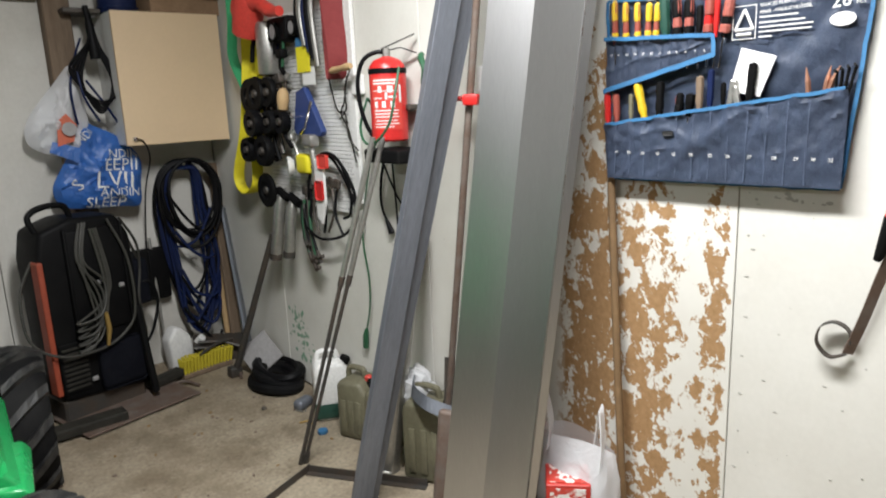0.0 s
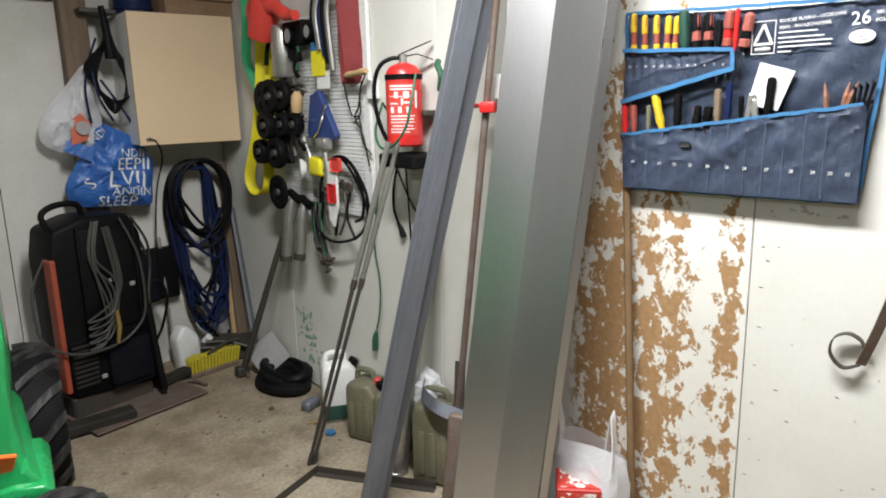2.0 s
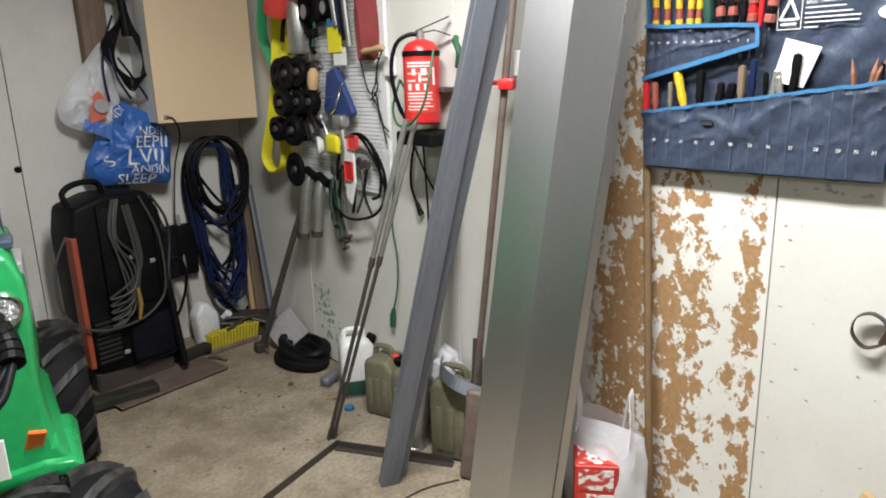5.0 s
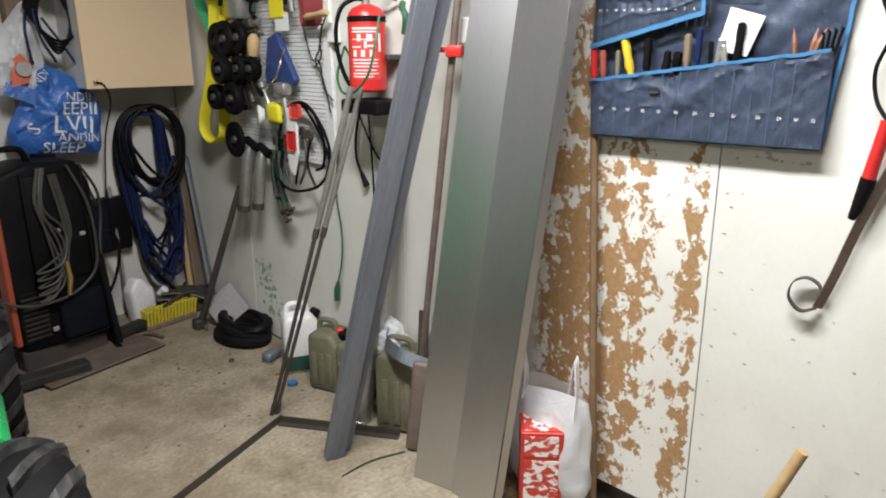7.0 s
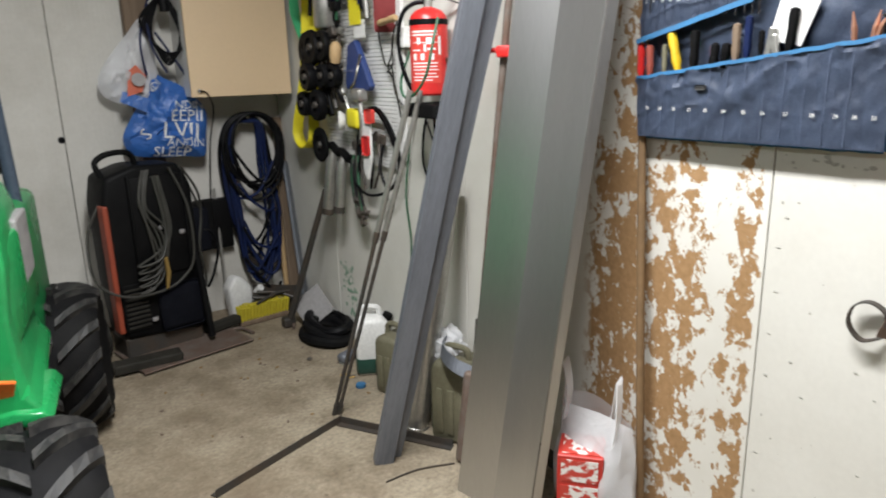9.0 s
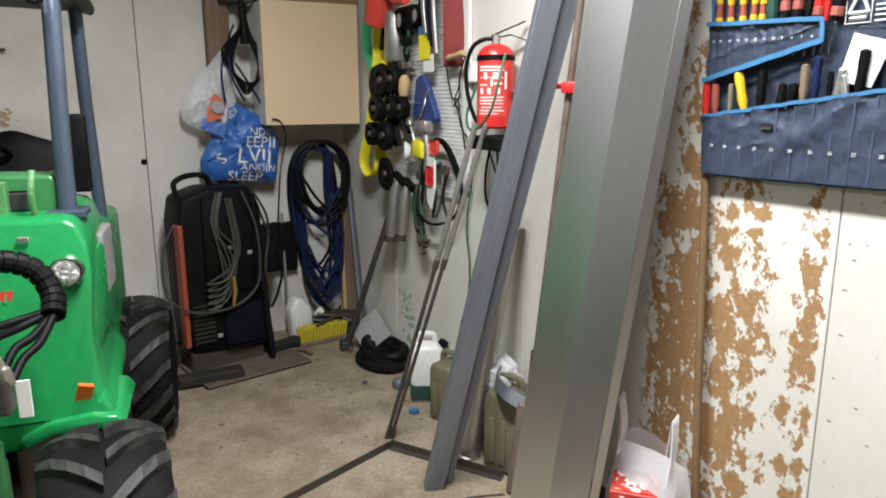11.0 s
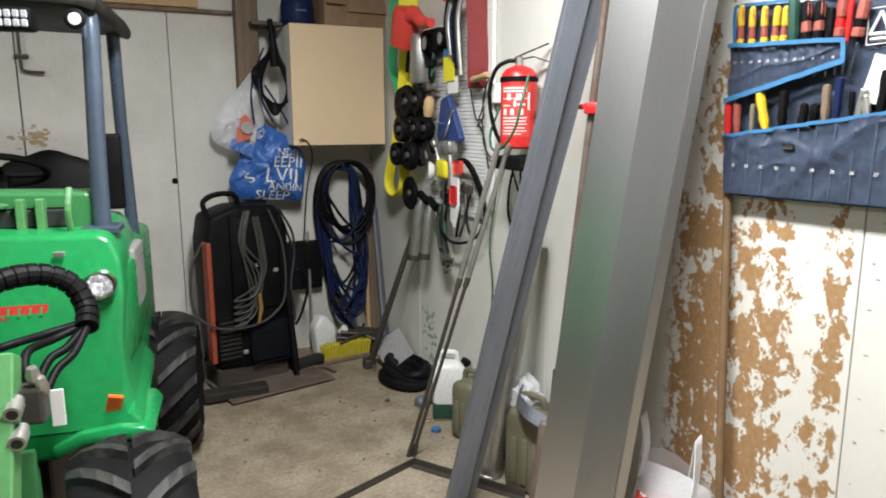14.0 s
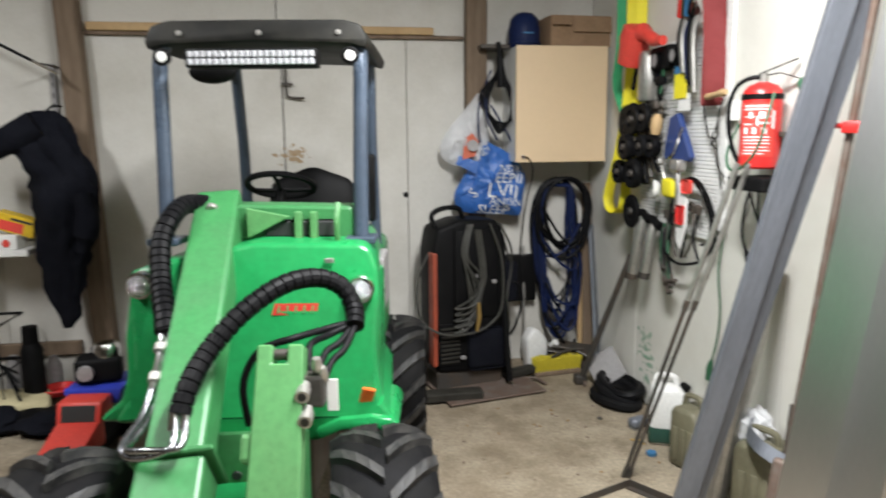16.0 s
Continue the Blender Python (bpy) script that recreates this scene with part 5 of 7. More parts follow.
# ---- corner: rake bar, plate, brush, bottle ----
bar2 = thing("rake_handle", pose(0, 0, 0), "dark tapered iron bar leaning in the corner", "iron bar")
part("bar", tube(bmesh.new(), [(1.93, 3.78, 0.03), (2.08, 3.50, 0.80)], [0.02, 0.015], 8), "darksteel", bar2, smooth=True)
part("tip", boxm(-0.035, 0.035, -0.03, 0.03, 0, 0.06, 0.012, 2, pose(1.925, 3.785, 0)), "darksteel", bar2)
solo("grey_plate", boxm(0, 0.185, -0.004, 0.004, 0, 0.185, 0.003, 1), "greylid", "square dull grey sheet propped against the wall", "plate", pose(1.995, 3.66, 0.003, 0, 0, -48) @ pose(0, 0, 0, -24, 0, 0) @ pose(0, 0, 0, 0, -42, 0))
br = thing("yellow_broom", pose(1.845, 3.975, 0, 0, 0, 8), "yellow bristled broom head lying in the corner", "broom")
part("stock", boxm(-0.15, 0.15, -0.03, 0.03, 0.0, 0.03, 0.008, 2), "oldwood", br)
for i in range(15):
    for j in range(3):
        part("bristle_tuft", tube(bmesh.new(), [(-0.14 + 0.02 * i, -0.02 + 0.02 * j, 0.028), (-0.145 + 0.0207 * i, -0.035 + 0.03 * j, 0.115 + rnd.uniform(-0.006, 0.006))], [0.006, 0.0085], 6), "bristle", br)
bt = thing("white_bottle", pose(1.775, 4.16, 0, 0, 0, 12), "dirty white plastic bottle tilted in the corner", "bottle")
part("bottle", prism([(-0.075, 0), (0.075, 0), (0.07, 0.17), (0.02, 0.24), (-0.02, 0.25), (-0.07, 0.19)], 0.09, 0.02, "y", pose(0, -0.045, 0.0, 0, -6, 0), seg=3), "white", bt, smooth=True)
sc = thing("floor_scraper", pose(0, 0, 0), "dark scraper and tool pile in the corner", "scraper")
part("blade", boxm(-0.16, 0.16, -0.08, 0.08, 0, 0.012, 0.004, 1, pose(1.99, 4.08, 0.11, 12, 6, -20)), "darksteel", sc)
part("block", boxm(-0.13, 0.13, -0.06, 0.06, 0, 0.105, 0.01, 2, pose(2.0, 4.1, 0.0, 0, 0, -20)), "darksteel", sc)
for k, (a, b) in enumerate((((1.80, 3.93, 0.12), (2.02, 4.0, 0.14)), ((1.84, 4.05, 0.15), (2.06, 3.95, 0.09)), ((1.62, 3.9, 0.012), (1.72, 3.78, 0.012)), ((1.97, 3.86, 0.012), (1.93, 3.72, 0.012)))):
    solo("iron_hook", tube(bmesh.new(), spline([a, tuple((Vector(a) + Vector(b)) / 2 + Vector((0.01, 0.02, 0.012))), b], 5), 0.009, 7), "rust" if k > 1 else "darksteel", "dark iron hook lying among the corner clutter", "hook", group="corner scraps", smooth=True)
solo("plastic_tube", lathe(bmesh.new(), [(0.0, 0), (0.02, 0), (0.022, 0.05), (0, 0.055)], 12), "white", "white plastic tube end among the clutter", "cap", pose(1.86, 4.12, 0.13, 40, 30, 0), smooth=True)
solo("pale_stick", tube(bmesh.new(), [(2.065, 4.16, 0.0), (2.085, 4.27, 0.76)], 0.017, 10), "palewood", "pale round wooden stick standing in the corner", "stick", smooth=True)
solo("corner_plank", boxm(-0.035, 0.035, -0.01, 0.01, 0, 1.14, 0.003, 1), "oldwood", "grey weathered narrow plank standing in the corner", "plank", between((2.10, 4.12, 0.0), (2.125, 4.27, 1.13)) @ pose(0, 0, 0, 0, 0, 30))
solo("corner_plank", boxm(-0.05, 0.05, -0.009, 0.009, 0, 0.9, 0.003, 1), "barsteel", "grey weathered narrow plank standing in the corner", "plank", between((2.115, 3.98, 0.0), (2.13, 4.2, 0.9)) @ pose(0, 0, 0, 0, 0, 60))
solo("tool_case", boxm(1.585, 1.79, 4.215, 4.295, 0.40, 0.69, 0.015, 2), "black", "flat black plastic case hung behind the washer lance", "case", smooth=True)
wand = thing("washer_lance", pose(0, 0, 0), "thin steel washer lance with dark trigger leaning on the wall", "lance")
part("lance", tube(bmesh.new(), [(1.70, 4.16, 0.0), (1.71, 4.25, 0.75)], 0.0085, 8), "galv", wand, smooth=True)
part("trigger", boxm(-0.03, 0.03, -0.02, 0.02, 0.45, 0.70, 0.012, 2, pose(1.655, 4.22, 0)), "black", wand)

# ---- back wall: cabinet and what stands on it ----
cab = thing("wall_cabinet", pose(0, 0, 0), "beech laminate wall cabinet with one closed door", "cabinet")
part("carcass", boxm(1.585, 2.118, 4.0, 4.297, 1.275, 1.92, 0.003, 1), "white", cab, "pale grey side panels")
dr = part("door", boxm(1.583, 2.12, 3.978, 3.997, 1.273, 1.922, 0.002, 1), "beech", cab)
part("lock", lathe(bmesh.new(), [(0, 0.016), (0.010, 0.014), (0.013, 0.008), (0.013, 0)], 14, pose(1.622, 3.978, 1.305, 90, 0, 0)), "chrome", dr, "round chrome lock knob", True)
bx = thing("cardboard_box", pose(1.98, 4.14, 1.9225, 0, 0, 3), "brown open cardboard box on the cabinet", "box")
part("carton", boxm(-0.20, 0.20, -0.13, 0.13, 0, 0.17, 0.004, 1), "cardboard", bx)
part("flap", boxm(-0.07, 0.2, -0.002, 0.002, -0.09, 0.0, 0.001, 1, pose(0, -0.134, 0.168, -8, 0, 0)), "cardboard", bx)
part("flap", boxm(-0.2, -0.09, -0.002, 0.002, -0.06, 0.0, 0.001, 1, pose(0, -0.134, 0.168, -25, 0, 0)), "cardboard", bx)
hat = thing("blue_helmet", pose(1.665, 4.12, 1.9225), "dark blue hard cap resting on the cabinet", "helmet")
part("shell", lathe(bmesh.new(), [(0, 0), (0.085, 0), (0.09, 0.02), (0.092, 0.1), (0.08, 0.16), (0.05, 0.19), (0, 0.20)], 22), "bluehose", hat, smooth=True)
part("brim", lathe(bmesh.new(), [(0.088, 0.018), (0.098, 0.02), (0.098, 0.028), (0.088, 0.03)], 22), "bluehose", hat)
part("print_bar", boxm(-0.03, 0.03, -0.096, -0.09, 0.07, 0.078), "bluetrim", hat)

# cables and carrier bags on the post
hookk = thing("post_hook", pose(1.50, 4.12, 1.93), "dark iron hook bar beside the cabinet", "hook")
part("bar", boxm(-0.09, 0.08, -0.012, 0.17, -0.01, 0.012, 0.003, 1), "darksteel", hookk)
for k in range(5):
    w = 0.07 + 0.012 * k
    c = [(1.515, 4.10, 1.93), (1.515 - 0.2 * w, 4.09 - 0.004 * k, 1.78), (1.515 - w, 4.09, 1.60 + 0.012 * k), (1.51, 4.08 - 0.005 * k, 1.44 + 0.014 * k), (1.515 + w, 4.09, 1.58), (1.515 + 0.3 * w, 4.10, 1.76), (1.52, 4.10, 1.93)]
    o = thing("cable_coil", pose(0, 0, 0), "black power cable coiled over the hook", "cable", "coiled cables")
    part("cord", tube(bmesh.new(), spline(c, 8), 0.0065, 8), "rubber", o, smooth=True)
solo("cable_tail", tube(bmesh.new(), spline([(1.505, 4.09, 1.95), (1.515, 4.085, 1.84), (1.52, 4.08, 1.70)], 6), [0.014] * 5 + [0.02] * 4 + [0.025] * 4, 10), "rubber", "black cables tied together below the hook", "cable", smooth=True)
o = thing("cabinet_cord", pose(0, 0, 0), "thin black cord hanging from the cabinet lock", "cord")
part("cord", tube(bmesh.new(), spline([(1.622, 3.965, 1.305), (1.66, 3.97, 1.29), (1.69, 4.0, 1.20), (1.69, 4.15, 1.0), (1.68, 4.25, 0.6)], 6), 0.004, 6), "rubber", o, smooth=True)


def soft_bag(name, outline, y0, depth, mat, label, seed, handles):
    """A hanging bag: a puffed and creased outline."""
    o = thing(name, pose(0, 0, 0), label, "bag", "bags on the post")
    bm = bmesh.new()
    cx = sum(p[0] for p in outline) / len(outline)
    cz = sum(p[1] for p in outline) / len(outline)
    pts = spline([(x, 0, z) for x, z in outline], 6, True)
    rings = []
    for k in range(9):
        s = k / 8
        puff = math.sqrt(max(0, 1 - s * s))
        ring = []
        for p in pts:
            x, z = cx + (p.x - cx) * s, cz + (p.z - cz) * s
            cr = noise.noise(Vector((x * 13 + seed, z * 9, seed))) * 0.03 + noise.noise(Vector((x * 30 + z * 14, z * 24 - x * 10, seed))) * 0.012
            cr += 0.016 * max(0.0, 0.12 - abs(noise.noise(Vector((x * 9 - z * 7, z * 6 + x * 5, seed + 2))))) / 0.12
            ring.append((x, z, puff * depth / 2 + cr * (0.4 + puff)))
        rings.append(ring)
    for sgn in (1, -1):
        vs = [[bm.verts.new((x, y0 - sgn * (max(0.002, d) if sgn > 0 else max(0.002, d * 0.4)), z)) for x, z, d in ring] for ring in rings[1:]]
        c = bm.verts.new((cx, y0 - sgn * depth / 2 * (1 if sgn > 0 else 0.4), cz))
        n = len(pts)
        for j in range(n):
            bm.faces.new((c, vs[0][j], vs[0][(j + 1) % n]))
        for a, b in zip(vs, vs[1:]):
            for j in range(n):
                bm.faces.new((a[j], b[j], b[(j + 1) % n], a[(j + 1) % n]))
    bmesh.ops.remove_doubles(bm, verts=bm.verts, dist=0.0045)
    part("bag_body", bm, mat, o, smooth=True)
    for h in handles:
        part("bag_handle", tube(bmesh.new(), spline(h, 6), 0.006, 6), "bluehose", o, smooth=True)
    return o


def bag_skin(bag):
    bm = bmesh.new()
    bm.from_mesh(next(c for c in bag.children if c.name.startswith("bag_body")).data)
    return bm


def drape(ob, skin, m):
    """Lay flat lettering onto a creased skin; what misses the skin is cut away."""
    bm = bmesh.new()
    bm.from_mesh(ob.data)
    bm.transform(m)
    bmesh.ops.triangulate(bm, faces=bm.faces)
    bmesh.ops.subdivide_edges(bm, edges=[e for e in bm.edges if e.calc_length() > 0.012], cuts=2)
    off = []
    for v in bm.verts:
        hit = skin.ray_cast(Vector((v.co.x, 3.5, v.co.z)), Vector((0, 1, 0)))
        if hit[0] is None:
            off.append(v)
        else:
            v.co.y = hit[0].y - 0.003 + (v.co.y - 4.0)
    bmesh.ops.delete(bm, geom=off, context="VERTS")
    bm.transform(m.inverted())
    bm.to_mesh(ob.data)
    bm.free()


wbag = soft_bag("white_carrier_bag", [(1.43, 1.68), (1.33, 1.58), (1.22, 1.45), (1.18, 1.36), (1.20, 1.29), (1.30, 1.24), (1.42, 1.22), (1.47, 1.35), (1.46, 1.55)], 4.19, 0.14, "film", "white plastic carrier bag with orange print", 1.0, [[(1.43, 4.17, 1.66), (1.44, 4.13, 1.72), (1.47, 4.11, 1.80)]])
part("orange_print", prism([(0, 0), (0.075, 0.02), (0.10, 0.10), (0.06, 0.155), (0.015, 0.12)], 0.003, 0.0, "y", pose(1.295, 4.085, 1.29, -8, 0, 0)), "orange", wbag)
part("white_disc", lathe(bmesh.new(), [(0.034, 0), (0.034, 0.002), (0, 0.002)], 20, pose(1.355, 4.08, 1.37, 82, 0, 0)), "greylid", wbag)
part("blue_print", prism([(0, 0.02), (0.12, -0.04), (0.14, 0.03), (0.02, 0.07)], 0.003, 0.0, "y", pose(1.255, 4.085, 1.245, -4, 0, 0)), "bluebag", wbag)
bbag = soft_bag("blue_carrier_bag", [(1.42, 1.40), (1.50, 1.37), (1.60, 1.31), (1.685, 1.20), (1.675, 1.06), (1.655, 0.955), (1.55, 0.96), (1.42, 0.965), (1.29, 0.99), (1.255, 1.08), (1.32, 1.20), (1.385, 1.30)], 4.15, 0.11, "bluebag", "blue plastic carrier bag with white lettering", 7.0, [[(1.40, 4.10, 1.39), (1.385, 4.08, 1.52), (1.40, 4.09, 1.62), (1.44, 4.10, 1.66)], [(1.50, 4.09, 1.40), (1.44, 4.07, 1.52), (1.43, 4.09, 1.64)], [(1.60, 4.11, 1.37), (1.54, 4.08, 1.47), (1.46, 4.08, 1.60)]])
skin = BVHTree.FromBMesh(bag_skin(bbag))
for t, s, x, z, r in (("NDIN", 0.062, 1.515, 1.218, -4), ("EEPIN", 0.088, 1.487, 1.155, -4), ("LVIN", 0.122, 1.437, 1.072, -6), ("ANDIN", 0.062, 1.455, 1.028, -6), ("SLEEP", 0.078, 1.385, 0.975, -5), ("S", 0.085, 1.365, 1.06, 42), ("NDI", 0.05, 1.40, 1.29, 40)):
    lay = pose(x, 4.0, z, 90, 0, 0) @ pose(0, 0, 0, 0, 0, r)
    drape(words(t, s, lay, "print", bbag, depth=0.0006), skin, lay)

# blue air hose hung in a long coil
hose = thing("air_hose_coil", pose(0, 0, 0), "dark blue and black air hose hung in a long coil", "hose")
rh = random.Random(23)
for k in range(8):
    # long turns that reach down to the floor clutter
    wl, wr, zb = rh.uniform(0.10, 0.17), rh.uniform(0.06, 0.13), rh.uniform(0.16, 0.34)
    xb, d = 1.93 + rh.uniform(-0.03, 0.07), 4.225 - 0.009 * k
    c = [(1.92, d, 1.165 - 0.006 * k), (1.92 - wl * 0.72, d, 1.10), (1.92 - wl, d + 0.01, 0.90), (1.92 - wl * 0.82 + rh.uniform(-0.02, 0.02), d, 0.58), (xb - 0.08, d, zb + 0.10), (xb, d - 0.01, zb), (xb + 0.06, d, zb + 0.10), (1.92 + wr + 0.03 + rh.uniform(-0.03, 0.02), d, 0.58), (1.92 + wr + rh.uniform(-0.02, 0.03), d + 0.01, 0.88), (1.92 + wr * 0.75, d, 1.09)]
    part("hose_turn", tube(bmesh.new(), spline(c, 6, True), 0.0095, 8, True), "bluehose" if k % 4 else "rubber", hose, smooth=True)
for k in range(5):
    # round turns at the top
    r, zc = 0.145 + rh.uniform(-0.02, 0.02), 0.985 + rh.uniform(-0.03, 0.02)
    xc, d = 1.925 + rh.uniform(-0.02, 0.035), 4.165 - 0.008 * k
    c = [(xc + r * 1.05 * math.cos(a), d + 0.006 * math.sin(3 * a), zc + (1.17 - zc) * math.sin(a) * (1.0 if math.sin(a) > 0 else 1.35)) for a in [2 * math.pi * j / 12 for j in range(12)]]
    part("hose_turn", tube(bmesh.new(), spline(c, 4, True), 0.0095, 8, True), "rubber", hose, smooth=True)
for k in range(7):
    # strands that wander across the middle
    z0, side_ = 1.0 - 0.11 * k, (-1) ** k
    c = [(1.92 - side_ * rh.uniform(0.08, 0.12), 4.15, z0), (1.92 - side_ * 0.03, 4.135, z0 - rh.uniform(0.09, 0.17)), (1.93 + side_ * 0.05, 4.14, z0 - rh.uniform(0.17, 0.24)), (1.93 + side_ * 0.10, 4.16, z0 - rh.uniform(0.13, 0.2))]
    part("hose_strand", tube(bmesh.new(), spline(c, 6), 0.0085, 8), "rubber" if k % 3 == 0 else "bluehose", hose, smooth=True)
part("hanger", boxm(1.912, 1.932, 4.17, 4.297, 1.13, 1.17, 0.004, 1), "white", hose, "white plastic hanger")

# ---- the black wheeled machine with its cables ----
M["orangedark"] = worn("dull_orange_red_paint", (0.30, 0.055, 0.025), (0.17, 0.035, 0.02), 0.5, 0, 5, 0.6, 60, 0.04)
M["lead"] = worn("olive_grey_cable", (0.036, 0.035, 0.029), (0.018, 0.0175, 0.014), 0.5, 0, 12, 0.6, 90, 0.05)
wd = thing("welding_machine", pose(1.265, 3.93, 0, 0, 0, 12), "tall black welding machine with orange side stripe and draped cables", "welding machine")
bm = prism([(-0.20, 0.12), (0.21, 0.08), (0.225, 0.55), (0.215, 0.86), (0.16, 0.965), (-0.06, 0.975), (-0.20, 0.93), (-0.225, 0.80), (-0.22, 0.4)], 0.24, 0.025, "y", pose(0, -0.12, 0), seg=3)
part("housing", bm, "black", wd, smooth=True)
part("front_panel", boxm(-0.10, 0.16, -0.135, -0.118, 0.42, 0.92, 0.01, 2), "black", wd, smooth=True)
part("side_stripe", boxm(-0.232, -0.205, -0.128, -0.055, 0.16, 0.80, 0.008, 2), "orangedark", wd, "orange-red side stripe")
gv = part("grille", boxm(-0.20, -0.07, -0.13, -0.118, 0.16, 0.40, 0.004, 1), "black", wd)
for k in range(9):
    part("louvre", boxm(-0.19, -0.08, -0.137, -0.13, 0.175 + 0.024 * k, 0.187 + 0.024 * k, 0.002, 1), "cable", gv)
part("top_handle", tube(bmesh.new(), spline([(-0.20, -0.08, 0.93), (-0.215, -0.07, 1.0), (-0.15, -0.06, 1.035), (-0.05, -0.05, 1.03), (-0.02, -0.04, 0.97)], 6), 0.014, 10), "black", wd, smooth=True)
part("lower_bag", boxm(-0.03, 0.20, -0.155, -0.12, 0.12, 0.36, 0.03, 3), "cloth", wd, smooth=True)
for x, z in ((-0.07, 0.36), (0.03, 0.66), (0.13, 0.62), (-0.06, 0.2)):
    part("clip", boxm(x - 0.014, x + 0.014, -0.145, -0.134, z - 0.01, z + 0.012, 0.004, 1, pose(0, 0, 0)), "greylid", wd)
for k in range(5):
    sx, b = rnd.uniform(-0.02, 0.02), 0.36 + 0.035 * k
    c = [(-0.02 + sx, -0.14, 0.95), (-0.06 + sx, -0.16, 0.78), (-0.03 + 0.016 * k, -0.17, b + 0.16), (-0.05 + 0.01 * k, -0.18 - 0.004 * k, b + 0.02), (-0.13, -0.18 - 0.004 * k, b), (-0.01, -0.17, b + 0.05), (0.05 + sx, -0.16, 0.65), (0.02 + sx, -0.15, 0.92)]
    part("lead", tube(bmesh.new(), spline(c, 7), 0.0058, 8), "lead", wd, smooth=True)
for c in ([(0.10, -0.14, 0.95), (0.16, -0.17, 0.75), (0.16, -0.18, 0.5), (0.10, -0.18, 0.40), (-0.02, -0.18, 0.35), (-0.20, -0.17, 0.36), (-0.30, -0.1, 0.45), (-0.29, -0.05, 0.65), (-0.22, -0.05, 0.8)], [(0.18, -0.1, 0.94), (0.27, -0.06, 0.8), (0.29, -0.03, 0.66), (0.25, -0.06, 0.5), (0.28, -0.03, 0.3), (0.2, -0.1, 0.24)], [(0.2, -0.05, 0.92), (0.3, 0.0, 0.7), (0.31, 0.0, 0.62)]):
    part("lead", tube(bmesh.new(), spline(c, 7), 0.0066, 8), "lead", wd, smooth=True)
part("torch_handle", tube(bmesh.new(), [(0.0, -0.19, 0.36), (0.015, -0.19, 0.44), (0.01, -0.19, 0.52)], [0.008, 0.013, 0.01], 8), "brass", wd, "brass torch end", True)
part("side_pouch", boxm(0.22, 0.34, -0.03, 0.06, 0.46, 0.70, 0.02, 3), "cloth", wd, smooth=True)
part("stay", tube(bmesh.new(), [(0.19, -0.14, 0.5), (0.20, -0.2, 0.05)], 0.018, 8), "black", wd)
for x in (-0.265, 0.265):
    wl = part("wheel", lathe(bmesh.new(), [(0, -0.02), (0.09, -0.02), (0.118, -0.012), (0.118, 0.012), (0.09, 0.02), (0, 0.02)], 24, pose(x, 0.06, 0.118, 0, 90, 0)), "cable", wd, smooth=True)
    part("rim", lathe(bmesh.new(), [(0, -0.024), (0.03, -0.024), (0.075, -0.021), (0.075, 0.021), (0.03, 0.024), (0, 0.024)], 20, pose(x, 0.06, 0.118, 0, 90, 0)), "greylid", wl, smooth=True)
for x0, x1 in ((-0.11, -0.095), (0.155, 0.17)):
    part("housing_ridge", boxm(x0, x1, -0.146, -0.12, 0.40, 0.93, 0.006, 2), "black", wd, smooth=True)
part("power_cord", tube(bmesh.new(), spline([(0.22, 0.0, 0.55), (0.32, -0.03, 0.58), (0.36, -0.04, 0.48), (0.33, -0.03, 0.34), (0.29, -0.02, 0.26)], 6), 0.008, 8), "rubber", wd, smooth=True)
tray = part("base_plate", boxm(-0.22, 0.36, -0.34, 0.06, 0.012, 0.02, 0.002, 1), "rust", wd, "rusty brown base plate")
part("foot_rail", boxm(-0.27, 0.05, -0.32, -0.23, 0.012, 0.062, 0.01, 2, pose(0, 0, 0, 0, 0, -12)), "cable", wd)
part("foot_rail", boxm(0.20, 0.42, -0.16, -0.09, 0.02, 0.07, 0.015, 2, pose(0, 0, 0, 0, 0, 10)), "cable", wd)
part("under_frame", boxm(-0.2, 0.2, -0.1, 0.1, 0.0, 0.12, 0.01, 1), "darksteel", wd)
for k in range(26):
    solo("floor_crumb", lathe(bmesh.new(), [(0, 0), (0.008, 0.001), (0.006, 0.006), (0, 0.008)], 6), "rust" if k % 2 else "leaf", "small dark crumb of dirt on the concrete", "crumb", pose(rnd.uniform(1.05, 2.0), rnd.uniform(2.7, 3.75), 0.0, 0, 0, rnd.uniform(0, 360)) @ Matrix.Diagonal((rnd.uniform(0.5, 1.5), rnd.uniform(0.4, 1.2), 0.7, 1)), "dirt crumbs")


# ---- the green compact loader ----
LOADER = pose(0.28, 2.25, 0, 0, 0, -9)
LINV = LOADER.inverted()
loader = thing("compact_loader", LOADER, "bright green articulated compact loader with roll bar and black tyres", "loader")


def here(x, y, z):
    """A place in the room, in the loader's own axes."""
    return LINV @ Vector((x, y, z))


def mirror_outline(half):
    return half + [(-x, z) for x, z in reversed(half) if abs(x) > 1e-6]


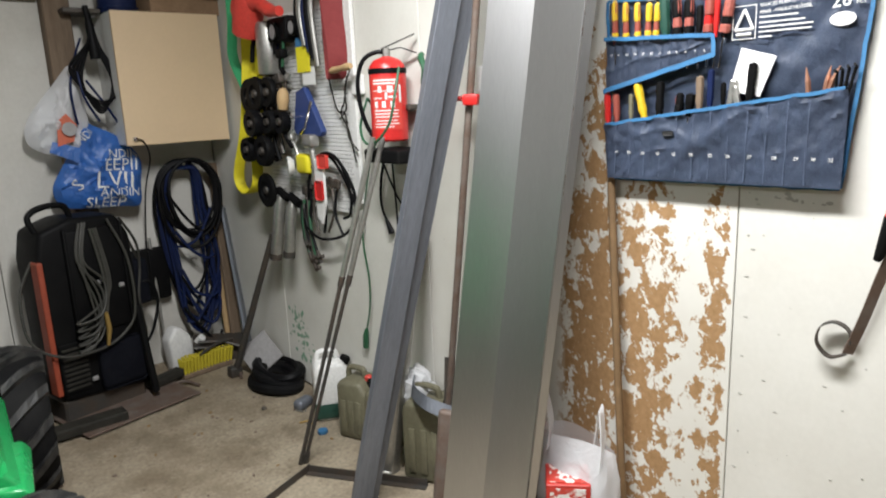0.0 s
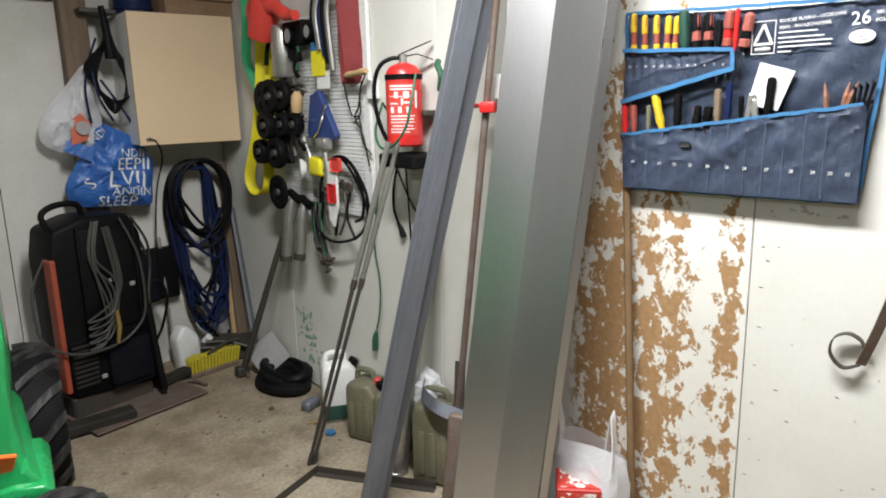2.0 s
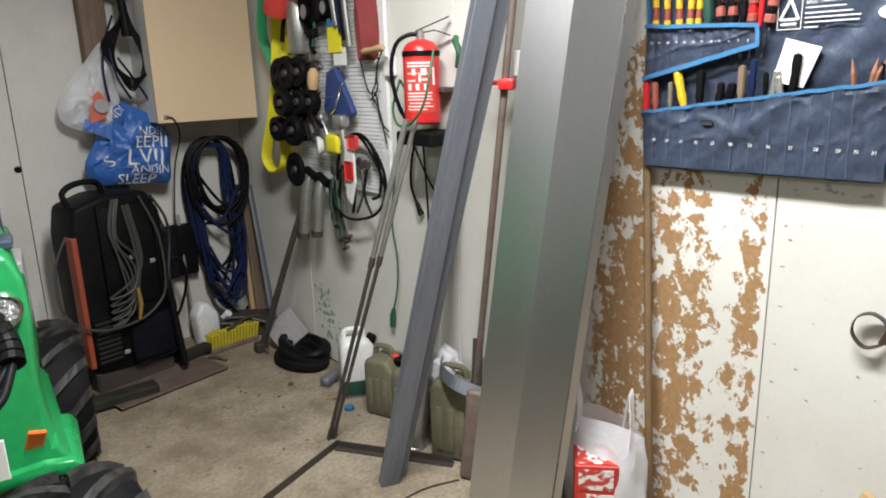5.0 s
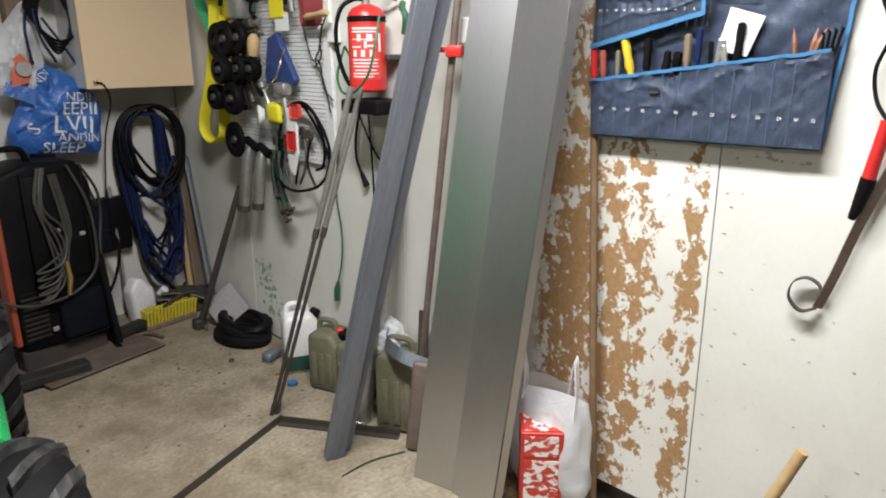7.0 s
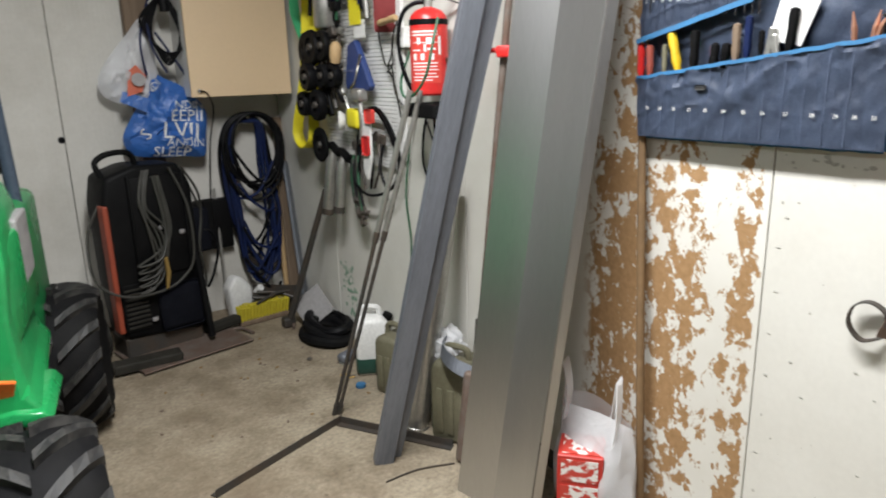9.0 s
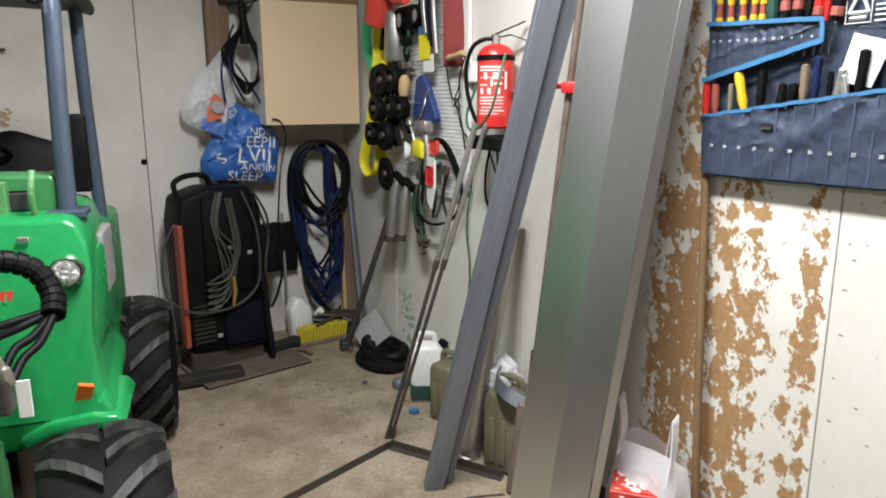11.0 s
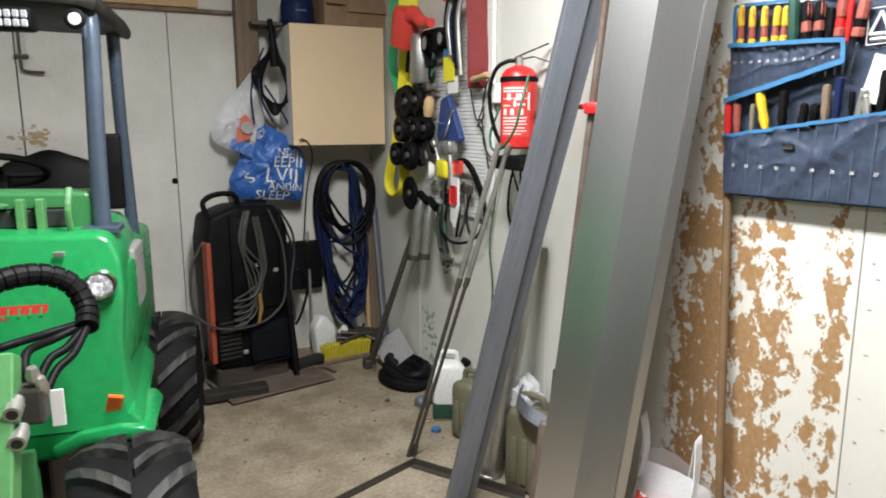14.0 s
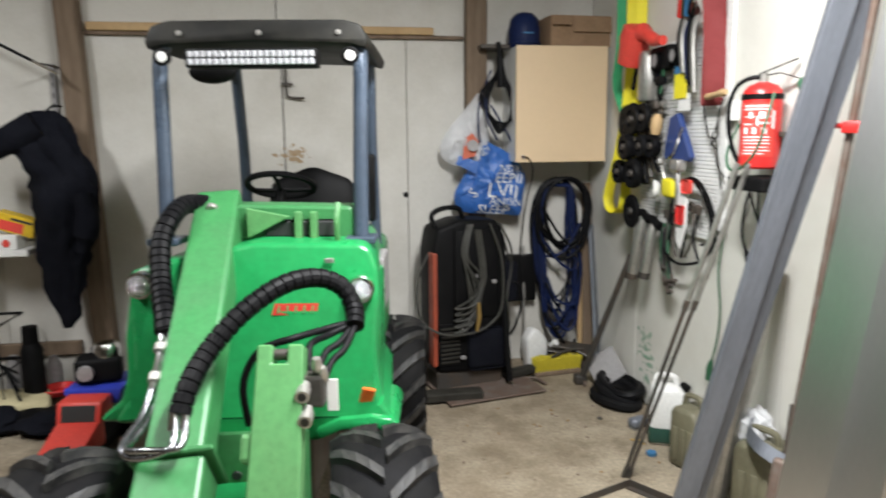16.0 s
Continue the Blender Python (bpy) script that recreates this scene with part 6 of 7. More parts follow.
# cowl with flared skirts
cowl = mirror_outline([(0, 0.50), (0.20, 0.50), (0.25, 0.545), (0.34, 0.565), (0.415, 0.56), (0.425, 0.575), (0.392, 0.62), (0.378, 0.70), (0.374, 0.80), (0.385, 0.93), (0.382, 1.02), (0.36, 1.085), (0.33, 1.10), (0, 1.105)])
cowl = [(x, z) if not (x < -0.2 and z > 1.03) else (x * 0.94, 1.0 + (z - 1.0) * 0.42) for x, z in cowl]
bm = prism(cowl, 0.60, 0.016, "y", seg=3)
for v in bm.verts:
    k = v.co.y / 0.60
    v.co.x *= 1 - 0.10 * k
    if v.co.y < 0.1 and v.co.z > 0.8:
        v.co.y += (v.co.z - 0.8) * 0.14
    if v.co.z < 0.62:
        v.co.y -= 0.05 * (1 - k)
part("cowl", bm, "green", loader, smooth=True)
part("hood_panel", boxm(-0.045, 0.232, -0.008, 0.03, 0.66, 1.085, 0.012, 3, pose(0, 0.012, 0, -7.5, 0, 0) @ pose(0, 0.085, 0.008)), "green", loader, smooth=True)
part("hood_latch", boxm(0.222, 0.25, -0.004, 0.006, 1.045, 1.06, 0.002, 1, pose(0, 0.02, 0)), "galv", loader)
part("hood_seam", boxm(0.234, 0.239, 0.016, 0.03, 0.68, 1.085, 0, 1, pose(0, 0.004, 0, -7, 0, 0) @ pose(0, 0.075, 0.006)), "blackprint", loader)
part("engine_hood", boxm(-0.33, 0.33, 0.6, 1.22, 0.42, 0.98, 0.04, 3), "green", loader, smooth=True)
part("side_skirt", boxm(0.30, 0.375, 0.10, 0.6, 0.70, 0.98, 0.02, 2), "green", loader, smooth=True)
part("tank_plate", boxm(0.345, 0.375, 0.36, 0.58, 0.80, 1.0, 0.008, 2), "greylid", loader, "dull grey side plate")
part("chassis", boxm(-0.16, 0.16, 0.02, 1.15, 0.24, 0.56, 0.02, 2), "darksteel", loader)
part("front_yoke", boxm(-0.19, 0.15, -0.62, -0.02, 0.26, 0.50, 0.02, 2, pose(0, 0, 0)), "green", loader)
arch = [(0.19, 0.54), (0.26, 0.575), (0.36, 0.585), (0.425, 0.575), (0.445, 0.545), (0.435, 0.53), (0.36, 0.545), (0.27, 0.54), (0.20, 0.51)]
part("fender_lip", prism(arch, 0.30, 0.008, "y", pose(0, -0.075, 0.005), seg=2), "green", loader, smooth=True)
part("cowl_underside", boxm(0.17, 0.39, 0.02, 0.5, 0.548, 0.556, 0, 1), "darksteel", loader)
part("cross_tower", prism([(-0.19, 1.09), (0.30, 1.09), (0.30, 1.17), (0.285, 1.20), (-0.05, 1.208), (-0.19, 1.208)], 0.13, 0.01, "y", pose(0, 0.20, 0)), "boomgreen", loader)
part("tower_recess", boxm(0.0, 0.235, 0.188, 0.20, 1.098, 1.16, 0.01, 1), "blackprint", loader)
part("tower_gusset", prism([(-0.05, 1.10), (0.09, 1.172), (-0.05, 1.20)], 0.02, 0.003, "y", pose(0, 0.168, 0)), "greenlight", loader)
for x in (0.105, 0.155):
    part("tower_lug", prism([(0, 0), (0.05, 0), (0.06, 0.02), (0.035, 0.045), (0.05, 0.075), (0.03, 0.10), (0, 0.10)], 0.022, 0.004, "x", pose(x, 0.16, 1.088) @ pose(0, 0, 0, 0, 0, 0)), "greenlight", loader)
for x, y, z in ((0.33, 0.004, 0.965), (-0.335, 0.004, 0.985)):
    hl = part("headlight", lathe(bmesh.new(), [(0.040, 0.012), (0.043, 0), (0.043, -0.02), (0.038, -0.026), (0.034, -0.020), (0.034, -0.012), (0.02, -0.016), (0, -0.018)], 24, pose(x, y - 0.005, z, -90, 0, 0) @ Matrix.Scale(-1, 4, (0, 0, 1))), "chrome", loader, "round chrome headlight", True)
    part("lens", lathe(bmesh.new(), [(0.034, 0), (0.028, 0.007), (0.012, 0.011), (0, 0.012)], 20, pose(x, y - 0.024, z, 90, 0, 0)), "glass", hl, smooth=True)
part("reflector", boxm(-0.02, 0.02, -0.006, 0.006, -0.042, 0.042, 0.003, 1, pose(0.345, -0.045, 0.635, 22, 14, 8)), "amber", loader, "amber reflector")
logo = part("logo_bar", prism([(-0.07, 0), (0.066, 0), (0.075, 0.036), (-0.06, 0.036)], 0.003, 0, "y", pose(0.125, 0.012, 0.885, -7.5, 0, 0)), "canvas_red", loader, "faded red brand strip")
for k in range(5):
    part("logo_stroke", prism([(0, 0), (0.006, 0), (0.010, 0.024), (0.004, 0.024)], 0.002, 0, "y", pose(0.072 + 0.026 * k, 0.0095, 0.891, -7.5, 0, 0)), "greenlight", logo)
# flared left fender of the cowl
bm = prism([(-0.29, 1.04), (-0.375, 1.01), (-0.415, 0.93), (-0.43, 0.80), (-0.425, 0.68), (-0.445, 0.60), (-0.505, 0.555), (-0.51, 0.535), (-0.40, 0.535), (-0.33, 0.60), (-0.29, 0.80)], 0.34, 0.016, "y", pose(0, 0.03, 0), seg=3)
for v in bm.verts:
    v.co.y += (v.co.z - 0.55) * 0.16
part("left_fender", bm, "green", loader, smooth=True)
for k in range(4):
    # dents and chips along the hood's edge
    part("paint_chip", boxm(-0.006, 0.006, -0.0006, 0.0006, 0, 0.005, 0.0005, 1, pose(0.05 + 0.045 * k, 0.062, 1.072 + 0.002 * (k % 2), -7.5, 20 * k, 0)), "mud", loader)

FR = LINV @ pose(0.345, 1.955, 0.0, 0, 0, -4)
frame_plate = part("front_frame", boxm(-0.15, 0.10, -0.012, 0.012, 0.17, 0.64, 0.008, 2, FR), "boomgreen", loader, "green front frame plate", True)
for x, z in ((-0.095, 0.52), (-0.06, 0.44), (0.10, 0.40)):
    part("bolt_hole", lathe(bmesh.new(), [(0, 0.003), (0.011, 0.003), (0.014, 0)], 12, FR @ pose(x, -0.012, z, 90, 0, 0)), "blackprint", frame_plate)
part("frame_rib", boxm(-0.16, -0.145, -0.05, 0.01, 0.17, 0.62, 0.004, 1, FR), "boomgreen", frame_plate)

# lifting boom: a square telescoping arm running forward and down
P0, P1 = here(0.165, 2.56, 1.205), here(0.143, 1.62, 0.555)
bm = boxm(-0.07, 0.07, -0.062, 0.062, 0, (P1 - P0).length, 0.012, 2)
axis = (P1 - P0).normalized()
xx = Vector((1, 0, 0)) - axis * axis.x
xx.normalize()
yy = axis.cross(xx)
BOOM = Matrix.Translation(P0) @ Matrix(((xx.x, yy.x, axis.x, 0), (xx.y, yy.y, axis.y, 0), (xx.z, yy.z, axis.z, 0), (0, 0, 0, 1)))
bmesh.ops.transform(bm, matrix=BOOM, verts=bm.verts)
boom = part("boom", bm, "boomgreen", loader)
LB = (P1 - P0).length
part("boom_collar", boxm(-0.098, 0.098, -0.085, 0.085, LB - 0.17, LB - 0.155, 0.004, 1, BOOM), "boomgreen", boom)
part("boom_inner", boxm(-0.078, 0.078, -0.07, 0.07, LB - 0.155, LB + 0.25, 0.01, 2, BOOM), "boomgreen", boom)
part("pivot_pin", lathe(bmesh.new(), [(0.0, 0.012), (0.014, 0.012), (0.019, 0.006), (0.019, 0)], 16, BOOM @ pose(-0.01, 0.062 if (BOOM.to_3x3() @ Vector((0, 1, 0))).z > 0 else -0.062, 0.09, 0 if (BOOM.to_3x3() @ Vector((0, 1, 0))).z > 0 else 180, 0, 0)), "galv", boom, "steel pivot pin", True)

# tilt arm beside it
A0, A1 = here(0.40, 1.77, 0.93), here(0.366, 1.52, 0.42)
d = (A1 - A0).normalized()
xx = (Vector((1, 0, 0)) - d * d.x).normalized()
yy = d.cross(xx)
ARM = Matrix.Translation(A0) @ Matrix(((xx.x, yy.x, d.x, 0), (xx.y, yy.y, d.y, 0), (xx.z, yy.z, d.z, 0), (0, 0, 0, 1)))
bm = prism([(-0.054, 0), (-0.019, 0), (-0.019, 0.045), (0.018, 0.045), (0.018, 0), (0.054, 0), (0.062, (A1 - A0).length), (-0.066, (A1 - A0).length)], 0.06, 0.004, "y", ARM @ pose(0, -0.03, 0), seg=1)
arm = part("tilt_arm", bm, "greenlight", loader)
part("arm_pin", tube(bmesh.new(), [ARM @ Vector((-0.02, 0, 0.02)), ARM @ Vector((0.02, 0, 0.02))], 0.014, 12), "darksteel", arm, smooth=True)
part("arm_lug", boxm(-0.085, -0.05, -0.02, 0.02, 0.20, 0.27, 0.012, 2, ARM), "greenlight", arm)


def hose_run(name, world_pts, r, mat, wrap=False, label="", n=8):
    pts = spline([here(*p) for p in world_pts], n)
    ob = part(name, tube(bmesh.new(), pts, r, 12), mat, loader, label, True)
    if wrap:
        dense = []
        for a, b in zip(pts, pts[1:]):
            dense += [a.lerp(b, j / 6) for j in range(6)]
        length = 0
        bm = bmesh.new()
        prev = dense[0]
        u = None
        ring = []
        for i in range(1, len(dense)):
            length += (dense[i] - prev).length
            t = (dense[i] - prev).normalized()
            prev = dense[i]
            phase = (length % 0.026) / 0.026
            ring.append((dense[i], r * (1.20 if phase < 0.80 else 1.02)))
        tube(bm, [q[0] for q in ring], [q[1] for q in ring], 14)
        part("spiral_wrap", bm, mat, ob)
    return ob


hose_run("hydraulic_hose", [(0.164, 1.72, 0.795), (0.182, 1.76, 0.854), (0.221, 1.82, 0.915), (0.298, 1.88, 0.991), (0.394, 1.94, 1.044), (0.481, 1.98, 1.052), (0.548, 1.99, 1.022), (0.578, 1.97, 0.966), (0.577, 1.92, 0.928)], 0.022, "rubber", True, "black spiral-wrapped hydraulic hose")
hose_run("hydraulic_hose", [(0.16, 2.55, 1.20), (0.07, 2.45, 1.215), (0.037, 2.35, 1.175), (0.018, 2.3, 1.114), (0.028, 2.22, 1.009), (0.055, 2.12, 0.931), (0.064, 2.08, 0.893)], 0.026, "rubber", True, "black spiral-wrapped hydraulic hose")
for k in (-1, 1):
    hose_run("hose_fitting", [(0.066 + 0.011 * k, 2.085, 0.90), (0.070 + 0.011 * k, 2.0, 0.837), (0.067 + 0.011 * k, 1.92, 0.788)], 0.0105, "chrome")
    for q in (0.25, 0.75):
        a, b = Vector((0.066 + 0.011 * k, 2.085, 0.90)), Vector((0.067 + 0.011 * k, 1.92, 0.788))
        hose_run("hose_nut", [tuple(a.lerp(b, q)), tuple(a.lerp(b, q + 0.12))], 0.0145, "galv", n=1)
    hose_run("steel_pipe", [(0.067 + 0.011 * k, 1.92, 0.788), (0.057 + 0.011 * k, 1.85, 0.745), (0.036 + 0.008 * k, 1.745, 0.722), (0.05, 1.70, 0.718 + 0.008 * k), (0.10, 1.67, 0.728 + 0.008 * k), (0.155 + 0.007 * k, 1.66, 0.738), (0.168 + 0.011 * k, 1.685, 0.755), (0.165 + 0.012 * k, 1.72, 0.80)], 0.0085, "pipesteel", n=6)
    hose_run("hose_fitting", [(0.163 + 0.013 * k, 1.70, 0.765), (0.165 + 0.013 * k, 1.725, 0.81)], 0.011, "chrome")
for run in ([(0.577, 1.92, 0.928), (0.548, 1.87, 0.885), (0.515, 1.84, 0.862), (0.494, 1.80, 0.83)], [(0.565, 1.93, 0.93), (0.51, 1.90, 0.915), (0.462, 1.83, 0.91), (0.462, 1.78, 0.86)], [(0.57, 1.94, 0.935), (0.50, 1.92, 0.925), (0.42, 1.86, 0.922), (0.345, 1.86, 0.90), (0.305, 1.86, 0.85), (0.29, 1.86, 0.79), (0.30, 1.86, 0.70)], [(0.574, 1.93, 0.93), (0.535, 1.89, 0.895), (0.50, 1.86, 0.88), (0.478, 1.80, 0.845)]):
    hose_run("thin_hose", run, 0.0095, "rubber", n=6)
vb = part("valve_block", boxm(-0.03, 0.03, -0.025, 0.025, -0.04, 0.04, 0.008, 2, Matrix.Translation(here(0.468, 1.75, 0.825))), "darksteel", loader)
for x, y, z in ((0.45, 1.72, 0.848), (0.455, 1.70, 0.795)):
    a, b = here(x, y, z), here(x - 0.006, y - 0.05, z - 0.012)
    part("coupler", tube(bmesh.new(), [a, a.lerp(b, 0.3), a.lerp(b, 0.35), b], [0.013, 0.013, 0.017, 0.017], 14), "galv", vb, smooth=True)
    part("coupler_bore", tube(bmesh.new(), [b, b.lerp(a, -0.03)], 0.011, 12), "blackprint", vb)
for x, z, r in ((0.482, 0.868, 0.012), (0.495, 0.845, 0.011), (0.437, 0.822, 0.010)):
    a = here(x, 1.75, z)
    part("union", tube(bmesh.new(), [a, a + Vector((0, -0.015, 0.02)), a + Vector((0, -0.02, 0.04))], [r, r * 1.25, r * 0.8], 8), "galv", vb, smooth=True)
part("data_plate", boxm(-0.015, 0.012, -0.002, 0.002, -0.042, 0.04, 0.001, 1, Matrix.Translation(here(0.515, 1.78, 0.797))), "print", loader, "small white data plate")

M["canopy"] = worn("dusty_black_steel", (0.010, 0.010, 0.009), (0.035, 0.033, 0.026), 0.5, 0, 6, 0.6, 60, 0.05)
M["canopy"].node_tree.nodes["Principled BSDF"].inputs["Specular IOR Level"].default_value = 0.2
# roll bar with canopy
for s in (-1, 1):
    part("front_post", tube(bmesh.new(), spline([(0.318 * s, 0.19, 1.075), (0.318 * s, 0.21, 1.30), (0.322 * s, 0.235, 1.55), (0.322 * s, 0.25, 1.68), (0.305 * s, 0.27, 1.745)], 5), 0.0245, 12), "ropspaint", loader, smooth=True)
    part("rear_post", tube(bmesh.new(), [(0.275 * s + 0.025, 0.93, 0.95), (0.27 * s + 0.022, 0.90, 1.40), (0.275 * s + 0.02, 0.86, 1.74)], 0.023, 12), "ropspaint", loader, smooth=True)
    part("post_foot", boxm(0.318 * s - 0.05, 0.318 * s + 0.05, 0.14, 0.25, 1.083, 1.105, 0.004, 1), "ropspaint", loader)
part("canopy", prism(mirror_outline([(0, 1.725), (0.30, 1.715), (0.345, 1.70), (0.355, 1.73), (0.33, 1.775), (0.28, 1.79), (0, 1.792)]), 0.72, 0.012, "y", pose(0, 0.20, 0)), "canopy", loader, "dusty dark steel canopy", True)
for k in range(3):
    part("canopy_bolt", lathe(bmesh.new(), [(0.010, 0), (0.008, 0.006), (0, 0.007)], 10, pose(-0.24 + 0.25 * k, 0.20, 1.75, 90, 0, 0)), "galv", loader)
bar = part("light_bar", boxm(-0.20, 0.205, 0.12, 0.19, 1.637, 1.695, 0.008, 2), "black", loader, "long white LED light bar", True)
for i in range(20):
    for j in range(2):
        part("led_cell", boxm(-0.19 + 0.0195 * i, -0.174 + 0.0195 * i, 0.114, 0.121, 1.644 + 0.023 * j, 1.664 + 0.023 * j, 0.003, 1), "ledlens", bar)
for x in (0.30, -0.285):
    wl = part("work_light", lathe(bmesh.new(), [(0, 0.03), (0.022, 0.025), (0.028, 0), (0.024, -0.003), (0, -0.003)], 18, pose(x, 0.165, 1.675, -90, 0, 0)), "black", loader, "", True)
    part("lens", lathe(bmesh.new(), [(0.023, 0), (0.014, 0.004), (0, 0.005)], 18, pose(x, 0.165, 1.675, 90, 0, 0)), "white", wl, "cream lamp lens", True)
bm = bmesh.new()
bmesh.ops.create_uvsphere(bm, u_segments=24, v_segments=14, radius=1)
for v in bm.verts:
    v.co = Vector((v.co.x * 0.08, v.co.y * 0.022, v.co.z * (0.042 if v.co.z < 0 else 0.02)))
bmesh.ops.transform(bm, matrix=pose(-0.165, 0.28, 1.642), verts=bm.verts)
part("mirror", bm, "black", loader, smooth=True)
part("mirror_arm", tube(bmesh.new(), spline([(-0.19, 0.32, 1.64), (-0.2, 0.3, 1.68), (-0.15, 0.29, 1.715)], 4), 0.006, 8), "black", loader)

# driver's place
SW = Matrix.Translation(here(0.345, 2.82, 1.245)) @ pose(0, 0, 0, -24, 0, 0)
wheel_pts = [SW @ Vector((0.125 * math.cos(2 * math.pi * k / 28), 0.125 * math.sin(2 * math.pi * k / 28), 0)) for k in range(28)]
sw = part("steering_wheel", tube(bmesh.new(), wheel_pts, 0.012, 8, True), "black", loader, smooth=True)
for a in (0.4, math.pi - 0.4, 1.5 * math.pi):
    part("spoke", tube(bmesh.new(), [SW @ Vector((0, 0, -0.02)), SW @ Vector((0.122 * math.cos(a), 0.122 * math.sin(a), 0))], 0.009, 6), "black", sw)
part("steering_column", tube(bmesh.new(), [SW @ Vector((0, 0, -0.02)), SW @ Vector((0, 0.0, -0.35))], 0.02, 10), "black", loader)
bm = bmesh.new()
bmesh.ops.create_uvsphere(bm, u_segments=28, v_segments=16, radius=1)
for v in bm.verts:
    c = v.co
    q = 1.0 / max(1e-6, (abs(c.x) ** 3.2 + abs(c.z) ** 3.2 + abs(c.y) ** 2) ** (1 / 3.0))
    v.co = Vector((c.x * q * 0.185, c.y * 0.055, c.z * q * 0.17 + 0.012 * math.cos(c.x * 6)))
bmesh.ops.transform(bm, matrix=Matrix.Translation(here(0.455, 3.12, 1.12)) @ pose(0, 0, 0, -10, 0, 0), verts=bm.verts)
part("seat_back", bm, "black", loader, "black vinyl seat back", True)
part("seat_cushion", boxm(-0.16, 0.20, 0.55, 0.90, 0.97, 1.06, 0.03, 3), "black", loader, smooth=True)
part("side_mirror", boxm(-0.035, 0.035, -0.012, 0.02, 0, 0.25, 0.012, 3, Matrix.Translation(here(0.662, 2.72, 1.112))), "black", loader, "", True)
part("lever_guard", tube(bmesh.new(), spline([(0.25, 0.12, 1.09), (0.25, 0.10, 1.16), (0.255, 0.12, 1.22)], 4), 0.009, 8), "greenlight", loader)

# tyres with bar lugs
RT, WT = 0.278, 0.145


def tyre_section(w, r):
    return [(0.165, -w * 0.80), (0.20, -w * 0.96), (0.235, -w), (r - 0.028, -w * 0.93), (r - 0.012, -w * 0.7), (r, -w * 0.3), (r, w * 0.3), (r - 0.012, w * 0.7), (r - 0.028, w * 0.93), (0.235, w), (0.20, w * 0.96), (0.165, w * 0.80)]


def lug_mesh(side):
    bm = bmesh.new()
    rows = []
    for k in range(5):
        s = k / 4
        x = side * (0.006 + (WT - 0.004) * s)
        back = 0.125 * s - 0.06
        rr = RT - 0.004 - 0.042 * s ** 2.6
        hh = 0.028
        wd = 0.020 + 0.007 * s
        row = []
        for dy, h in ((-wd, 0), (-wd * 0.72, hh), (wd * 0.72, hh), (wd, 0)):
            a = (back + dy) / RT
            R = rr + h
            row.append(bm.verts.new((x, R * math.sin(a), R * math.cos(a))))
        rows.append(row)
    for a, b in zip(rows, rows[1:]):
        for j in range(3):
            bm.faces.new((a[j], a[j + 1], b[j + 1], b[j]))
    bm.faces.new(rows[0])
    bm.faces.new(rows[-1][::-1])
    bmesh.ops.recalc_face_normals(bm, faces=bm.faces)
    me = bpy.data.meshes.new("lug")
    bm.to_mesh(me)
    bm.free()
    return me


M["lugrubber"] = worn("lug_rubber", (0.008, 0.008, 0.0085), (0.075, 0.07, 0.06), 0.5, 0, 22, 0.55, 90, 0.2, 0.8)
LUG = {s: lug_mesh(s) for s in (-1, 1)}
for me in LUG.values():
    me.materials.append(M["lugrubber"])


def wheel(m, direction=1):
    w = part("wheel", lathe(bmesh.new(), [(0.0, -0.06), (0.05, -0.06), (0.15, -0.03), (0.165, -0.11), (0.175, -0.115), (0.175, 0.115), (0.165, 0.11), (0.15, 0.03), (0.05, 0.06), (0, 0.06)], 24, pose(0, 0, 0, 0, 90, 0)), "greylid", loader, "", True)
    w.matrix_local = m
    part("tyre", lathe(bmesh.new(), tyre_section(WT, RT), 40, pose(0, 0, 0, 0, 90, 0)), "tyre", w, "black lugged tractor tyre", True)
    n = 14
    for k in range(n):
        for s in (-1, 1):
            ob = new("lug", LUG[s])
            ob.parent = w
            ob.matrix_local = pose(0, 0, 0, direction * 360 * (k + 0.25 * s) / n, 0, 0)
    return w


wheel(LINV @ pose(0.645, 1.98, 0.299))
wheel(LINV @ pose(-0.21, 1.98, 0.299))
wheel(LINV @ pose(0.80, 3.245, 0.299, 0, 0, -9))
wheel(LINV @ pose(0.03, 3.365, 0.299, 0, 0, -9))
part("front_axle", tube(bmesh.new(), [here(-0.21, 1.98, 0.299), here(0.645, 1.98, 0.299)], 0.05, 12), "darksteel", loader)
part("rear_axle", tube(bmesh.new(), [here(0.03, 3.365, 0.299), here(0.80, 3.245, 0.299)], 0.05, 12), "darksteel", loader)


# ---- left of the loader: jacket, shelf and clutter ----
coat = thing("work_jacket", pose(0, 0, 0), "black hooded work jacket hanging by the timber post", "jacket")
bm = bmesh.new()
prof = [(1.57, -0.885, 0.05), (1.53, -0.90, 0.10), (1.45, -0.925, 0.155), (1.36, -0.895, 0.17), (1.25, -0.825, 0.15), (1.12, -0.82, 0.16), (0.98, -0.82, 0.16), (0.85, -0.855, 0.125), (0.72, -0.87, 0.105), (0.60, -0.875, 0.08), (0.50, -0.85, 0.055), (0.435, -0.87, 0.02)]
rings = []
fine_prof = []
for p, q in zip(prof, prof[1:]):
    fine_prof += [tuple(p[i] + (q[i] - p[i]) * k / 4 for i in range(3)) for k in range(4)]
for z, cx, hw in fine_prof + [prof[-1]]:
    ring = []
    for j in range(56):
        a = 2 * math.pi * j / 56
        q = 1 + 0.20 * noise.noise(Vector((math.cos(a) * 1.5, math.sin(a) * 1.5, z * 6))) + 0.06 * math.sin(a * 5 + z * 9) + 0.22 * noise.noise(Vector((math.cos(a) * 4, math.sin(a) * 4, z * 13)))
        ring.append(bm.verts.new((cx + hw * math.cos(a) * q, 3.98 + hw * 0.62 * math.sin(a) * q, z)))
    rings.append(ring)
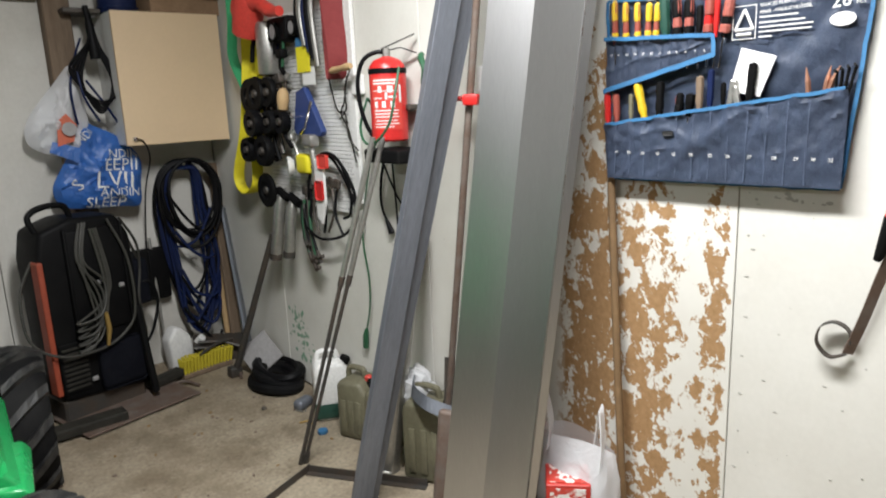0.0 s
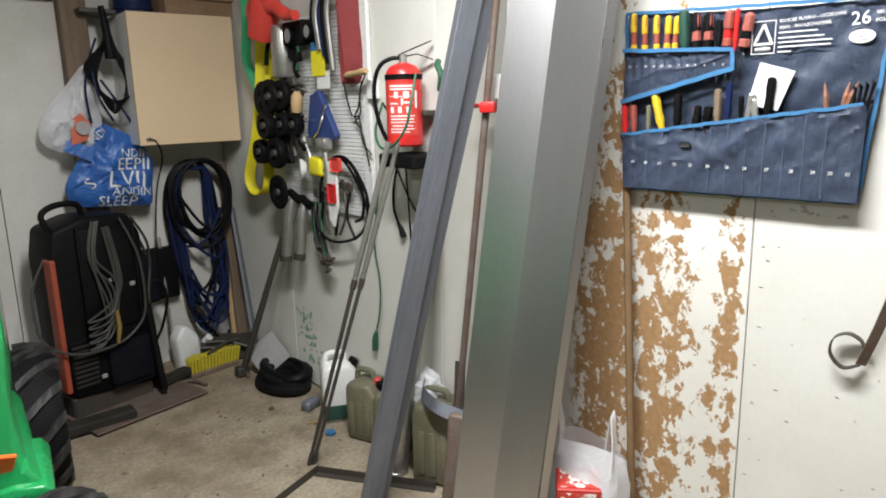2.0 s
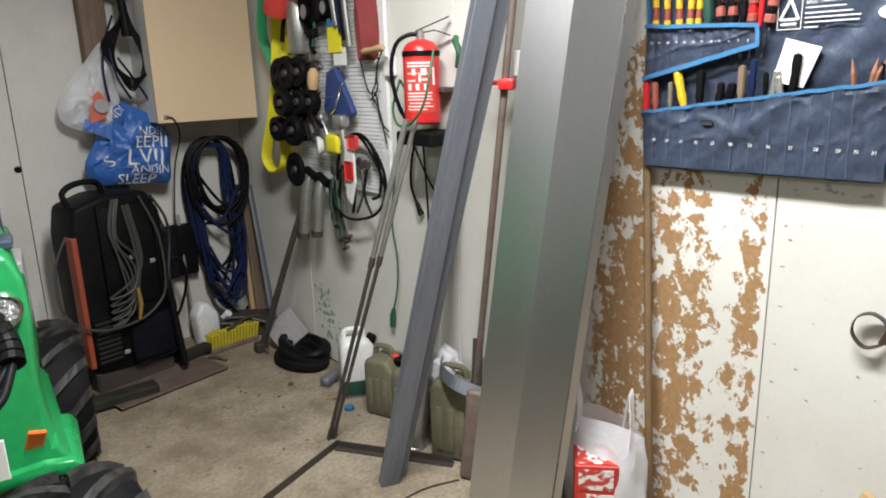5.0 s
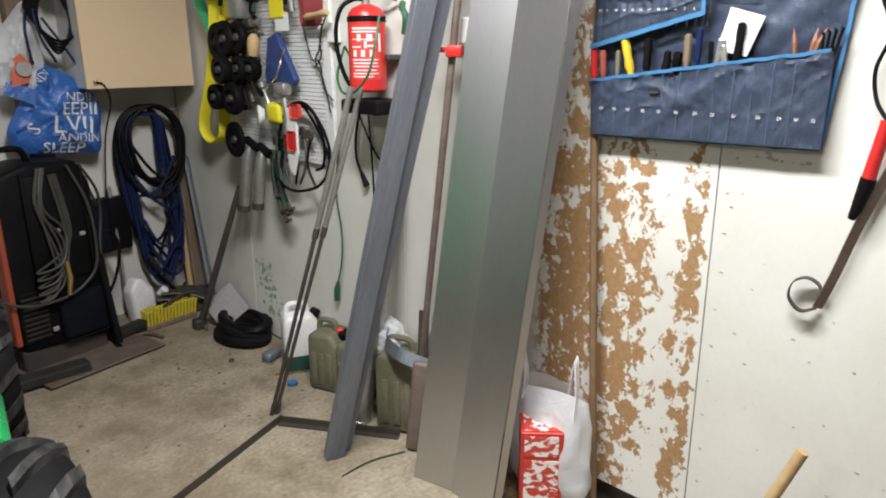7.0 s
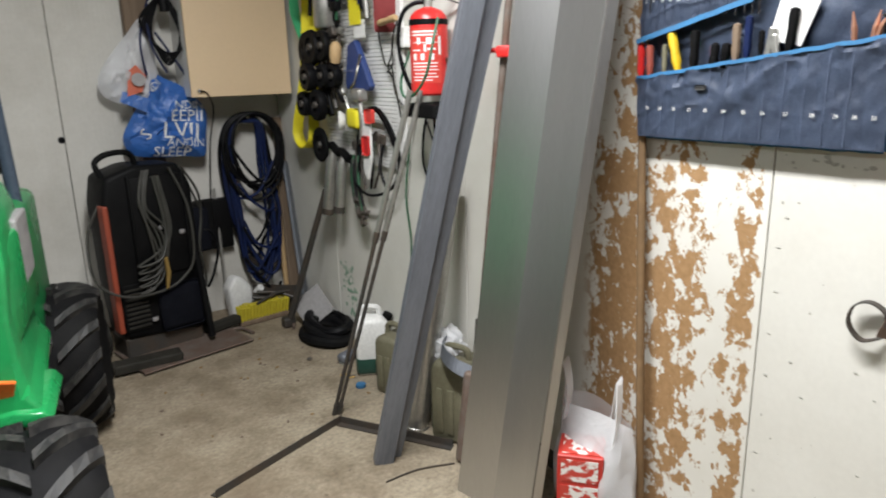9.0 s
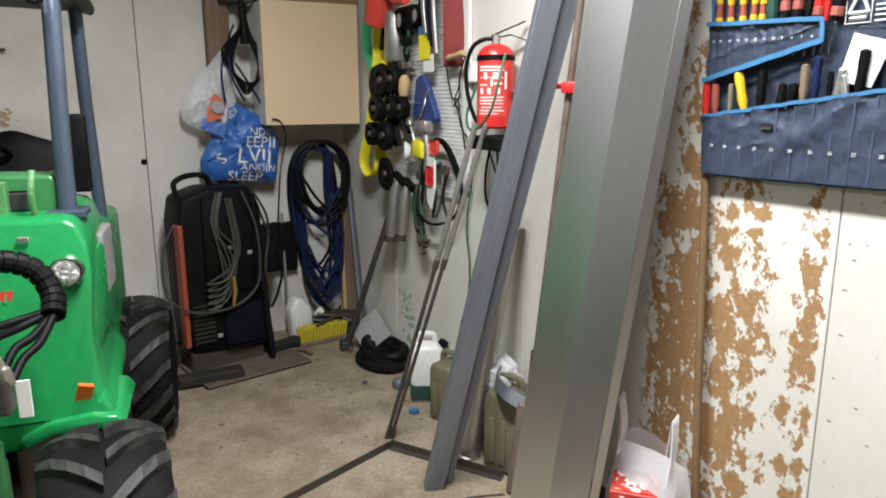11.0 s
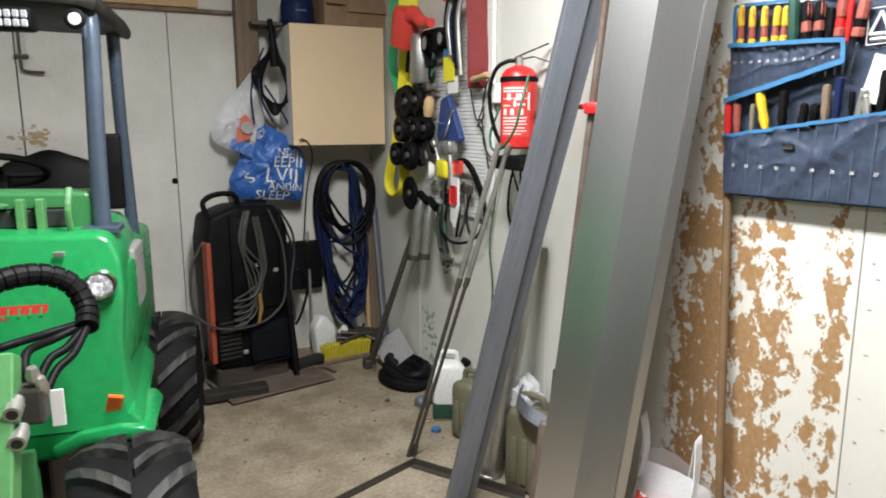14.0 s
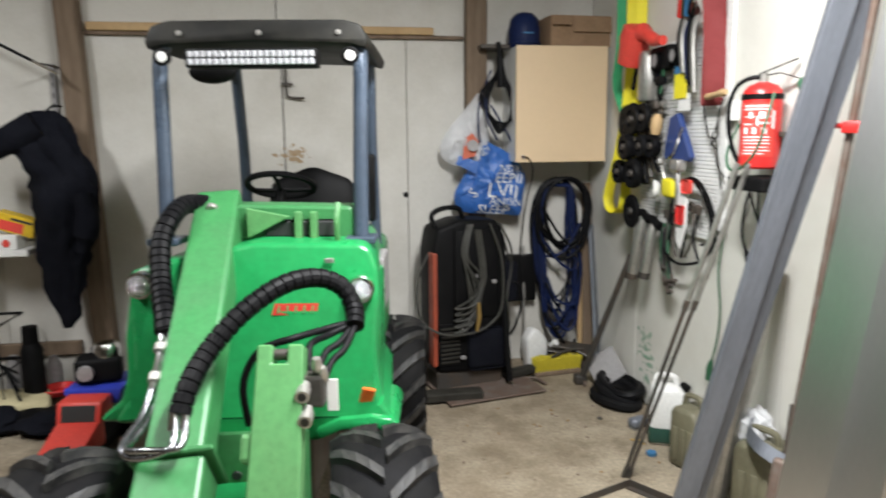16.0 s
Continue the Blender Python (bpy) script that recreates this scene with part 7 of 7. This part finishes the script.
for a, b in zip(rings, rings[1:]):
    for j in range(56):
        bm.faces.new((a[j], a[(j + 1) % 56], b[(j + 1) % 56], b[j]))
bm.faces.new(rings[0])
bm.faces.new(rings[-1][::-1])
part("body", bm, "cloth", coat, smooth=True)
part("sleeve", tube(bmesh.new(), spline([(-0.90, 3.92, 1.50), (-1.03, 3.90, 1.42), (-1.14, 3.90, 1.37), (-1.22, 3.92, 1.36)], 5), [0.075] * 6 + [0.06] * 6 + [0.05] * 4, 12), "cloth", coat, smooth=True)
part("hem", tube(bmesh.new(), spline([(-0.72, 3.92, 1.15), (-0.70, 3.90, 1.0), (-0.74, 3.90, 0.85)], 5), [0.05] * 4 + [0.06] * 4 + [0.03] * 3, 10), "cloth", coat, smooth=True)
part("hanging_loop", tube(bmesh.new(), [(-0.885, 3.98, 1.56), (-0.885, 4.1, 1.60), (-0.87, 4.18, 1.60)], 0.006, 6), "rubber", coat)
rodw = thing("wall_rod", pose(0, 0, 0), "dark rod with bright steel tip slung on the wall", "rod")
part("rod", tube(bmesh.new(), [(-1.35, 3.98, 2.05), (-0.92, 4.0, 1.815)], 0.008, 8), "rubber", rodw)
part("tip", tube(bmesh.new(), [(-0.92, 4.0, 1.815), (-0.81, 4.0, 1.752)], [0.009, 0.006], 8), "chrome", rodw, "bright steel tip", True)
part("stay", boxm(-0.885, -0.865, 4.0, 4.297, 1.80, 1.806), "darksteel", rodw)
strip_w = thing("shelf_upright", pose(0, 0, 0), "slotted white steel shelf upright on the wall", "shelf upright")
part("upright", boxm(-0.945, -0.92, 4.27, 4.298, 1.3, 1.83, 0.002, 1), "greylid", strip_w)
for k in range(9):
    part("slot", boxm(-0.937, -0.928, 4.268, 4.271, 1.32 + 0.055 * k, 1.345 + 0.055 * k), "blackprint", strip_w)
shelf = thing("wall_shelf", pose(0, 0, 0), "white wall shelf loaded with boxes and cans", "shelf")
part("board", boxm(-2.2, -1.02, 3.95, 4.297, 0.83, 0.865, 0.003, 1), "white", shelf)
part("bracket", boxm(-1.35, -1.32, 4.0, 4.297, 0.70, 0.83, 0.003, 1), "greylid", shelf)
yb = thing("yellow_box", pose(-1.11, 4.06, 0.945, 0, 18, 0), "yellow and orange cardboard pack on the shelf", "box")
part("carton", boxm(-0.10, 0.10, -0.05, 0.05, 0, 0.095, 0.003, 1), "handleyellow", yb)
part("orange_field", boxm(-0.07, 0.05, -0.0525, -0.0505, 0.01, 0.06), "redplastic", yb)
part("print_bar", boxm(-0.02, 0.085, -0.0525, -0.0505, 0.068, 0.08), "blackprint", yb)
solo("white_pack", boxm(-0.09, 0.09, -0.06, 0.06, 0, 0.075, 0.003, 1), "white", "white pack with faint red print on the shelf", "box", pose(-1.16, 4.02, 0.866))
solo("red_mark", lathe(bmesh.new(), [(0.02, 0), (0.02, 0.002), (0, 0.002)], 14, pose(-1.12, 3.958, 0.90, 90, 0, 0)), "redplastic", "round red print on the white pack", "label")
solo("dark_bundle", boxm(-0.14, 0.1, -0.05, 0.05, 0, 0.07, 0.02, 3), "cloth", "dark tool bundle lying on the shelf packs", "bundle", pose(-1.19, 4.10, 0.866), smooth=True)
fl = thing("vacuum_flask", pose(-1.05, 3.95, 0), "tall dark vacuum flask standing on the floor", "flask")
part("body", lathe(bmesh.new(), [(0, 0), (0.055, 0), (0.058, 0.02), (0.056, 0.33), (0.04, 0.37), (0, 0.37)], 18), "black", fl, smooth=True)
part("cup", lathe(bmesh.new(), [(0.038, 0.37), (0.04, 0.375), (0.038, 0.46), (0, 0.465)], 16), "black", fl, smooth=True)
for k in range(5):
    h = 0.24 + rnd.uniform(-0.02, 0.04)
    solo("grey_bottle", lathe(bmesh.new(), [(0, 0), (0.042, 0), (0.045, 0.01), (0.045, h * 0.75), (0.03, h * 0.9), (0.02, h), (0, h)], 14), "greylid", "dull grey bottle standing along the wall", "bottle", pose(-0.71 - 0.098 * k - (0.12 if k > 1 else 0), 4.17 - 0.01 * k, 0), "bottles by the wall", smooth=True)
cr = thing("wire_crate", pose(-1.30, 3.95, 0), "black wire crate with tangled cables", "crate")
for z in (0.02, 0.25, 0.50):
    part("rim", tube(bmesh.new(), [(-0.16, -0.15, z), (0.16, -0.15, z), (0.16, 0.15, z), (-0.16, 0.15, z)], 0.009, 6, True), "black", cr)
for k in range(7):
    part("upright", tube(bmesh.new(), [(-0.16 + 0.053 * k, -0.15, 0.0), (-0.16 + 0.053 * k, -0.15, 0.5)], 0.005, 6), "black", cr)
for k in range(4):
    part("cable", tube(bmesh.new(), spline([(-0.12, -0.1, 0.4 - 0.06 * k), (0, -0.2, 0.45 - 0.08 * k), (0.12, -0.1, 0.3), (0.24, -0.16, 0.26 - 0.05 * k)], 6), 0.007, 6), "rubber", cr, smooth=True)
mat_l = [("cloth", 0.05, -0.86, 3.62), ("black", 0.04, -1.0, 3.72), ("cable", 0.04, -0.78, 3.86), ("cloth", 0.06, -1.15, 3.66), ("black", 0.05, -0.66, 3.95)]
for k, (mm, h, x, y) in enumerate(mat_l):
    bm = bmesh.new()
    bmesh.ops.create_icosphere(bm, subdivisions=3, radius=1)
    for v in bm.verts:
        c = v.co.copy()
        q = 1 + 0.4 * noise.noise(c * 1.6 + Vector((k, 0, 0)))
        v.co = Vector((c.x * 0.15 * q, c.y * 0.11 * q, max(-h, c.z * h * q) + h))
    solo("rag", bm, mm, "dark crumpled cloth heap on the floor", "cloth", pose(x, y, 0), "cloths on the floor", smooth=True)
solo("cream_sack", boxm(-0.16, 0.16, -0.12, 0.12, 0, 0.07, 0.03, 3), "palewood", "folded cream sack lying on the floor", "sack", pose(-1.12, 3.86, 0.05, 4, 8, 20), smooth=True).data.materials[0] = worn("cream_sackcloth", (0.55, 0.49, 0.30), (0.42, 0.36, 0.2), 0.8, 0, 7, 0.5, 90, 0.2)
solo("red_dish", lathe(bmesh.new(), [(0, 0), (0.07, 0), (0.09, 0.03), (0.085, 0.035), (0.06, 0.008), (0, 0.008)], 18), "red", "dark red plastic dish on the floor", "dish", pose(-0.95, 4.0, 0.07), smooth=True)

toy = thing("toy_truck", pose(-0.57, 3.27, 0.0, 0, 0, -6), "red and blue plastic toy dump truck on the floor", "toy truck")
part("bonnet", prism([(-0.20, 0.10), (-0.20, 0.16), (-0.03, 0.215), (0.04, 0.22), (0.04, 0.10)], 0.18, 0.012, "x", pose(-0.09, -0.08, 0)), "redplastic", toy, smooth=True)
part("cab", prism([(-0.05, 0.205), (-0.02, 0.30), (0.10, 0.30), (0.10, 0.20)], 0.19, 0.012, "x", pose(-0.095, -0.05, 0)), "redplastic", toy, smooth=True)
part("windscreen", boxm(-0.075, 0.075, -0.004, 0.004, 0, 0.075, 0.004, 1, pose(0, -0.093, 0.215, -16, 0, 0)), "blackprint", toy)
part("grille", boxm(-0.055, 0.055, -0.286, -0.278, 0.105, 0.15, 0.004, 1), "blackprint", toy)
part("tipper", prism([(-0.13, 0.31), (-0.11, 0.24), (0.11, 0.24), (0.13, 0.31)], 0.26, 0.01, "y", pose(0, 0.06, 0)), "bluetrim", toy, "blue tipping bed", True).data.materials[0] = worn("toy_blue", (0.03, 0.05, 0.42), (0.03, 0.04, 0.3), 0.35, 0, 8, 0.4, 80, 0.02)
part("underbody", boxm(-0.08, 0.08, -0.25, 0.30, 0.05, 0.11, 0.01, 1), "black", toy)
for x in (-0.10, 0.10):
    for y in (-0.17, 0.20):
        part("wheel", lathe(bmesh.new(), [(0, -0.025), (0.055, -0.025), (0.065, -0.015), (0.065, 0.015), (0.055, 0.025), (0, 0.025)], 18, pose(x, y, 0.065, 0, 90, 0)), "black", toy, smooth=True)
drill = thing("small_engine", pose(-0.55, 3.45, 0.316, 0, 0, 10), "small black and silver motor lying in the toy's bed", "motor")
part("case", boxm(-0.11, 0.09, -0.07, 0.07, 0, 0.12, 0.025, 3), "black", drill, smooth=True)
part("dome", lathe(bmesh.new(), [(0.06, 0), (0.06, 0.05), (0.045, 0.075), (0, 0.08)], 18, pose(0.03, 0, 0.10)), "chrome", drill, "bright metal dome", True)
part("spool", lathe(bmesh.new(), [(0.03, -0.02), (0.035, -0.02), (0.035, 0.02), (0, 0.022)], 14, pose(-0.06, -0.075, 0.06, 90, 0, 0)), "greylid", drill, smooth=True)
